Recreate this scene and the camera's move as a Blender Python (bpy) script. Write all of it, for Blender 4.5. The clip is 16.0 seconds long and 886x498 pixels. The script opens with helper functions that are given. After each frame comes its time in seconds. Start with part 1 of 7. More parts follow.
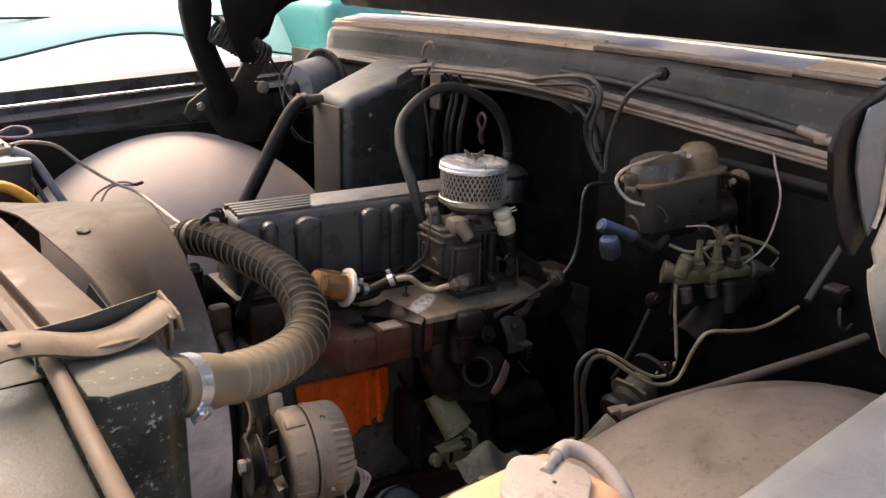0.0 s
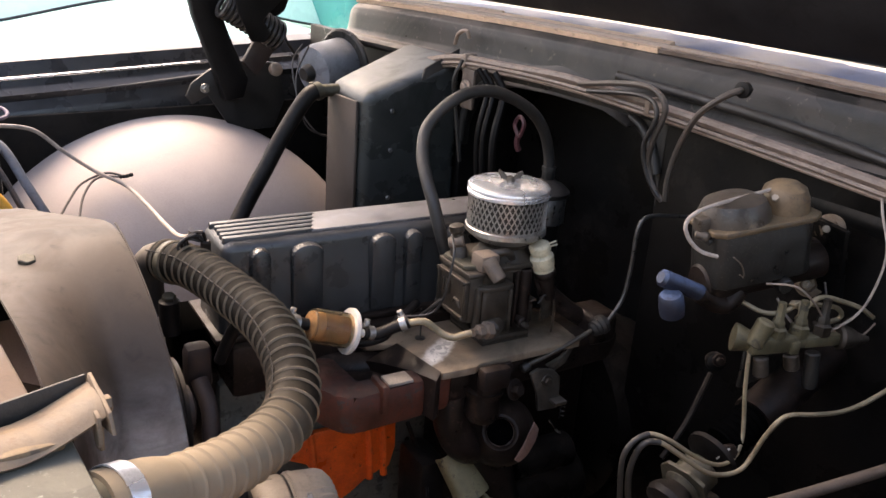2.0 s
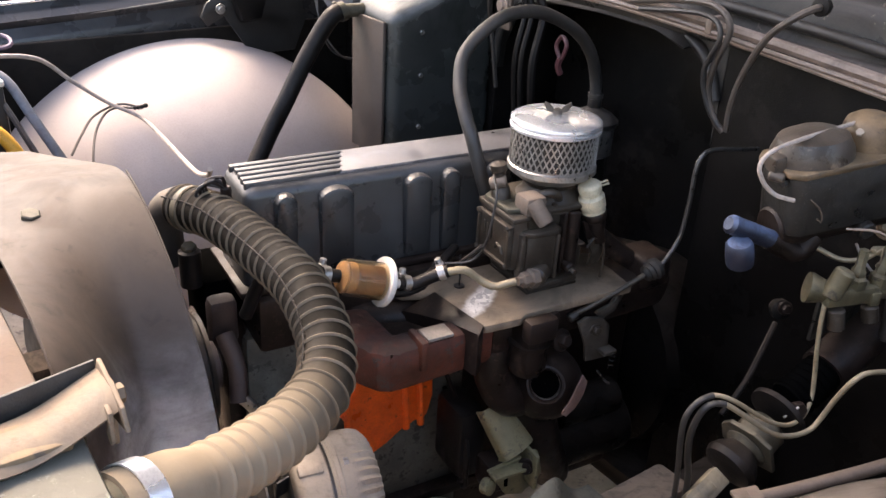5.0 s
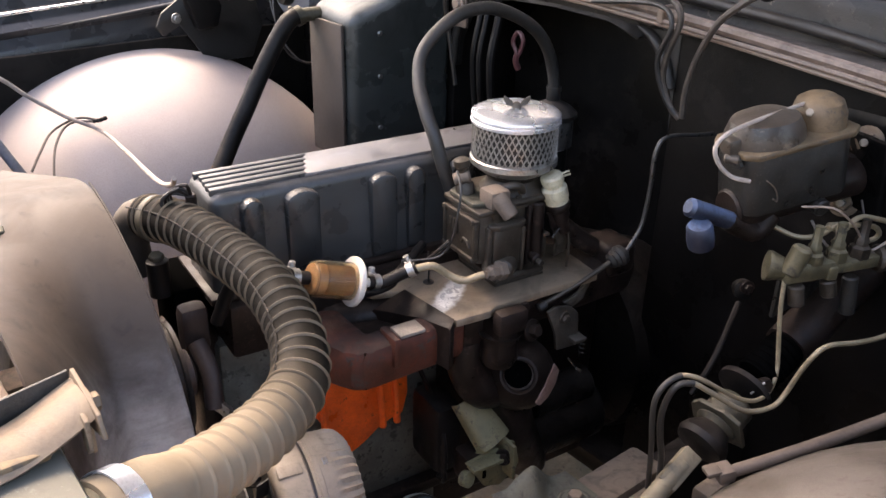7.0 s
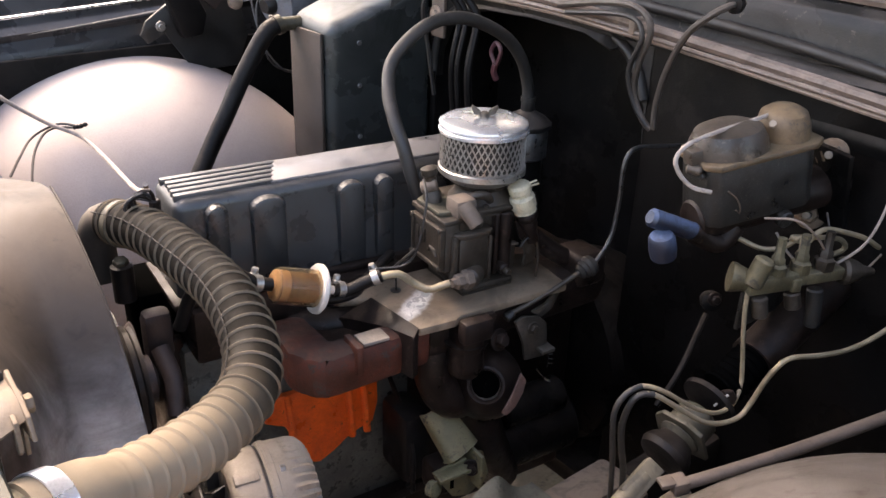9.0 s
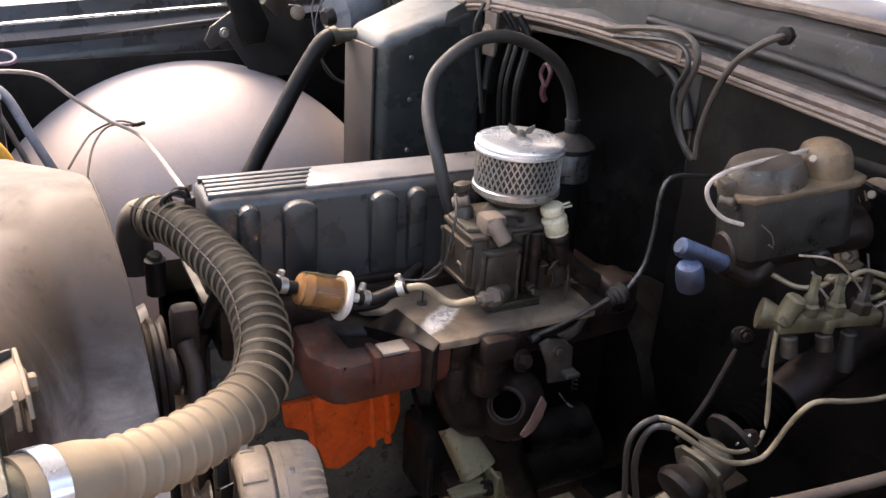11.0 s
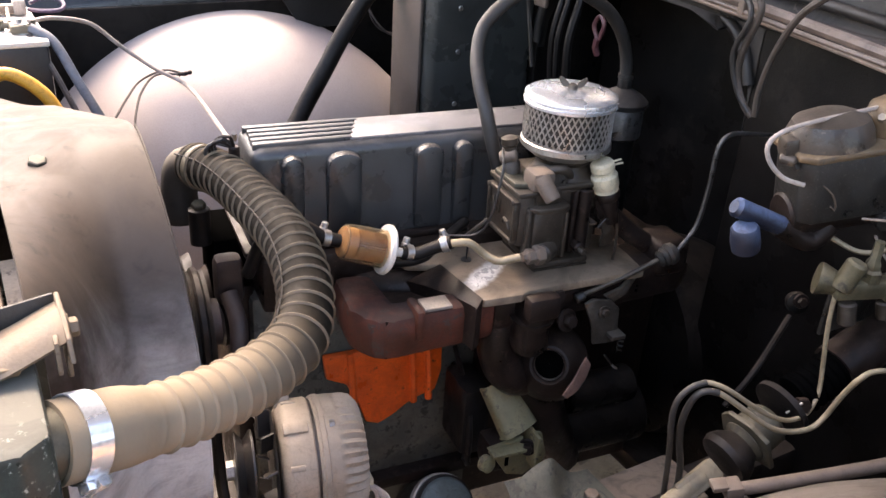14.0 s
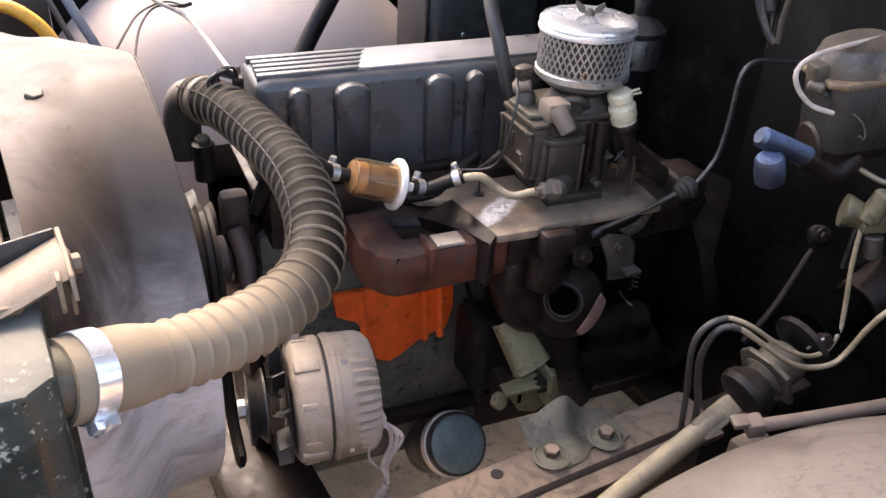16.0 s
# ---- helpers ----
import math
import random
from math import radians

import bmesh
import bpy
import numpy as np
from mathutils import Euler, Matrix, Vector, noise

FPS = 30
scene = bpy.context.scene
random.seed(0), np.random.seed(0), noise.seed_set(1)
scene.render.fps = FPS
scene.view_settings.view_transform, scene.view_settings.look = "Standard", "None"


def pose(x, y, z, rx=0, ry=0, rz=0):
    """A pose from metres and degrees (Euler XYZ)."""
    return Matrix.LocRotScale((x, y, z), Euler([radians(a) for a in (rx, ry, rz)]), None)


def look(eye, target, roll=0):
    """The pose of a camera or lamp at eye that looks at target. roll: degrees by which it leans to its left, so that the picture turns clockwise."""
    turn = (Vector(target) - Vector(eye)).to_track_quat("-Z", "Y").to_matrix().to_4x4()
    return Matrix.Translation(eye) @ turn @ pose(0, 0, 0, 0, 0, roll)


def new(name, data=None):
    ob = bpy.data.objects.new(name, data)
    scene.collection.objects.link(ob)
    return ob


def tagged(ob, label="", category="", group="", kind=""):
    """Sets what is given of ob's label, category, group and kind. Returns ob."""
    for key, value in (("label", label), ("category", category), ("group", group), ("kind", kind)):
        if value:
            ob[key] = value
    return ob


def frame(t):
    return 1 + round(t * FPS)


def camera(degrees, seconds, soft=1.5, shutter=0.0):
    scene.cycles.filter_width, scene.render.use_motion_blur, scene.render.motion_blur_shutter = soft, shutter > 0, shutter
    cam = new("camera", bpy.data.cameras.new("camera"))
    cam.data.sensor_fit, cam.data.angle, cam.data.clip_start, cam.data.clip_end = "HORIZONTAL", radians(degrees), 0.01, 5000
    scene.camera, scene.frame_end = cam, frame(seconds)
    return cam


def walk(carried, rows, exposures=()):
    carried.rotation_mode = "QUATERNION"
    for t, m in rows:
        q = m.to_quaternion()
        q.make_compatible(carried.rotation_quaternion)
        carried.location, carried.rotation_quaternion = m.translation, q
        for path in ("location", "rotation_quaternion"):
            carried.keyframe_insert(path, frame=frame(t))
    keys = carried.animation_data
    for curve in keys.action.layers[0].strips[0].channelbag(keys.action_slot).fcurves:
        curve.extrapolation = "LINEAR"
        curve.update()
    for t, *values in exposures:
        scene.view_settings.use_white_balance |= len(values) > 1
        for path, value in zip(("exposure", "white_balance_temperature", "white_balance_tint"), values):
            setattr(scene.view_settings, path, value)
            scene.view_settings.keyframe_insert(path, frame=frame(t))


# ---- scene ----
cam = camera(55.0, 16.0, soft=1.5)
PATH = [
    (0, (0.093, 0.102, 1.505), (0.002, 1.998, 0.875), 1.9),
    (0.5, (0.077, 0.17, 1.498), (0.006, 2.067, 0.869), 2.4),
    (1, (0.049, 0.262, 1.5), (-0.041, 2.156, 0.865), 3.1),
    (1.5, (0.066, 0.304, 1.506), (-0.048, 2.19, 0.849), 3.8),
    (2, (0.072, 0.356, 1.522), (-0.067, 2.225, 0.823), 4.4),
    (2.5, (0.067, 0.413, 1.524), (-0.08, 2.246, 0.738), 4.7),
    (3, (0.063, 0.449, 1.524), (-0.099, 2.259, 0.687), 4.6),
    (3.5, (0.062, 0.463, 1.526), (-0.119, 2.258, 0.662), 4.3),
    (4, (0.053, 0.464, 1.524), (-0.138, 2.247, 0.639), 4.1),
    (6.5, (0.035, 0.449, 1.519), (-0.084, 2.238, 0.631), 1.5),
    (7, (0.042, 0.447, 1.52), (-0.059, 2.238, 0.636), 1.5),
    (7.5, (0.054, 0.446, 1.518), (-0.042, 2.242, 0.643), 1.4),
    (8, (0.066, 0.448, 1.517), (-0.026, 2.247, 0.65), 1.5),
    (10.5, (0.126, 0.451, 1.515), (-0.081, 2.255, 0.678), 3.6),
    (11, (0.136, 0.453, 1.512), (-0.124, 2.257, 0.69), 3.9),
    (11.5, (0.145, 0.455, 1.513), (-0.153, 2.259, 0.702), 4.2),
    (12, (0.149, 0.457, 1.512), (-0.175, 2.259, 0.706), 4.2),
    (12.5, (0.144, 0.458, 1.511), (-0.2, 2.255, 0.703), 4.1),
    (13, (0.143, 0.462, 1.506), (-0.213, 2.246, 0.674), 4.0),
    (13.5, (0.138, 0.467, 1.503), (-0.213, 2.226, 0.619), 3.9),
    (14, (0.132, 0.47, 1.499), (-0.215, 2.214, 0.583), 3.9),
    (14.5, (0.13, 0.474, 1.494), (-0.216, 2.201, 0.546), 3.7),
    (15, (0.126, 0.483, 1.488), (-0.216, 2.189, 0.502), 3.7),
    (15.5, (0.122, 0.488, 1.483), (-0.216, 2.178, 0.468), 3.6),
    (16, (0.12, 0.49, 1.48), (-0.217, 2.165, 0.44), 3.5),
]
walk(cam, [(t, look(eye, target, roll)) for t, eye, target, roll in PATH],
     exposures=[(0.0, 1.45, 8150, 17), (0.6, 1.72, 7900, 17), (1.2, 1.80, 7800, 17), (2.0, 1.76, 7700, 17), (3.0, 2.14, 7450, 16), (4.0, 2.18, 7400, 16), (8.0, 2.12, 7350, 16), (12.0, 2.32, 7450, 17), (14.5, 2.38, 7300, 17), (16.0, 2.42, 7100, 17)])

# ---- world and sun ----
sky_world = bpy.data.worlds.new("sky")
scene.world = sky_world
sky_world.use_nodes = True
wn = sky_world.node_tree.nodes
sky = wn.new("ShaderNodeTexSky")
sky.sky_type, sky.sun_disc = "NISHITA", False
sky.sun_elevation, sky.sun_rotation = radians(52), radians(-48)
sky.air_density, sky.dust_density = 1.0, 4.0
wn["Background"].inputs["Strength"].default_value = 0.2
sky_world.node_tree.links.new(sky.outputs["Color"], wn["Background"].inputs["Color"])
sun = new("sun", bpy.data.lights.new("sun", "SUN"))
sun.data.energy, sun.data.angle, sun.data.color = 1.2, radians(24.0), (1.0, 0.91, 0.82)
sun_el, sun_az = radians(52), radians(138)   # azimuth counter-clockwise from +x
sun_dir = Vector((math.cos(sun_el) * math.cos(sun_az), math.cos(sun_el) * math.sin(sun_az), math.sin(sun_el)))
sun.matrix_world = look(sun_dir * 10, (0, 0, 0))

# ---- frames of reference: the engine's and the body's ----
EM = Matrix.Rotation(radians(36), 4, "Z")
BM = Matrix.Rotation(radians(43), 4, "Z")


def E(u, v, z):
    return EM @ Vector((u, v, z))


def B(u, v, z):
    return BM @ Vector((u, v, z))


# ---- materials ----
def mat(name, base, rough=0.6, metal=0.0, dust=None, dusty=0.0, vary=0.25, scale=30.0, bump=0.15, spots=None, spotty=0.0, spot_scale=60.0, coat=0.0, trans=0.0, fine=400.0, side_dust=0.06, spec=0.5, stain=0.45, wiped=0.45, ior=1.5, thin=0.45):
    """Paint, metal or plastic with grain, wear and dust that settles on what faces up."""
    m = bpy.data.materials.new(name)
    m.use_nodes = True
    nt = m.node_tree
    n, l = nt.nodes, nt.links
    b = n["Principled BSDF"]
    tc = n.new("ShaderNodeTexCoord")
    geo = n.new("ShaderNodeNewGeometry")

    def noise_tex(sc, detail=6.0, rgh=0.6):
        t = n.new("ShaderNodeTexNoise")
        t.inputs["Scale"].default_value, t.inputs["Detail"].default_value, t.inputs["Roughness"].default_value = sc, detail, rgh
        l.new(geo.outputs["Position"], t.inputs["Vector"])
        return t

    def ramp(sock, lo, hi, a=0.0, c=1.0):
        r = n.new("ShaderNodeMapRange")
        r.interpolation_type = "SMOOTHSTEP"
        for k, v in zip(("From Min", "From Max", "To Min", "To Max"), (lo, hi, a, c)):
            r.inputs[k].default_value = v
        l.new(sock, r.inputs["Value"])
        return r.outputs["Result"]

    def mult(a, c):
        r = n.new("ShaderNodeMath")
        r.operation = "MULTIPLY"
        l.new(a, r.inputs[0])
        if hasattr(c, "is_output"):
            l.new(c, r.inputs[1])
        else:
            r.inputs[1].default_value = c
        return r.outputs[0]

    def mix(f, a, c):
        r = n.new("ShaderNodeMix")
        r.data_type = "RGBA"
        if hasattr(f, "is_output"):
            l.new(f, r.inputs["Factor"])
        else:
            r.inputs["Factor"].default_value = f
        for k, v in (("A", a), ("B", c)):
            s = [i for i in r.inputs if i.name == k and i.type == "RGBA"][0]
            if hasattr(v, "is_output"):
                l.new(v, s)
            else:
                s.default_value = (*v, 1)
        return [o for o in r.outputs if o.type == "RGBA"][0]

    big, small = noise_tex(scale), noise_tex(fine, 4.0)
    col = mix(ramp(big.outputs["Fac"], 0.3, 0.7), tuple(c * (1 - vary) for c in base), tuple(min(1, c * (1 + vary)) for c in base))
    col = mix(ramp(small.outputs["Fac"], 0.35, 0.75, 0.0, 0.35), col, tuple(c * 0.55 for c in base))
    blot = noise_tex(scale * 2.7, 10.0, 0.72)
    blot.inputs["Distortion"].default_value = 1.2
    col = mix(ramp(blot.outputs["Fac"], 0.5, 0.66, 0.0, stain), col, tuple(c * 0.3 for c in base))
    wipe = noise_tex(scale * 0.8, 8.0, 0.65)
    wipe.inputs["Distortion"].default_value = 2.0
    rsock = ramp(big.outputs["Fac"], 0.3, 0.7, max(0.03, rough - 0.16), min(1, rough + 0.12))
    if spots:
        sp = noise_tex(spot_scale, 8.0, 0.7)
        f = ramp(sp.outputs["Fac"], 0.62 - 0.25 * spotty, 0.68 - 0.22 * spotty)
        col = mix(f, col, spots)
    if dust:
        sep = n.new("ShaderNodeSeparateXYZ")
        l.new(geo.outputs["Normal"], sep.inputs[0])
        up = ramp(sep.outputs["Z"], -0.1, 0.95, side_dust, 1.0)
        dn = noise_tex(scale * 0.6, 8.0, 0.65)
        f = mult(mult(mult(up, ramp(dn.outputs["Fac"], 0.25, 0.6, thin, 1.0)), dusty), ramp(wipe.outputs["Fac"], 0.36, 0.56, wiped, 1.0))
        col = mix(f, col, dust)
        rr = n.new("ShaderNodeMix")
        l.new(f, rr.inputs[0])
        l.new(rsock, rr.inputs[2])
        rr.inputs[3].default_value = 0.95
        rsock = rr.outputs[0]
        if metal:
            mm = n.new("ShaderNodeMath")
            mm.operation = "MULTIPLY_ADD"
            l.new(f, mm.inputs[0])
            mm.inputs[1].default_value, mm.inputs[2].default_value = -metal, metal
            l.new(mm.outputs[0], b.inputs["Metallic"])
    if metal and not dust:
        b.inputs["Metallic"].default_value = metal
    l.new(col, b.inputs["Base Color"])
    l.new(rsock, b.inputs["Roughness"])
    b.inputs["Coat Weight"].default_value = coat
    b.inputs["Specular IOR Level"].default_value = spec
    b.inputs["Transmission Weight"].default_value = trans
    b.inputs["IOR"].default_value = ior
    if bump:
        bp = n.new("ShaderNodeBump")
        bp.inputs["Strength"].default_value, bp.inputs["Distance"].default_value = bump, 0.002
        l.new(small.outputs["Fac"], bp.inputs["Height"])
        bp2 = n.new("ShaderNodeBump")
        bp2.inputs["Strength"].default_value, bp2.inputs["Distance"].default_value = bump, 0.006
        l.new(big.outputs["Fac"], bp2.inputs["Height"])
        l.new(bp.outputs[0], bp2.inputs["Normal"])
        l.new(bp2.outputs[0], b.inputs["Normal"])
    return m


DUST = (0.36, 0.28, 0.22)
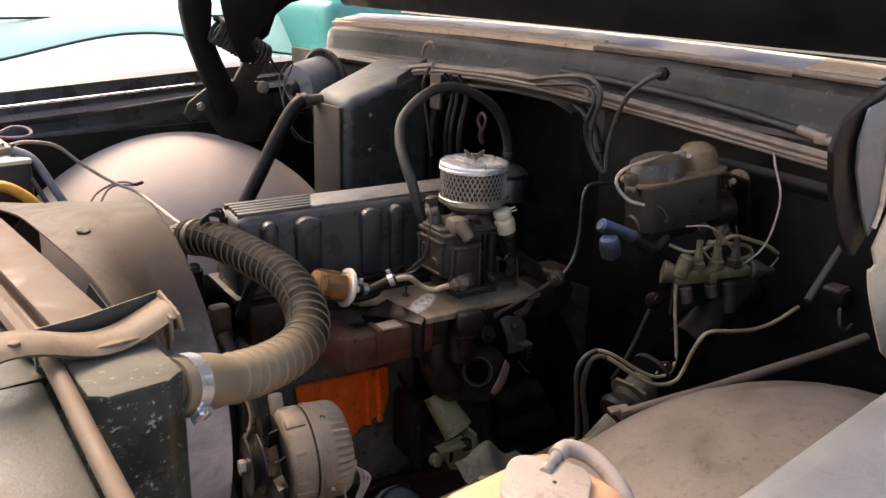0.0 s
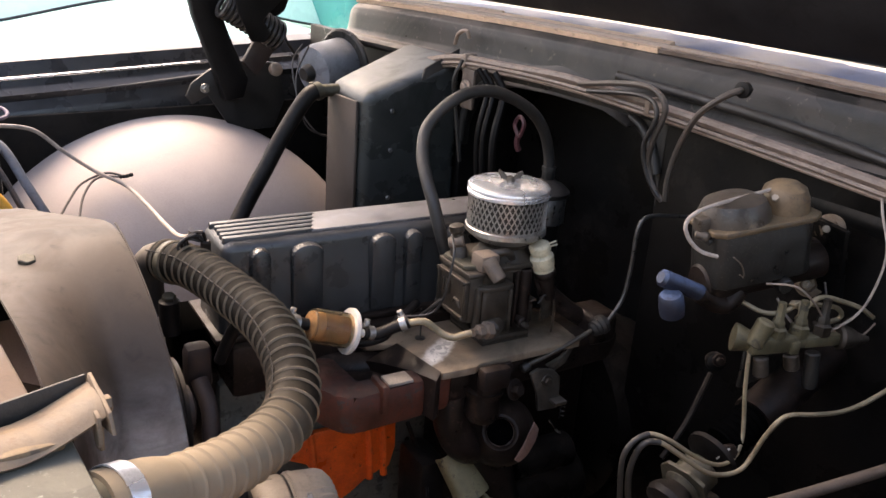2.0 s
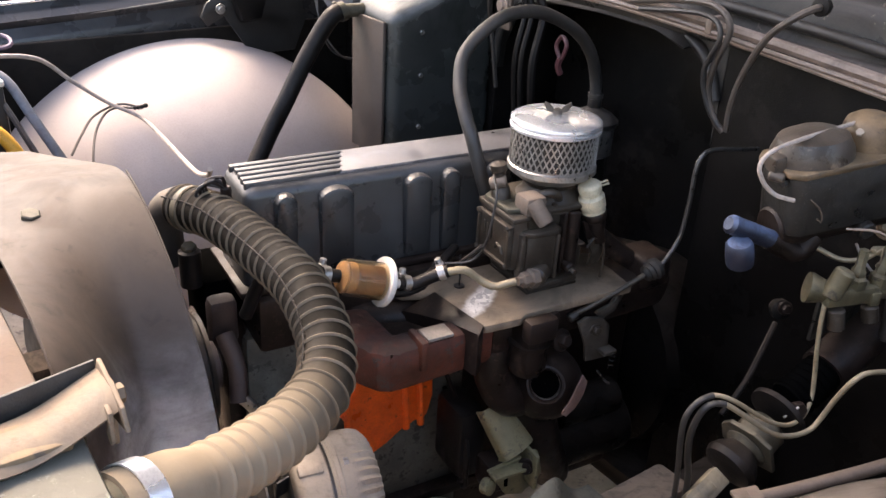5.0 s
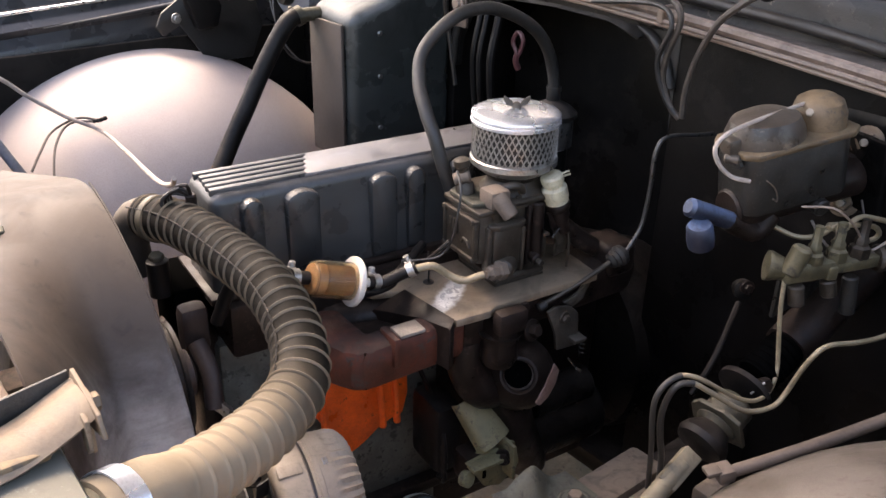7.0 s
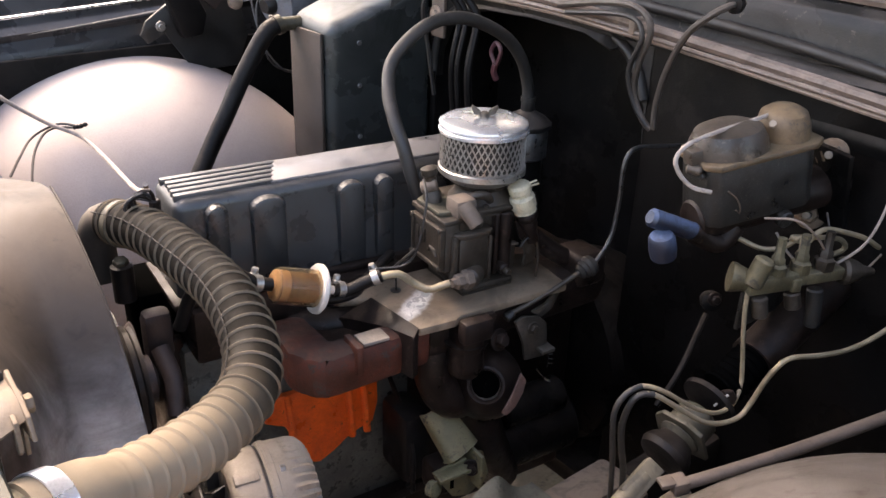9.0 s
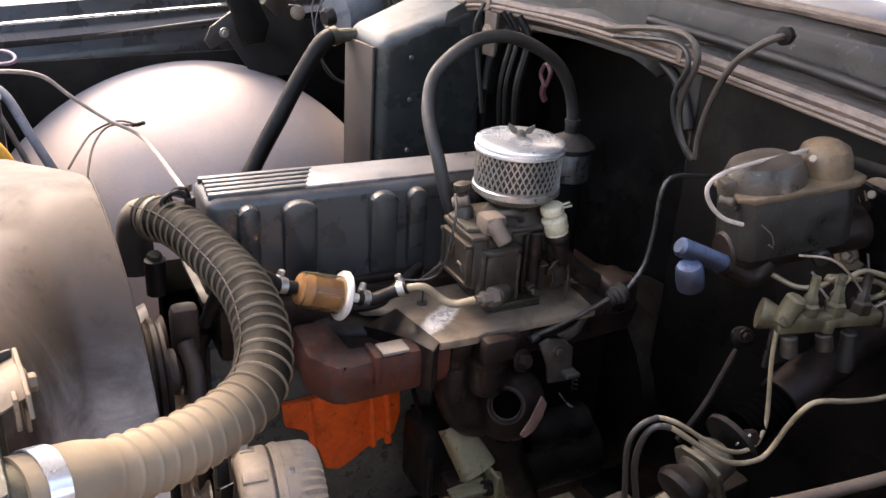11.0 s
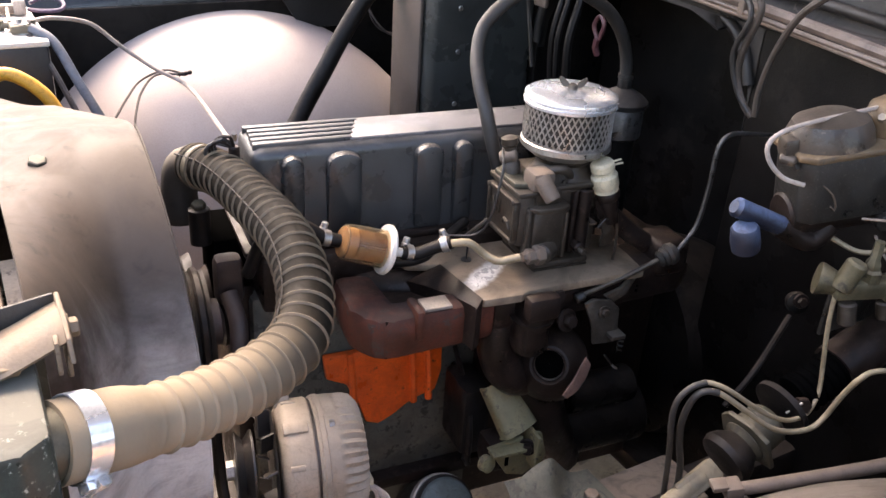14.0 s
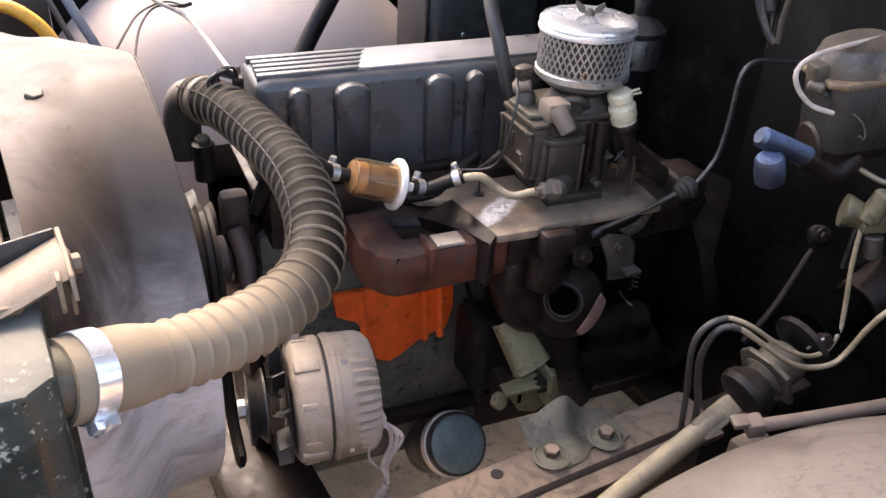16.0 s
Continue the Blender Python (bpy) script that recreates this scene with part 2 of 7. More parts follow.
M = dict(
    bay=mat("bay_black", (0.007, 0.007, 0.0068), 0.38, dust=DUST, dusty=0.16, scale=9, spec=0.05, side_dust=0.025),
    loom_tape=mat("loom_tape_dusty", (0.13, 0.095, 0.075), 0.5, dust=(0.44, 0.345, 0.28), dusty=0.65, vary=0.3, scale=30),
    cowl=mat("cowl_dusty", (0.027, 0.0275, 0.026), 0.34, dust=(0.22, 0.18, 0.155), dusty=0.45, scale=5, spec=0.22, side_dust=0.22, spots=(0.10, 0.085, 0.07), spotty=0.06, spot_scale=60, wiped=0.2, stain=0.3),
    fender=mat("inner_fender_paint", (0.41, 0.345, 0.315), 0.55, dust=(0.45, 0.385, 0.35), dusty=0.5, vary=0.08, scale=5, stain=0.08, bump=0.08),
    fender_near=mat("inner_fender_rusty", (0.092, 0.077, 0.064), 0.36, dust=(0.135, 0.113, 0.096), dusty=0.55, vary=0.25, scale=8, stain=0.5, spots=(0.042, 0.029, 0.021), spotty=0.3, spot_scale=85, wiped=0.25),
    rail=mat("rail_paint", (0.022, 0.023, 0.025), 0.28, dust=DUST, dusty=0.1, scale=12, bump=0.05),
    tank=mat("tank_green_black", (0.017, 0.024, 0.019), 0.24, dust=(0.16, 0.15, 0.122), dusty=0.95, vary=0.5, scale=14, side_dust=0.0, spots=(0.3, 0.32, 0.27), spotty=0.2, spot_scale=90, thin=0.7, wiped=0.7, spec=0.25),
    hose_dark=mat("hose_rubber_dark", (0.035, 0.030, 0.026), 0.6, dust=(0.26, 0.20, 0.14), dusty=0.45, vary=0.25, scale=14),
    rubber=mat("black_rubber", (0.007, 0.0065, 0.0065), 0.45, dust=DUST, dusty=0.07, scale=25, spec=0.16),
    rubber_dusty=mat("dusty_rubber", (0.018, 0.017, 0.016), 0.5, dust=(0.20, 0.165, 0.13), dusty=0.22, scale=25),
    cover=mat("valve_cover_metal", (0.024, 0.025, 0.0255), 0.36, spec=0.5, dust=(0.34, 0.31, 0.295), dusty=0.2, vary=0.2, scale=18, bump=0.05, side_dust=0.0, stain=0.15),
    chrome=mat("chrome", (0.86, 0.86, 0.87), 0.26, metal=1.0, vary=0.05, scale=30, bump=0.01, stain=0.1),
    steel=mat("dull_steel", (0.42, 0.41, 0.39), 0.35, metal=0.9, dust=DUST, dusty=0.3, scale=40),
    screen=mat("filter_screen", (0.44, 0.415, 0.375), 0.4, metal=0.8, vary=0.15, scale=60),
    paper=mat("filter_paper", (0.05, 0.045, 0.04), 0.9, scale=80),
    carb=mat("carburettor_alloy", (0.032, 0.024, 0.017), 0.42, metal=0.12, dust=(0.095, 0.071, 0.05), dusty=0.5, vary=0.35, scale=45, spots=(0.05, 0.04, 0.03), spotty=0.35, spot_scale=80),
    # greasy iron; also the darker copy for parts that lie in shade
    grime_shade=mat("greasy_shaded_iron", (0.013, 0.0085, 0.007), 0.42, dust=(0.1, 0.07, 0.052), dusty=0.2, vary=0.45, scale=35, spots=(0.035, 0.022, 0.017), spotty=0.22, spec=0.2),
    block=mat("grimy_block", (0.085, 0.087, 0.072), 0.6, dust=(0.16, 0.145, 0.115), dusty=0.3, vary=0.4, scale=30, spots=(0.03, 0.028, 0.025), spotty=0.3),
    orange=mat("engine_orange", (0.95, 0.125, 0.016), 0.42, dust=(0.5, 0.13, 0.04), dusty=0.2, vary=0.2, scale=30, spots=(0.12, 0.03, 0.015), spotty=0.04, spot_scale=45, stain=0.25),
    rust=mat("rusty_manifold", (0.09, 0.022, 0.0105), 0.6, dust=(0.03, 0.02, 0.016), dusty=0.85, vary=0.45, scale=28, spots=(0.05, 0.035, 0.03), spotty=0.22, spot_scale=40, bump=0.4),
    alloy=mat("alternator_alloy", (0.33, 0.275, 0.215), 0.5, metal=0.2, dust=(0.38, 0.31, 0.24), dusty=0.6, vary=0.2, scale=30),
    black=mat("black_paint", (0.012, 0.012, 0.012), 0.42, dust=DUST, dusty=0.12, scale=30),
    brass=mat("dirty_brass", (0.1, 0.083, 0.046), 0.5, metal=0.3, dust=(0.29, 0.24, 0.145), dusty=0.5, vary=0.4, scale=60, side_dust=0.15, spots=(0.03, 0.025, 0.02), spotty=0.3, spot_scale=70),
    zinc=mat("zinc_greenish", (0.055, 0.048, 0.032), 0.5, metal=0.2, dust=(0.18, 0.16, 0.11), dusty=0.35, vary=0.4, scale=40, spots=(0.03, 0.025, 0.02), spotty=0.3),
    pipe=mat("brake_pipe", (0.3, 0.235, 0.145), 0.5, metal=0.3, dust=(0.5, 0.4, 0.265), dusty=0.5, scale=50),
    iron=mat("cast_iron_grey", (0.021, 0.0195, 0.0175), 0.42, metal=0.2, dust=(0.08, 0.067, 0.053), dusty=0.25, vary=0.25, scale=40, bump=0.22, fine=900, spots=(0.09, 0.082, 0.07), spotty=0.13, spot_scale=420, stain=0.25),
    lid=mat("rusty_lid", (0.115, 0.075, 0.04), 0.5, dust=(0.27, 0.19, 0.11), dusty=0.55, vary=0.45, scale=24, spots=(0.06, 0.045, 0.035), spotty=0.38, spot_scale=30),
    # near-zero black that stands for deep shade and dark holes
    deep_dark=mat("deep_shade_black", (0.002, 0.002, 0.002), 0.9, spec=0.0, vary=0.2),
    # blue highlights on the boot tops are painted through the up-facing dust colour
    blue=mat("blue_boot", (0.012, 0.015, 0.027), 0.45, dust=(0.115, 0.165, 0.285), dusty=0.75, scale=60, side_dust=0.02),
    cowlblue=mat("cowl_blue_paint", (0.045, 0.085, 0.19), 0.5, dust=(0.3, 0.28, 0.28), dusty=0.15, vary=0.3, scale=8, spots=(0.42, 0.26, 0.15), spotty=0.12, spot_scale=5),
    tape=mat("masking_tape", (0.62, 0.43, 0.29), 0.7, dust=(0.6, 0.47, 0.36), dusty=0.4, vary=0.15, scale=16, spots=(0.2, 0.13, 0.1), spotty=0.1),
    wire_white=mat("wire_white", (0.42, 0.35, 0.30), 0.55, dust=(0.45, 0.38, 0.32), dusty=0.4, scale=60),
    wire_tan=mat("wire_tan", (0.23, 0.17, 0.13), 0.5, dust=(0.47, 0.37, 0.295), dusty=0.6, scale=40),
    wire_black=mat("wire_black", (0.02, 0.02, 0.022), 0.5, dust=DUST, dusty=0.3, scale=60),
    wire_grey=mat("wire_blue_grey", (0.10, 0.12, 0.15), 0.5, dust=DUST, dusty=0.3, scale=60),
    blower=mat("blower_can_paint", (0.17, 0.18, 0.20), 0.35, dust=(0.3, 0.29, 0.29), dusty=0.4, vary=0.2, scale=18, stain=0.3),
    purple=mat("purple_cable", (0.10, 0.055, 0.10), 0.45, dust=(0.42, 0.36, 0.38), dusty=0.5, vary=0.15, scale=60),
    red=mat("red_lead", (0.12, 0.04, 0.045), 0.5, dust=DUST, dusty=0.3, scale=60),
    yellow=mat("yellow_cap", (0.75, 0.36, 0.04), 0.5, vary=0.1, scale=30),
    white=mat("white_plastic", (0.68, 0.62, 0.54), 0.4, stain=0.1, vary=0.06, scale=30, bump=0.03),
    cream=mat("cream_plastic", (0.56, 0.49, 0.34), 0.5, dust=(0.42, 0.36, 0.27), dusty=0.4, vary=0.15, scale=40),
    amber=mat("amber_plastic", (0.96, 0.80, 0.58), 0.05, vary=0.05, scale=50, trans=0.97, stain=0.0, bump=0.0, ior=1.28),
    pleat=mat("filter_pleats", (0.42, 0.24, 0.12), 0.8, vary=0.25, scale=50),
    bottle=mat("washer_bottle_plastic", (0.74, 0.40, 0.235), 0.4, vary=0.08, scale=10, bump=0.03, trans=0.08, stain=0.1),
    dome=mat("lid_dome_brown", (0.055, 0.043, 0.034), 0.34, dust=(0.165, 0.13, 0.096), dusty=0.4, vary=0.45, scale=30, spots=(0.16, 0.12, 0.085), spotty=0.2, spot_scale=40),
    cap=mat("bottle_cap_plastic", (0.36, 0.31, 0.27), 0.6, dust=DUST, dusty=0.3, vary=0.15, scale=20),
    mint=mat("mint_car_paint", (0.55, 0.84, 0.75), 0.25, vary=0.02, scale=3, bump=0.0, coat=0.6, stain=0.0),
    teal=mat("teal_car_paint", (0.07, 0.36, 0.33), 0.3, vary=0.03, scale=3, bump=0.0, stain=0.0),
    fender_out=mat("outer_fender_paint", (0.10, 0.11, 0.12), 0.35, dust=(0.25, 0.24, 0.235), dusty=0.5, vary=0.2, scale=8),
    hood=mat("hood_underside", (0.010, 0.010, 0.0115), 0.5, dust=DUST, dusty=0.08, vary=0.3, scale=10, spec=0.2),
    frame=mat("frame_rusty_primer", (0.07, 0.055, 0.043), 0.65, dust=(0.36, 0.265, 0.185), dusty=0.8, vary=0.35, scale=25, spots=(0.13, 0.1, 0.075), spotty=0.3, spot_scale=35),
    dirt=mat("dirt_ground", (0.34, 0.25, 0.18), 0.95, vary=0.35, scale=4, bump=0.6, spots=(0.13, 0.09, 0.07), spotty=0.25, spot_scale=14, fine=90),
    filter_can=mat("oil_filter_teal", (0.17, 0.235, 0.235), 0.4, dust=DUST, dusty=0.15, scale=30),
    glass=mat("car_glass", (0.05, 0.07, 0.07), 0.05, vary=0.05, bump=0.0),
    tyre=mat("tyre_rubber", (0.02, 0.02, 0.02), 0.8, dust=DUST, dusty=0.4, scale=20),
    tin=mat("pink_tin", (0.26, 0.16, 0.13), 0.45, metal=0.4, vary=0.2, scale=40),
    bore=mat("worn_bore", (0.10, 0.095, 0.09), 0.4, metal=0.7, vary=0.3, scale=80),
    # the top's bluish reflection is put into the pale dust colour
    heater=mat("heater_box_paint", (0.017, 0.02, 0.0185), 0.24, dust=(0.25, 0.255, 0.25), dusty=0.85, vary=0.3, scale=10, side_dust=0.03, stain=0.15),
    cream_paint=mat("cream_body_paint", (0.55, 0.45, 0.34), 0.5, dust=(0.6, 0.5, 0.39), dusty=0.4, vary=0.15, scale=14),
    mount=mat("mount_dirty_green", (0.1, 0.093, 0.064), 0.5, dust=(0.2, 0.18, 0.13), dusty=0.6, vary=0.5, scale=30, side_dust=0.2, spots=(0.035, 0.03, 0.024), spotty=0.45, spot_scale=34),
    # top plateau and ribs have lighter bases than the cover's sides
    cover_top=mat("valve_cover_top_pale", (0.13, 0.125, 0.13), 0.24, metal=0.4, dust=(0.19, 0.18, 0.18), dusty=0.5, vary=0.15, scale=16, bump=0.03, stain=0.1),
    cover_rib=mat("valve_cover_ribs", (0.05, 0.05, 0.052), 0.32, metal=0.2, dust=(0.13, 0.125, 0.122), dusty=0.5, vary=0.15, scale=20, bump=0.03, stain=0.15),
    arm=mat("mount_arm_paint", (0.19, 0.165, 0.085), 0.5, dust=(0.25, 0.22, 0.125), dusty=0.5, vary=0.3, scale=25, side_dust=0.2, spots=(0.06, 0.05, 0.035), spotty=0.2, spot_scale=50),
    bar=mat("bar_brown_dust", (0.075, 0.055, 0.042), 0.55, dust=(0.15, 0.115, 0.09), dusty=0.5, vary=0.3, scale=30),
    shaft=mat("steering_shaft_tan", (0.13, 0.11, 0.075), 0.6, dust=(0.25, 0.215, 0.15), dusty=0.55, vary=0.3, scale=30),
    swage=mat("firewall_ridge_dusty", (0.006, 0.006, 0.006), 0.42, dust=(0.22, 0.18, 0.14), dusty=0.6, side_dust=0.02, vary=0.2, scale=12, stain=0.25, spec=0.15),
    tube_brown=mat("tube_rubber_brown", (0.045, 0.036, 0.029), 0.5, dust=(0.30, 0.235, 0.185), dusty=0.6, side_dust=0.08, vary=0.3, scale=40),
    # black firewall paint; also stands for deep shade on starter and bellhousing
    firewall=mat("black_paint_and_shade", (0.0035, 0.0035, 0.0036), 0.34, dust=DUST, dusty=0.10, scale=7, spec=0.06, side_dust=0.012, vary=0.4, bump=0.2, spots=(0.009, 0.008, 0.0075), spotty=0.2, spot_scale=11),
    lip=mat("firewall_lip_dusty", (0.012, 0.0115, 0.011), 0.45, dust=(0.1, 0.085, 0.072), dusty=0.45, side_dust=0.10, vary=0.2, scale=12, stain=0.25),
    heater_front=mat("heater_front_dusty", (0.052, 0.039, 0.031), 0.6, dust=(0.07, 0.054, 0.044), dusty=0.5, side_dust=0.3, vary=0.25, scale=14, stain=0.3),
    lidchrome=mat("brushed_chrome", (0.86, 0.86, 0.87), 0.3, metal=0.75, vary=0.03, scale=4, bump=0.0, stain=0.0),
    shieldtin=mat("brown_heat_tin", (0.036, 0.024, 0.021), 0.5, dust=(0.055, 0.04, 0.035), dusty=0.45, vary=0.3, scale=30),
    panel_dark=mat("scratched_dark_panel", (0.013, 0.016, 0.013), 0.32, dust=(0.04, 0.036, 0.028), dusty=0.35, vary=0.5, scale=11, spots=(0.075, 0.068, 0.053), spotty=0.22, spot_scale=30, wiped=0.0, thin=0.1),
    dim_metal=mat("dull_brown_metal", (0.085, 0.072, 0.058), 0.42, metal=0.5, dust=(0.13, 0.105, 0.08), dusty=0.4, vary=0.35, scale=50),
    rail_brown=mat("baked_brown_rail", (0.095, 0.062, 0.041), 0.5, dust=(0.14, 0.094, 0.064), dusty=0.6, vary=0.35, scale=16, stain=0.5),
    strap=mat("strap_tan_rust", (0.13, 0.092, 0.06), 0.55, dust=(0.225, 0.168, 0.115), dusty=0.75, vary=0.35, scale=22, spots=(0.09, 0.05, 0.028), spotty=0.3, spot_scale=40),
    dim_tan=mat("dim_tan_dust", (0.11, 0.08, 0.06), 0.6, dust=(0.28, 0.205, 0.145), dusty=0.6, vary=0.25, scale=20),
    hose_ridge=mat("hose_ridge_worn", (0.1, 0.072, 0.045), 0.7, dust=(0.24, 0.175, 0.11), dusty=0.6, vary=0.3, scale=40, stain=0.4, side_dust=0.2),
    ink=mat("cast_letters", (0.24, 0.205, 0.175), 0.5, scale=60, bump=0.0),
)


def graded_hose():
    """Rubber that is dark at its upper end and turns tan further down; ridges rubbed pale."""
    m = mat("hose_graded_rubber", (0.2, 0.15, 0.1), 0.75)
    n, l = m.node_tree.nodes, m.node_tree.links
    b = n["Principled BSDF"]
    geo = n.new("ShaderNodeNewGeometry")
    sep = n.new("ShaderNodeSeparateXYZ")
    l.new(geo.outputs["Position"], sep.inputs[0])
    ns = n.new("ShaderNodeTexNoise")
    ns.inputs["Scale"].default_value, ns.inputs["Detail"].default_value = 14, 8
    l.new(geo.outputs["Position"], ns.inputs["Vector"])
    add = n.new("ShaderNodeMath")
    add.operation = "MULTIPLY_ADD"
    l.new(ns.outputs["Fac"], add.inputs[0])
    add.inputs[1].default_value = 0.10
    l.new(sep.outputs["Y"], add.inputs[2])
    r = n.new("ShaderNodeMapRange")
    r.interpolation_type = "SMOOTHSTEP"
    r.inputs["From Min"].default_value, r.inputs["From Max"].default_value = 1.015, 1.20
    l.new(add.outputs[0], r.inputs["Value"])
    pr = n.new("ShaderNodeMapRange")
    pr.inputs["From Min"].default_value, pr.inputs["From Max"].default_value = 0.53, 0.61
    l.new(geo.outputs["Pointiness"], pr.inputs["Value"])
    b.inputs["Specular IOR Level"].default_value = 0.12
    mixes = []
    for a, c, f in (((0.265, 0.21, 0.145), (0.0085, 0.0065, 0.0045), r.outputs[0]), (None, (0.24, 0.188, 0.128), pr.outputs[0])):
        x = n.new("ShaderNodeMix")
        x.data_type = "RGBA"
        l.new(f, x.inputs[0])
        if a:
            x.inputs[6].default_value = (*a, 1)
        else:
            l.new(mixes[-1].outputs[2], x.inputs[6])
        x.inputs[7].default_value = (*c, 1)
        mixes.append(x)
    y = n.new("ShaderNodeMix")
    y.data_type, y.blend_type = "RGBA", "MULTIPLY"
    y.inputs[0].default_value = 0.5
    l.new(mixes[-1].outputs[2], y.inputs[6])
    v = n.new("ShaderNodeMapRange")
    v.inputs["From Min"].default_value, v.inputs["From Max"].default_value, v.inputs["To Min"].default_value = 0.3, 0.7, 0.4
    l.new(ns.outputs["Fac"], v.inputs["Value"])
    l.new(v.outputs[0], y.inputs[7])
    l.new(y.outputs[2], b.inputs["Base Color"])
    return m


M["hose"] = graded_hose()


def two_tone_film(name, film, dark, bare, rough, bare_rough, mask, size, stretch, metal=0.4, spec=0.5):
    """A baked brown film in two tones, turning to the bare colour where mask(nodes, links, position) is high."""
    m = bpy.data.materials.new(name)
    m.use_nodes = True
    n, l = m.node_tree.nodes, m.node_tree.links
    b = n["Principled BSDF"]
    geo = n.new("ShaderNodeNewGeometry")

    def clouds(scale, detail=8.0, bend=0.7, squash=(1, 1, 1)):
        mp = n.new("ShaderNodeMapping")
        mp.inputs["Scale"].default_value = squash
        l.new(geo.outputs["Position"], mp.inputs["Vector"])
        t = n.new("ShaderNodeTexNoise")
        t.inputs["Scale"].default_value, t.inputs["Detail"].default_value, t.inputs["Distortion"].default_value = scale, detail, bend
        t.inputs["Roughness"].default_value = 0.62
        l.new(mp.outputs["Vector"], t.inputs["Vector"])
        return t.outputs["Fac"]

    def ease(sock, lo, hi, a=0.0, c=1.0):
        r = n.new("ShaderNodeMapRange")
        r.interpolation_type = "SMOOTHSTEP"
        for k, v in zip(("From Min", "From Max", "To Min", "To Max"), (lo, hi, a, c)):
            r.inputs[k].default_value = v
        l.new(sock, r.inputs["Value"])
        return r.outputs["Result"]

    def calc(op, a, c):
        r = n.new("ShaderNodeMath")
        r.operation = op
        for k, v in enumerate((a, c)):
            if hasattr(v, "is_output"):
                l.new(v, r.inputs[k])
            else:
                r.inputs[k].default_value = v
        return r.outputs[0]

    def blend(f, a, c):
        r = n.new("ShaderNodeMix")
        r.data_type = "RGBA"
        l.new(f, r.inputs[0])
        for k, v in ((6, a), (7, c)):
            if hasattr(v, "is_output"):
                l.new(v, r.inputs[k])
            else:
                r.inputs[k].default_value = (*v, 1)
        return r.outputs[2]

    pale_fac = calc("MULTIPLY", mask(n, l, geo.outputs["Position"], ease, calc, clouds), ease(clouds(size * 2.2, 10.0, 1.0, stretch), 0.30, 0.56, 0.6, 1.0))
    col = blend(ease(clouds(size), 0.38, 0.62), film, dark)
    col = blend(ease(clouds(size * 9, 8.0, 0.6), 0.56, 0.7, 0.0, 0.5), col, tuple(0.5 * c for c in dark))
    col = blend(pale_fac, col, bare)
    col = blend(ease(clouds(320, 4.0, 0.0), 0.4, 0.75, 0.0, 0.12), col, dark)
    l.new(col, b.inputs["Base Color"])
    l.new(calc("MULTIPLY", pale_fac, metal), b.inputs["Metallic"])
    l.new(calc("ADD", ease(pale_fac, 0.0, 1.0, rough, bare_rough), ease(clouds(size * 4), 0.3, 0.7, -0.05, 0.12)), b.inputs["Roughness"])
    b.inputs["Specular IOR Level"].default_value = spec
    bp = n.new("ShaderNodeBump")
    bp.inputs["Strength"].default_value, bp.inputs["Distance"].default_value = 0.05, 0.002
    l.new(clouds(240, 4.0, 0.0), bp.inputs["Height"])
    l.new(bp.outputs[0], b.inputs["Normal"])
    return m


def pale_low(n, l, pos, ease, calc, clouds):
    """Paler along the shroud's lower half, with a ragged upper limit."""
    sep = n.new("ShaderNodeSeparateXYZ")
    l.new(pos, sep.inputs[0])
    return ease(calc("ADD", sep.outputs["Z"], calc("MULTIPLY", clouds(5.0), 0.34)), 1.235, 0.98)


def glint_streak(n, l, pos, ease, calc, clouds):
    """Mask of a sky reflection, painted as a streak on the plate beside the carburettor."""
    mp = n.new("ShaderNodeMapping")
    mp.vector_type = "TEXTURE"
    mp.inputs["Location"].default_value = E(0.842, 1.166, 0.962)
    mp.inputs["Rotation"].default_value = (0, 0, radians(36 + 38))
    mp.inputs["Scale"].default_value = (0.060, 0.019, 0.02)
    l.new(pos, mp.inputs["Vector"])
    ln = n.new("ShaderNodeVectorMath")
    ln.operation = "LENGTH"
    l.new(mp.outputs["Vector"], ln.inputs[0])
    return ease(calc("ADD", ln.outputs["Value"], calc("MULTIPLY", clouds(55.0), 0.9)), 1.5, 0.85)


M["shroud"] = two_tone_film("shroud_metal", (0.066, 0.047, 0.034), (0.037, 0.027, 0.021), (0.80, 0.80, 0.785), 0.62, 0.42, pale_low, 5.0, (1, 1, 2.5), 0.2, 0.4)
# the plate's bright reflection streak is put into its colour
M["plate"] = two_tone_film("heat_shield", (0.225, 0.168, 0.115), (0.135, 0.098, 0.066), (0.86, 0.83, 0.78), 0.46, 0.22, glint_streak, 14.0, (1, 1, 1), 0.45, 0.5)


# ---- mesh helpers ----
WHERE = {}


def thing(name, label, category, at, group="", kind=""):
    ob = new(name)
    ob.empty_display_size = 0.05
    ob.location = at
    WHERE[ob] = Vector(at)
    return tagged(ob, label, category, group, kind)


def mesh_of(name, bm, material, smooth=True):
    me = bpy.data.meshes.new(name)
    bmesh.ops.recalc_face_normals(bm, faces=bm.faces)
    bm.to_mesh(me)
    bm.free()
    me.materials.append(material)
    me.polygons.foreach_set("use_smooth", [smooth] * len(me.polygons))
    if smooth:
        me.set_sharp_from_angle(angle=radians(38))
    return me


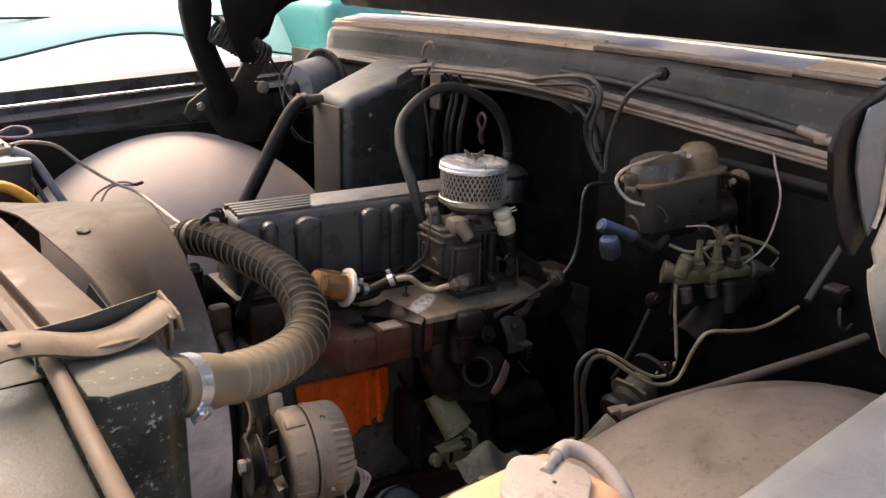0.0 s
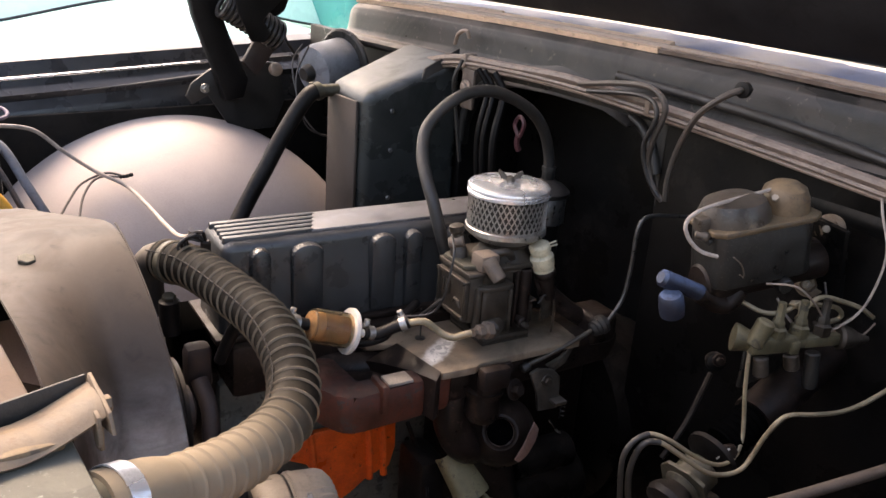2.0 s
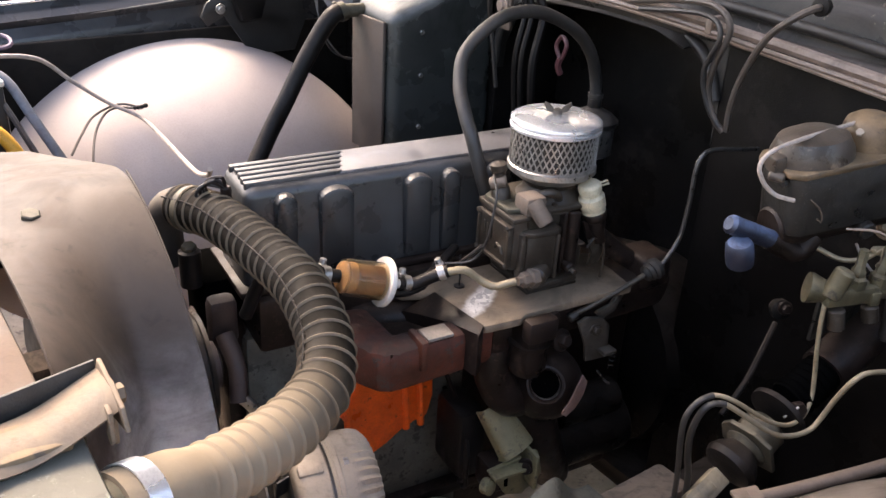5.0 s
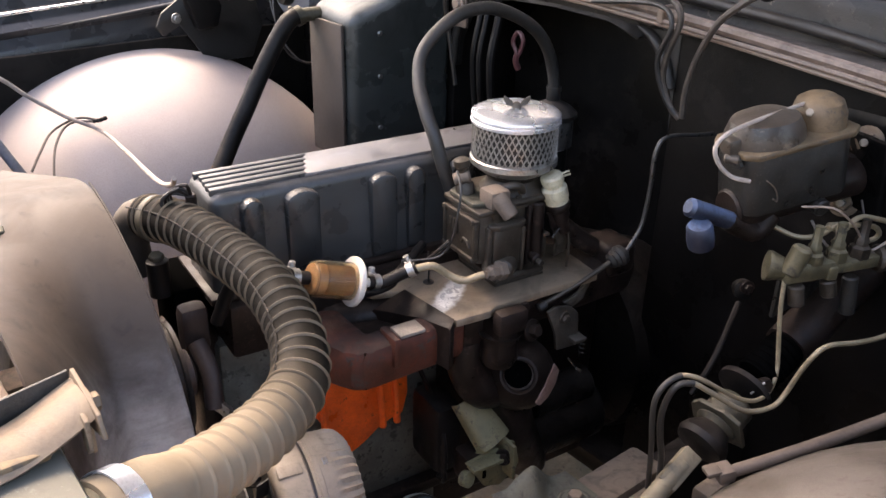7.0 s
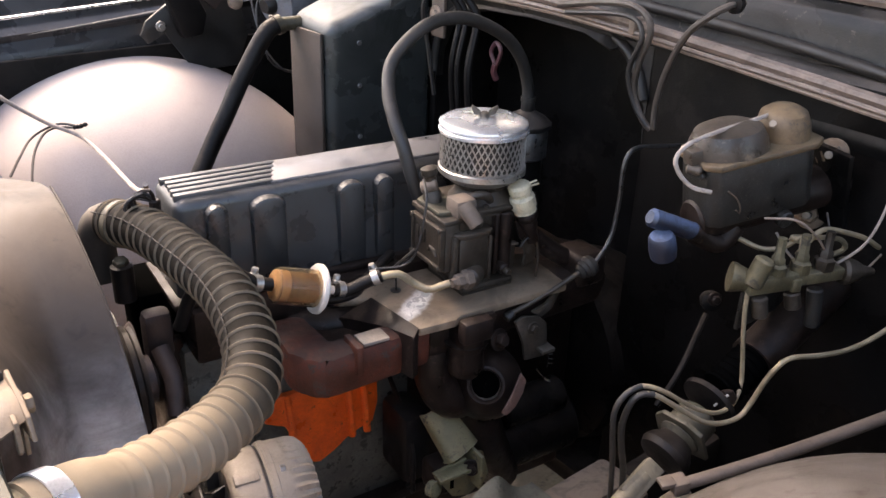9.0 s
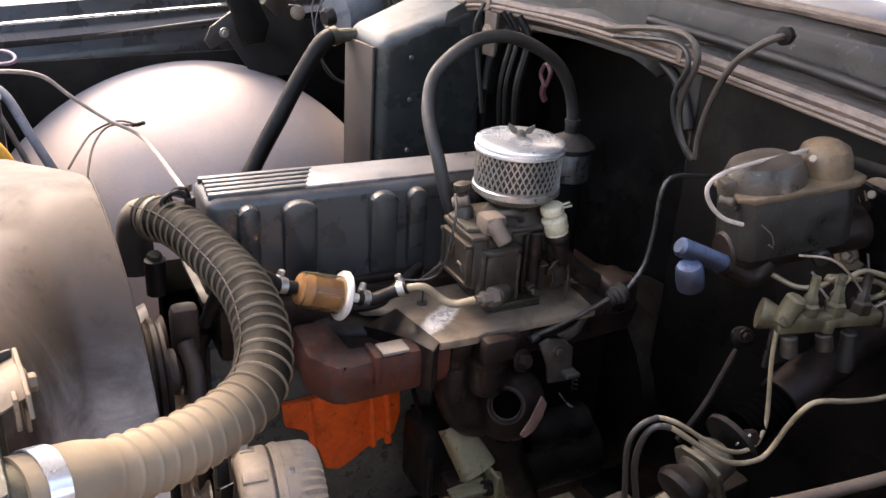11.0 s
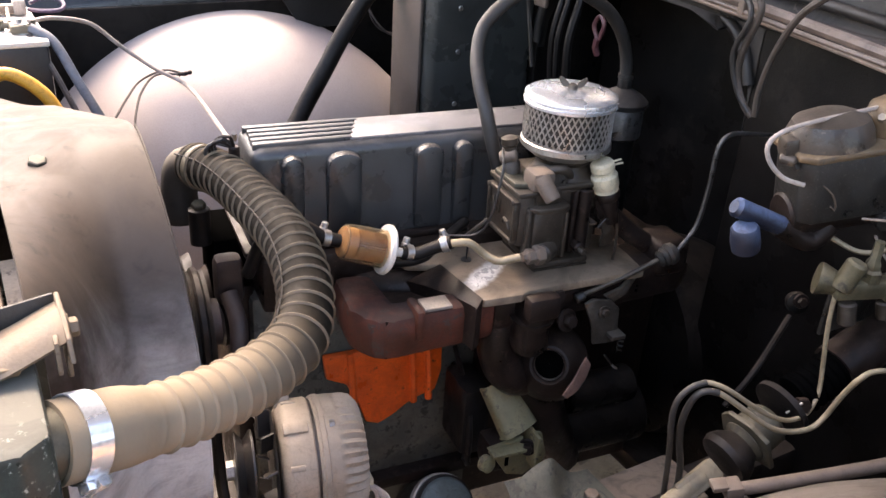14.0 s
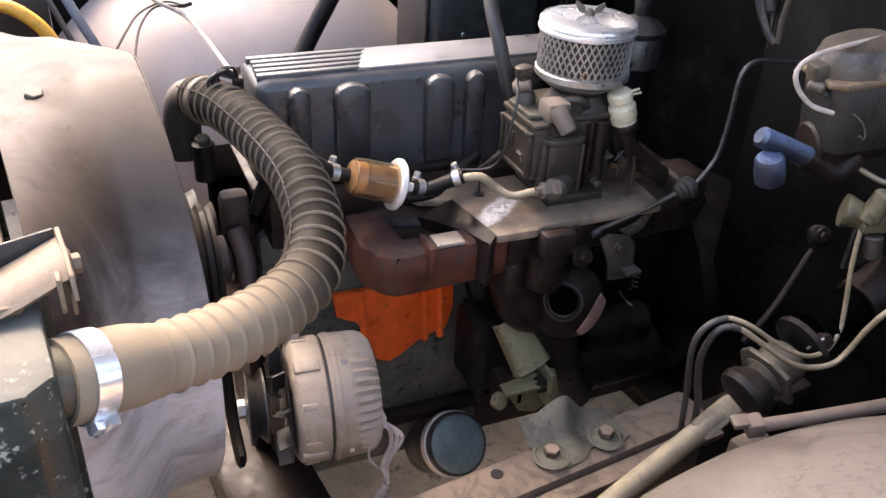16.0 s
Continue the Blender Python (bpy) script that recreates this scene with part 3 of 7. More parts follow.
def part(name, bm, material, parent=None, label="", smooth=True):
    """One mesh, modelled in world places, as a child of a thing (or as a thing, with no parent)."""
    co = np.array([v.co[:] for v in bm.verts])
    c = Vector(((co.min(0) + co.max(0)) / 2).tolist())
    if parent is None:
        c.z = float(co[:, 2].min())
    bmesh.ops.translate(bm, verts=bm.verts, vec=-c)
    ob = new(name, mesh_of(name, bm, material, smooth))
    WHERE[ob] = c
    if parent:
        ob.parent = parent
        ob.location = c - WHERE[parent]
    else:
        ob.location = c
    if label:
        ob["label"] = label
    return ob


def solo(name, bm, material, label, category, group="", kind="", smooth=True):
    return tagged(part(name, bm, material, None, "", smooth), label, category, group, kind)


def xf(bm, m):
    bmesh.ops.transform(bm, matrix=m, verts=bm.verts)
    return bm


def box(lo, hi, bevel=0.0, seg=2, m=None):
    bm = bmesh.new()
    lo, hi = Vector(lo), Vector(hi)
    bmesh.ops.create_cube(bm, size=1.0, matrix=Matrix.Translation((lo + hi) / 2) @ Matrix.Diagonal((*(hi - lo), 1)))
    if bevel:
        bmesh.ops.bevel(bm, geom=bm.edges[:], offset=bevel, segments=seg, affect="EDGES", profile=0.5)
    return xf(bm, m) if m else bm


def join(*bms):
    out = bmesh.new()
    for b in bms:
        me = bpy.data.meshes.new("t")
        b.to_mesh(me)
        b.free()
        out.from_mesh(me)
        bpy.data.meshes.remove(me)
    return out


def prism(outline, z0, z1, bevel=0.0, m=None):
    """A plate: an outline in x, y, from z0 to z1."""
    bm = bmesh.new()
    vs = [bm.verts.new((x, y, z0)) for x, y in outline]
    f = bm.faces.new(vs)
    r = bmesh.ops.extrude_face_region(bm, geom=[f])
    bmesh.ops.translate(bm, verts=[g for g in r["geom"] if isinstance(g, bmesh.types.BMVert)], vec=(0, 0, z1 - z0))
    if bevel:
        bmesh.ops.bevel(bm, geom=bm.edges[:], offset=bevel, segments=2, affect="EDGES", profile=0.5)
    return xf(bm, m) if m else bm


def aim(at, way):
    """A pose at a place whose z points along way."""
    return Matrix.Translation(at) @ Vector(way).to_track_quat("Z", "Y").to_matrix().to_4x4()


def lathe(profile, m=None, seg=32, cap=True):
    """A turned solid: (radius, z) rows round z."""
    bm = bmesh.new()
    rings = [[bm.verts.new((r * math.cos(a), r * math.sin(a), z)) for a in np.linspace(0, 2 * math.pi, seg, endpoint=False)] for r, z in profile]
    for a, b in zip(rings, rings[1:]):
        for k in range(seg):
            bm.faces.new((a[k], a[(k + 1) % seg], b[(k + 1) % seg], b[k]))
    if cap:
        bm.faces.new(rings[0][::-1])
        bm.faces.new(rings[-1])
    return xf(bm, m) if m else bm


def rod(a, b, r, seg=16, bevel=0.0):
    a, b = Vector(a), Vector(b)
    h = (b - a).length
    prof = [(r - bevel, 0), (r, bevel), (r, h - bevel), (r - bevel, h)] if bevel else [(r, 0), (r, h)]
    return lathe(prof, aim(a, b - a), seg)


def smooth_line(pts, step=0.006):
    """A curve through the points, at even steps."""
    p = [Vector(q) for q in pts]
    p = [2 * p[0] - p[1]] + p + [2 * p[-1] - p[-2]]
    out = []
    for a, b, c, d in zip(p, p[1:], p[2:], p[3:]):
        n = max(2, int((c - b).length / step * 1.5))
        for k in range(n):
            t = k / n
            out.append(0.5 * (2 * b + (c - a) * t + (2 * a - 5 * b + 4 * c - d) * t * t + (3 * b - a - 3 * c + d) * t ** 3))
    out.append(p[-2])
    arc = np.r_[0, np.cumsum([(b - a).length for a, b in zip(out, out[1:])])]
    n = max(3, int(arc[-1] / step))
    xyz = np.array([q[:] for q in out])
    s = np.linspace(0, arc[-1], n)
    return np.stack([np.interp(s, arc, xyz[:, k]) for k in range(3)], 1), s


def tube(pts, r, seg=10, step=0.006, radius=None, cap=True):
    """A hose, pipe or wire along a curve; radius(s, length) may vary along it."""
    line, s = smooth_line(pts, step)
    bm = bmesh.new()
    tang = np.gradient(line, axis=0)
    side = Vector((0, 0, 1)).cross(Vector(tang[0]))
    side = side.normalized() if side.length > 1e-6 else Vector((1, 0, 0))
    rings = []
    for q, t, d in zip(line, tang, s):
        t = Vector(t).normalized()
        side = (side - t * side.dot(t)).normalized()
        up = t.cross(side)
        rr = radius(d, s[-1]) if radius else r
        rings.append([bm.verts.new(Vector(q) + rr * (math.cos(a) * side + math.sin(a) * up)) for a in np.linspace(0, 2 * math.pi, seg, endpoint=False)])
    for a, b in zip(rings, rings[1:]):
        for k in range(seg):
            bm.faces.new((a[k], a[(k + 1) % seg], b[(k + 1) % seg], b[k]))
    if cap:
        bm.faces.new(rings[0][::-1])
        bm.faces.new(rings[-1])
    return bm


def grid(f, nu, nv, thick=0.0, m=None):
    """A sheet f(a, b), a and b from 0 to 1; given a thickness it is a shell."""
    bm = bmesh.new()
    vs = [[bm.verts.new(f(i / nu, j / nv)) for j in range(nv + 1)] for i in range(nu + 1)]
    for i in range(nu):
        for j in range(nv):
            bm.faces.new((vs[i][j], vs[i + 1][j], vs[i + 1][j + 1], vs[i][j + 1]))
    if thick:
        bmesh.ops.recalc_face_normals(bm, faces=bm.faces)
        bmesh.ops.solidify(bm, geom=bm.faces[:], thickness=thick)
    return xf(bm, m) if m else bm


def bolt(at, way, r=0.008, h=0.007, washer=True):
    bms = [lathe([(r, 0), (r, h * 0.85), (r * 0.85, h)], aim(at, way), 6)]
    if washer:
        bms.append(lathe([(r * 1.6, -0.002), (r * 1.6, 0.001), (r * 1.5, 0.0018)], aim(at, way), 20))
    return join(*bms)


def clamp_band(at, way, r, w=0.012, spin=0.0):
    """A worm-drive clamp: band and screw, turned round its axis by spin degrees."""
    m = aim(at, way) @ Matrix.Rotation(radians(spin), 4, "Z")
    band = lathe([(r, -w / 2), (r + 0.0015, -w / 2), (r + 0.0015, w / 2), (r, w / 2)], m, 28, cap=False)
    hous = box((r, -0.008, -w / 2 - 0.001), (r + 0.009, 0.008, w / 2 + 0.001), 0.002, m=m)
    scr = lathe([(0.004, -0.014), (0.0045, -0.013), (0.0045, 0.012), (0.003, 0.013)], m @ Matrix.Translation((r + 0.006, 0, 0)) @ Matrix.Rotation(radians(90), 4, "X"), 10)
    return join(band, hous, scr)

# ---- the setting: ground, firewall, inner fenders, cowl ----
def ground_sheet(a, b):
    x, y = (a - 0.5), (b - 0.5)
    x, y = 400 * x * abs(x) * 2, 400 * y * abs(y) * 2
    return (x, y, 0.012 * noise.noise((x * 1.7, y * 1.7, 0)) + 0.006 * noise.noise((x * 7, y * 7, 3)))


solo("ground", grid(ground_sheet, 120, 120), M["dirt"], "bare trodden brown dirt ground under the truck", "ground", kind="structure")

FW = 1.42
firewall = thing("firewall", "black painted dusty steel firewall with an arched engine recess", "firewall", B(FW, 1.3, 0.4), kind="structure")
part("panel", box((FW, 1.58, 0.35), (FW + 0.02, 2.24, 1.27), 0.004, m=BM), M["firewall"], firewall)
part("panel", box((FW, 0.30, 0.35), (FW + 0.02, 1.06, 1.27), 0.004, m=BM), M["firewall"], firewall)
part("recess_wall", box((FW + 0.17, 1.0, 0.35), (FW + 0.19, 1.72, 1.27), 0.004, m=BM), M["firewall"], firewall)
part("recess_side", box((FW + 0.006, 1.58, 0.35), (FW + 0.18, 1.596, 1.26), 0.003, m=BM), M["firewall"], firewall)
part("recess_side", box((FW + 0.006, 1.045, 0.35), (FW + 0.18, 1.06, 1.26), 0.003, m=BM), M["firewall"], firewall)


def recess_header():
    """The plate over the recess, with its rounded corners."""
    arc = [(1.06, 1.10), (1.065, 1.16), (1.085, 1.205), (1.12, 1.236), (1.18, 1.252), (1.3, 1.255), (1.42, 1.250), (1.50, 1.235), (1.55, 1.20), (1.575, 1.15), (1.58, 1.10)]
    bm = bmesh.new()
    for u0 in (FW + 0.001, FW + 0.018):
        for v, z in arc:
            bm.verts.new((u0, v, z))
        for v, z in arc:
            bm.verts.new((u0, v, 1.272))
    bm.verts.ensure_lookup_table()
    n = len(arc)
    vs = bm.verts
    for k in range(n - 1):
        for o in (0, 2 * n):
            bm.faces.new((vs[o + k], vs[o + k + 1], vs[o + n + k + 1], vs[o + n + k]))
        bm.faces.new((vs[k], vs[2 * n + k], vs[2 * n + k + 1], vs[k + 1]))
        bm.faces.new((vs[n + k], vs[n + k + 1], vs[3 * n + k + 1], vs[3 * n + k]))
    return xf(bm, BM), arc


header, ARC = recess_header()
part("recess_header", header, M["lip"], firewall)
part("recess_bead", tube([B(FW - 0.002, v, z + 0.012) for v, z in ARC[1:]], 0.009, 10, 0.012), M["lip"], firewall)


def recess_flange(a, b):
    """The sloped, dusty flange that rises from the recess edge to the cowl."""
    k = 3 + a * (len(ARC) - 6.6)
    i = min(int(k), len(ARC) - 2)
    t = k - i
    v = ARC[i][0] * (1 - t) + ARC[i + 1][0] * t
    z = ARC[i][1] * (1 - t) + ARC[i + 1][1] * t
    out = 0.05 * b * min(1.0, 0.1 + 6 * a, 0.1 + 6 * (1 - a))
    side = (v - 1.32) / 0.27
    return (FW - 0.026 + 0.03 * b, v + out * 0.6 * side * abs(side), z + 0.006 + out * (1 - 0.5 * abs(side)))


part("recess_flange", grid(recess_flange, 60, 6, 0.003, BM), M["lip"], firewall)


def pressed_swage(a, b):
    """A long ridge pressed into the driver's side of the firewall, fading out at its inner end."""
    v = 1.045 - 0.56 * a
    h = 0.0065 * min(1.0, a * 1.6) ** 2
    q = (b - 0.5) * 2
    return (FW + 0.002 - h * (math.cos(q * math.pi) * 0.5 + 0.5), v, 1.214 - 0.030 * a + 0.022 * q)


part("pressed_swage", grid(pressed_swage, 40, 14, 0.0, BM), M["swage"], firewall, "dusty pressed ridge")

cowl = thing("cowl", "dusty dark steel cowl with worn blue paint and tan patches along its top", "cowl", B(1.45, 1.3, 1.26), kind="structure")


def cowl_face(a, b):
    v = 2.13 + (0.36 - 2.13) * a
    prof = [(1.404, 1.252), (1.397, 1.258), (1.395, 1.266), (1.402, 1.274), (1.416, 1.277), (1.421, 1.283), (1.424, 1.30), (1.427, 1.32), (1.431, 1.334), (1.440, 1.343), (1.456, 1.347), (1.5, 1.35), (1.8, 1.36)]
    k = b * (len(prof) - 1)
    i = min(int(k), len(prof) - 2)
    t = k - i
    u = prof[i][0] * (1 - t) + prof[i + 1][0] * t
    z = prof[i][1] * (1 - t) + prof[i + 1][1] * t
    bow = 0.018 * (1 - ((v - 1.25) / 0.9) ** 2)
    end = max(0.0, (v - 2.03) / 0.10) ** 2
    return (u + 0.06 * end, v, z + (bow - 0.004) * (1 if z > 1.28 else 0.5) - 0.05 * end * (z - 1.25) / 0.1)


part("cowl_front", grid(cowl_face, 60, 48, 0.004, BM), M["cowl"], cowl)


def strip(v0, v1, u0, u1, z, th, mt, name, lab="", rise=0.012):
    def f(a, b):
        v = v0 + (v1 - v0) * a
        return (u0 + (u1 - u0) * b + 0.004 * noise.noise((v * 12, b * 2, z)), v, z + 0.018 * (1 - ((v - 1.25) / 0.9) ** 2) + rise * b)
    return part(name, grid(f, 40, 3, th, BM), mt, cowl, lab)


strip(2.08, 0.42, 1.462, 1.545, 1.351, 0.004, M["cowlblue"], "painted_top", "faded blue painted cowl top", 0.016)
strip(2.05, 1.56, 1.441, 1.492, 1.350, 0.010, M["tape"], "tan_patch", "tan foam strip along the cowl edge")
strip(1.558, 1.12, 1.441, 1.480, 1.350, 0.009, M["tape"], "tan_patch", "tan foam strip along the cowl edge", 0.010)
strip(1.118, 0.71, 1.443, 1.462, 1.349, 0.006, M["loom_tape"], "tan_patch", "brown worn strip along the cowl edge", 0.004)
strip(2.08, 0.40, 1.541, 1.556, 1.366, 0.006, M["white"], "rear_edge", "pale bright rear edge of the cowl", 0.003)
strip(0.70, 0.58, 1.46, 1.53, 1.359, 0.002, M["tape"], "tan_patch", "tan bare patch on the cowl edge")
part("gutter_seal", tube([B(1.455, v, 1.352 + 0.018 * (1 - ((v - 1.25) / 0.9) ** 2)) for v in (2.05, 1.7, 1.3, 0.9, 0.5)], 0.006, 8, 0.02), M["wire_tan"], cowl)


def wheelhouse(mid_u, base, r, v_out, v_in, edge, lo=6):
    """A bulging inner wheel arch from the apron (v_out) to its rounded inner edge (v_in)."""
    d = 1 if v_in > v_out else -1
    flat = abs(v_in - v_out) - edge

    def f(a, b):
        ang = radians(lo + (180 - 2 * lo) * a)
        if b < 0.45:
            off, drop = flat * b / 0.45, 0.0
        else:
            q = (b - 0.45) / 0.55 * math.pi / 2
            off, drop = flat + edge * math.sin(q), edge * (1 - math.cos(q))
        rr = r - drop - 0.03 * off
        if b == 1:
            rr *= 0.98
        return (mid_u - rr * math.cos(ang), v_out + d * off, base + rr * math.sin(ang))
    return grid(f, 56, 28, 0.003, BM)


def wheelhouse_face(mid_u, base, r, v_in, edge, lo=6):
    def f(a, b):
        ang = radians(lo + (180 - 2 * lo) * a)
        rr = (r - edge - 0.012) * (1 - b)
        return (mid_u - rr * math.cos(ang), v_in, base + rr * math.sin(ang))
    return grid(f, 56, 6, 0.003, BM)


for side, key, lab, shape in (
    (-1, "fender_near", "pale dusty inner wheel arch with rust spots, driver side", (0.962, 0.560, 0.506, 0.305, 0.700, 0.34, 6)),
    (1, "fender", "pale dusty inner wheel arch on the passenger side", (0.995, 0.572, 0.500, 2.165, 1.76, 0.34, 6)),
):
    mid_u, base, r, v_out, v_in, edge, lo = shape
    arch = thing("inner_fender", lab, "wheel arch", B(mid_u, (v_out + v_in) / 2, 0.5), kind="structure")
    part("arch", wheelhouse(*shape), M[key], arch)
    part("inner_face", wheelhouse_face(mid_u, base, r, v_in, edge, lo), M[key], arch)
    part("apron", box((0.20, 1.235 + side * 0.93 - 0.006, 0.55), (FW, 1.235 + side * 0.93 + 0.006, 1.09), 0.003, m=BM), M["bay"], arch)

# far fender: rolled upper rail with a bright edge
rail = thing("fender_rail", "glossy black upper fender rail with a bright rolled edge", "fender", B(0.8, 2.2, 1.1), kind="structure")


def sweep_profile(prof, u0, u1, rise, n=30):
    def f(a, b):
        k = b * (len(prof) - 1)
        i = min(int(k), len(prof) - 2)
        t = k - i
        v = prof[i][0] * (1 - t) + prof[i + 1][0] * t
        z = prof[i][1] * (1 - t) + prof[i + 1][1] * t
        return (u0 + (u1 - u0) * a, v, z + rise * a)
    return f


part("rail", grid(sweep_profile([(2.17, 0.98), (2.175, 1.06), (2.185, 1.085), (2.178, 1.10), (2.195, 1.115), (2.20, 1.128), (2.225, 1.124), (2.24, 1.13), (2.25, 1.158), (2.30, 1.166), (2.40, 1.14), (2.46, 1.05), (2.47, 0.6)], 0.1, 1.5, 0.075), 20, 48, 0.003, BM), M["rail"], rail)
part("rolled_edge", tube([B(0.1, 2.198, 1.131), B(0.6, 2.198, 1.131 + 0.027), B(1.1, 2.198, 1.131 + 0.054)], 0.0035, 8, 0.05), M["chrome"], rail, "bright worn edge")
part("pressed_ridge", tube([B(0.82, 2.176, 1.135), B(0.98, 2.17, 1.148), B(1.12, 2.176, 1.158)], 0.007, 10, 0.01, radius=lambda d, n: float(0.0015 + 0.0055 * d / n)), M["rail"], rail)

# near fender, seen past its rolled edge
near = thing("fender", "grey dusty outer fender on the driver side", "fender", B(0.9, 0.25, 1.05), kind="structure")
part("top", grid(sweep_profile([(0.315, 0.98), (0.305, 1.02), (0.303, 1.09), (0.295, 1.108), (0.27, 1.114), (0.20, 1.11), (0.12, 1.07), (0.06, 0.95), (0.05, 0.5)], 0.5, 1.75, 0.07), 30, 36, 0.003, BM), M["fender_out"], near)

# the rest of the truck, which closes the bay in front, below and behind
shell = thing("truck_body", "dull blue-grey old pickup truck cab and wheels", "truck", B(1.8, 1.235, 0.3), kind="structure")
part("grille_panel", box((0.03, 0.30, 0.42), (0.06, 2.17, 1.0), 0.01, m=BM), M["fender_out"], shell)
part("bumper", box((-0.12, 0.15, 0.40), (-0.02, 2.30, 0.56), 0.03, 3, BM), M["steel"], shell)
part("cab_wall", box((1.63, 0.25, 0.42), (1.68, 2.22, 1.33), 0.01, m=BM), M["fender_out"], shell)
part("windshield", grid(lambda a, b: (1.70 + 0.32 * b, 0.38 + 1.7 * a, 1.37 + 0.45 * b), 8, 4, 0.005, BM), M["glass"], shell)
part("cab_roof", box((2.0, 0.36, 1.80), (3.2, 2.1, 1.86), 0.03, 3, BM), M["fender_out"], shell)
part("cab_side", box((1.68, 0.20, 0.42), (3.2, 0.26, 1.33), 0.02, 2, BM), M["fender_out"], shell)
part("cab_side", box((1.68, 2.21, 0.42), (3.2, 2.27, 1.33), 0.02, 2, BM), M["fender_out"], shell)
part("floor", box((1.4, 0.3, 0.40), (3.2, 2.2, 0.44), 0.01, m=BM), M["bay"], shell)
for v in (0.16, 2.14):
    tyre = part("wheel", lathe([(0.2, -0.11), (0.35, -0.11), (0.38, -0.08), (0.38, 0.08), (0.35, 0.11), (0.2, 0.11)], aim(B(0.97, v + 0.02, 0.37), B(0, 1, 0)), 40), M["tyre"], shell)
    part("rim", lathe([(0.205, -0.08), (0.19, -0.09), (0.06, -0.06), (0.02, -0.05)], aim(B(0.97, v + 0.02, 0.37), B(0, 1, 0)), 32), M["steel"], tyre)

# hood, propped wide open
hood = thing("hood", "open black truck hood seen from underneath with pressed bracing", "hood", B(1.40, 1.25, 1.40))
HM = BM @ Matrix.Translation((1.468, 1.25, 1.398)) @ Matrix.Rotation(radians(54), 4, "Y")
part("outer_skin", grid(lambda a, b: (-1.25 * a, (b - 0.5) * (1.62 - 0.18 * a), 0.035 + 0.05 * math.sin(math.pi * b) ** 0.5), 16, 30, 0.003, HM), M["hood"], hood)
part("rear_brace", box((-0.12, -0.78, -0.01), (0.0, 0.78, 0.035), 0.012, m=HM), M["hood"], hood)
part("front_brace", box((-1.24, -0.68, -0.0), (-1.12, 0.68, 0.035), 0.012, m=HM), M["hood"], hood)
for v in (-0.74, 0.66):
    part("side_brace", box((-1.12, v, -0.0), (-0.12, v + 0.08, 0.035), 0.012, m=HM), M["hood"], hood)
part("cross_brace", tube([HM @ Vector(p) for p in ((-0.12, -0.55, 0.02), (-0.6, 0.0, 0.02), (-1.1, 0.55, 0.02))], 0.025, 8, 0.05), M["hood"], hood)
part("cross_brace", tube([HM @ Vector(p) for p in ((-0.12, 0.55, 0.02), (-0.6, 0.0, 0.02), (-1.1, -0.55, 0.02))], 0.025, 8, 0.05), M["hood"], hood)


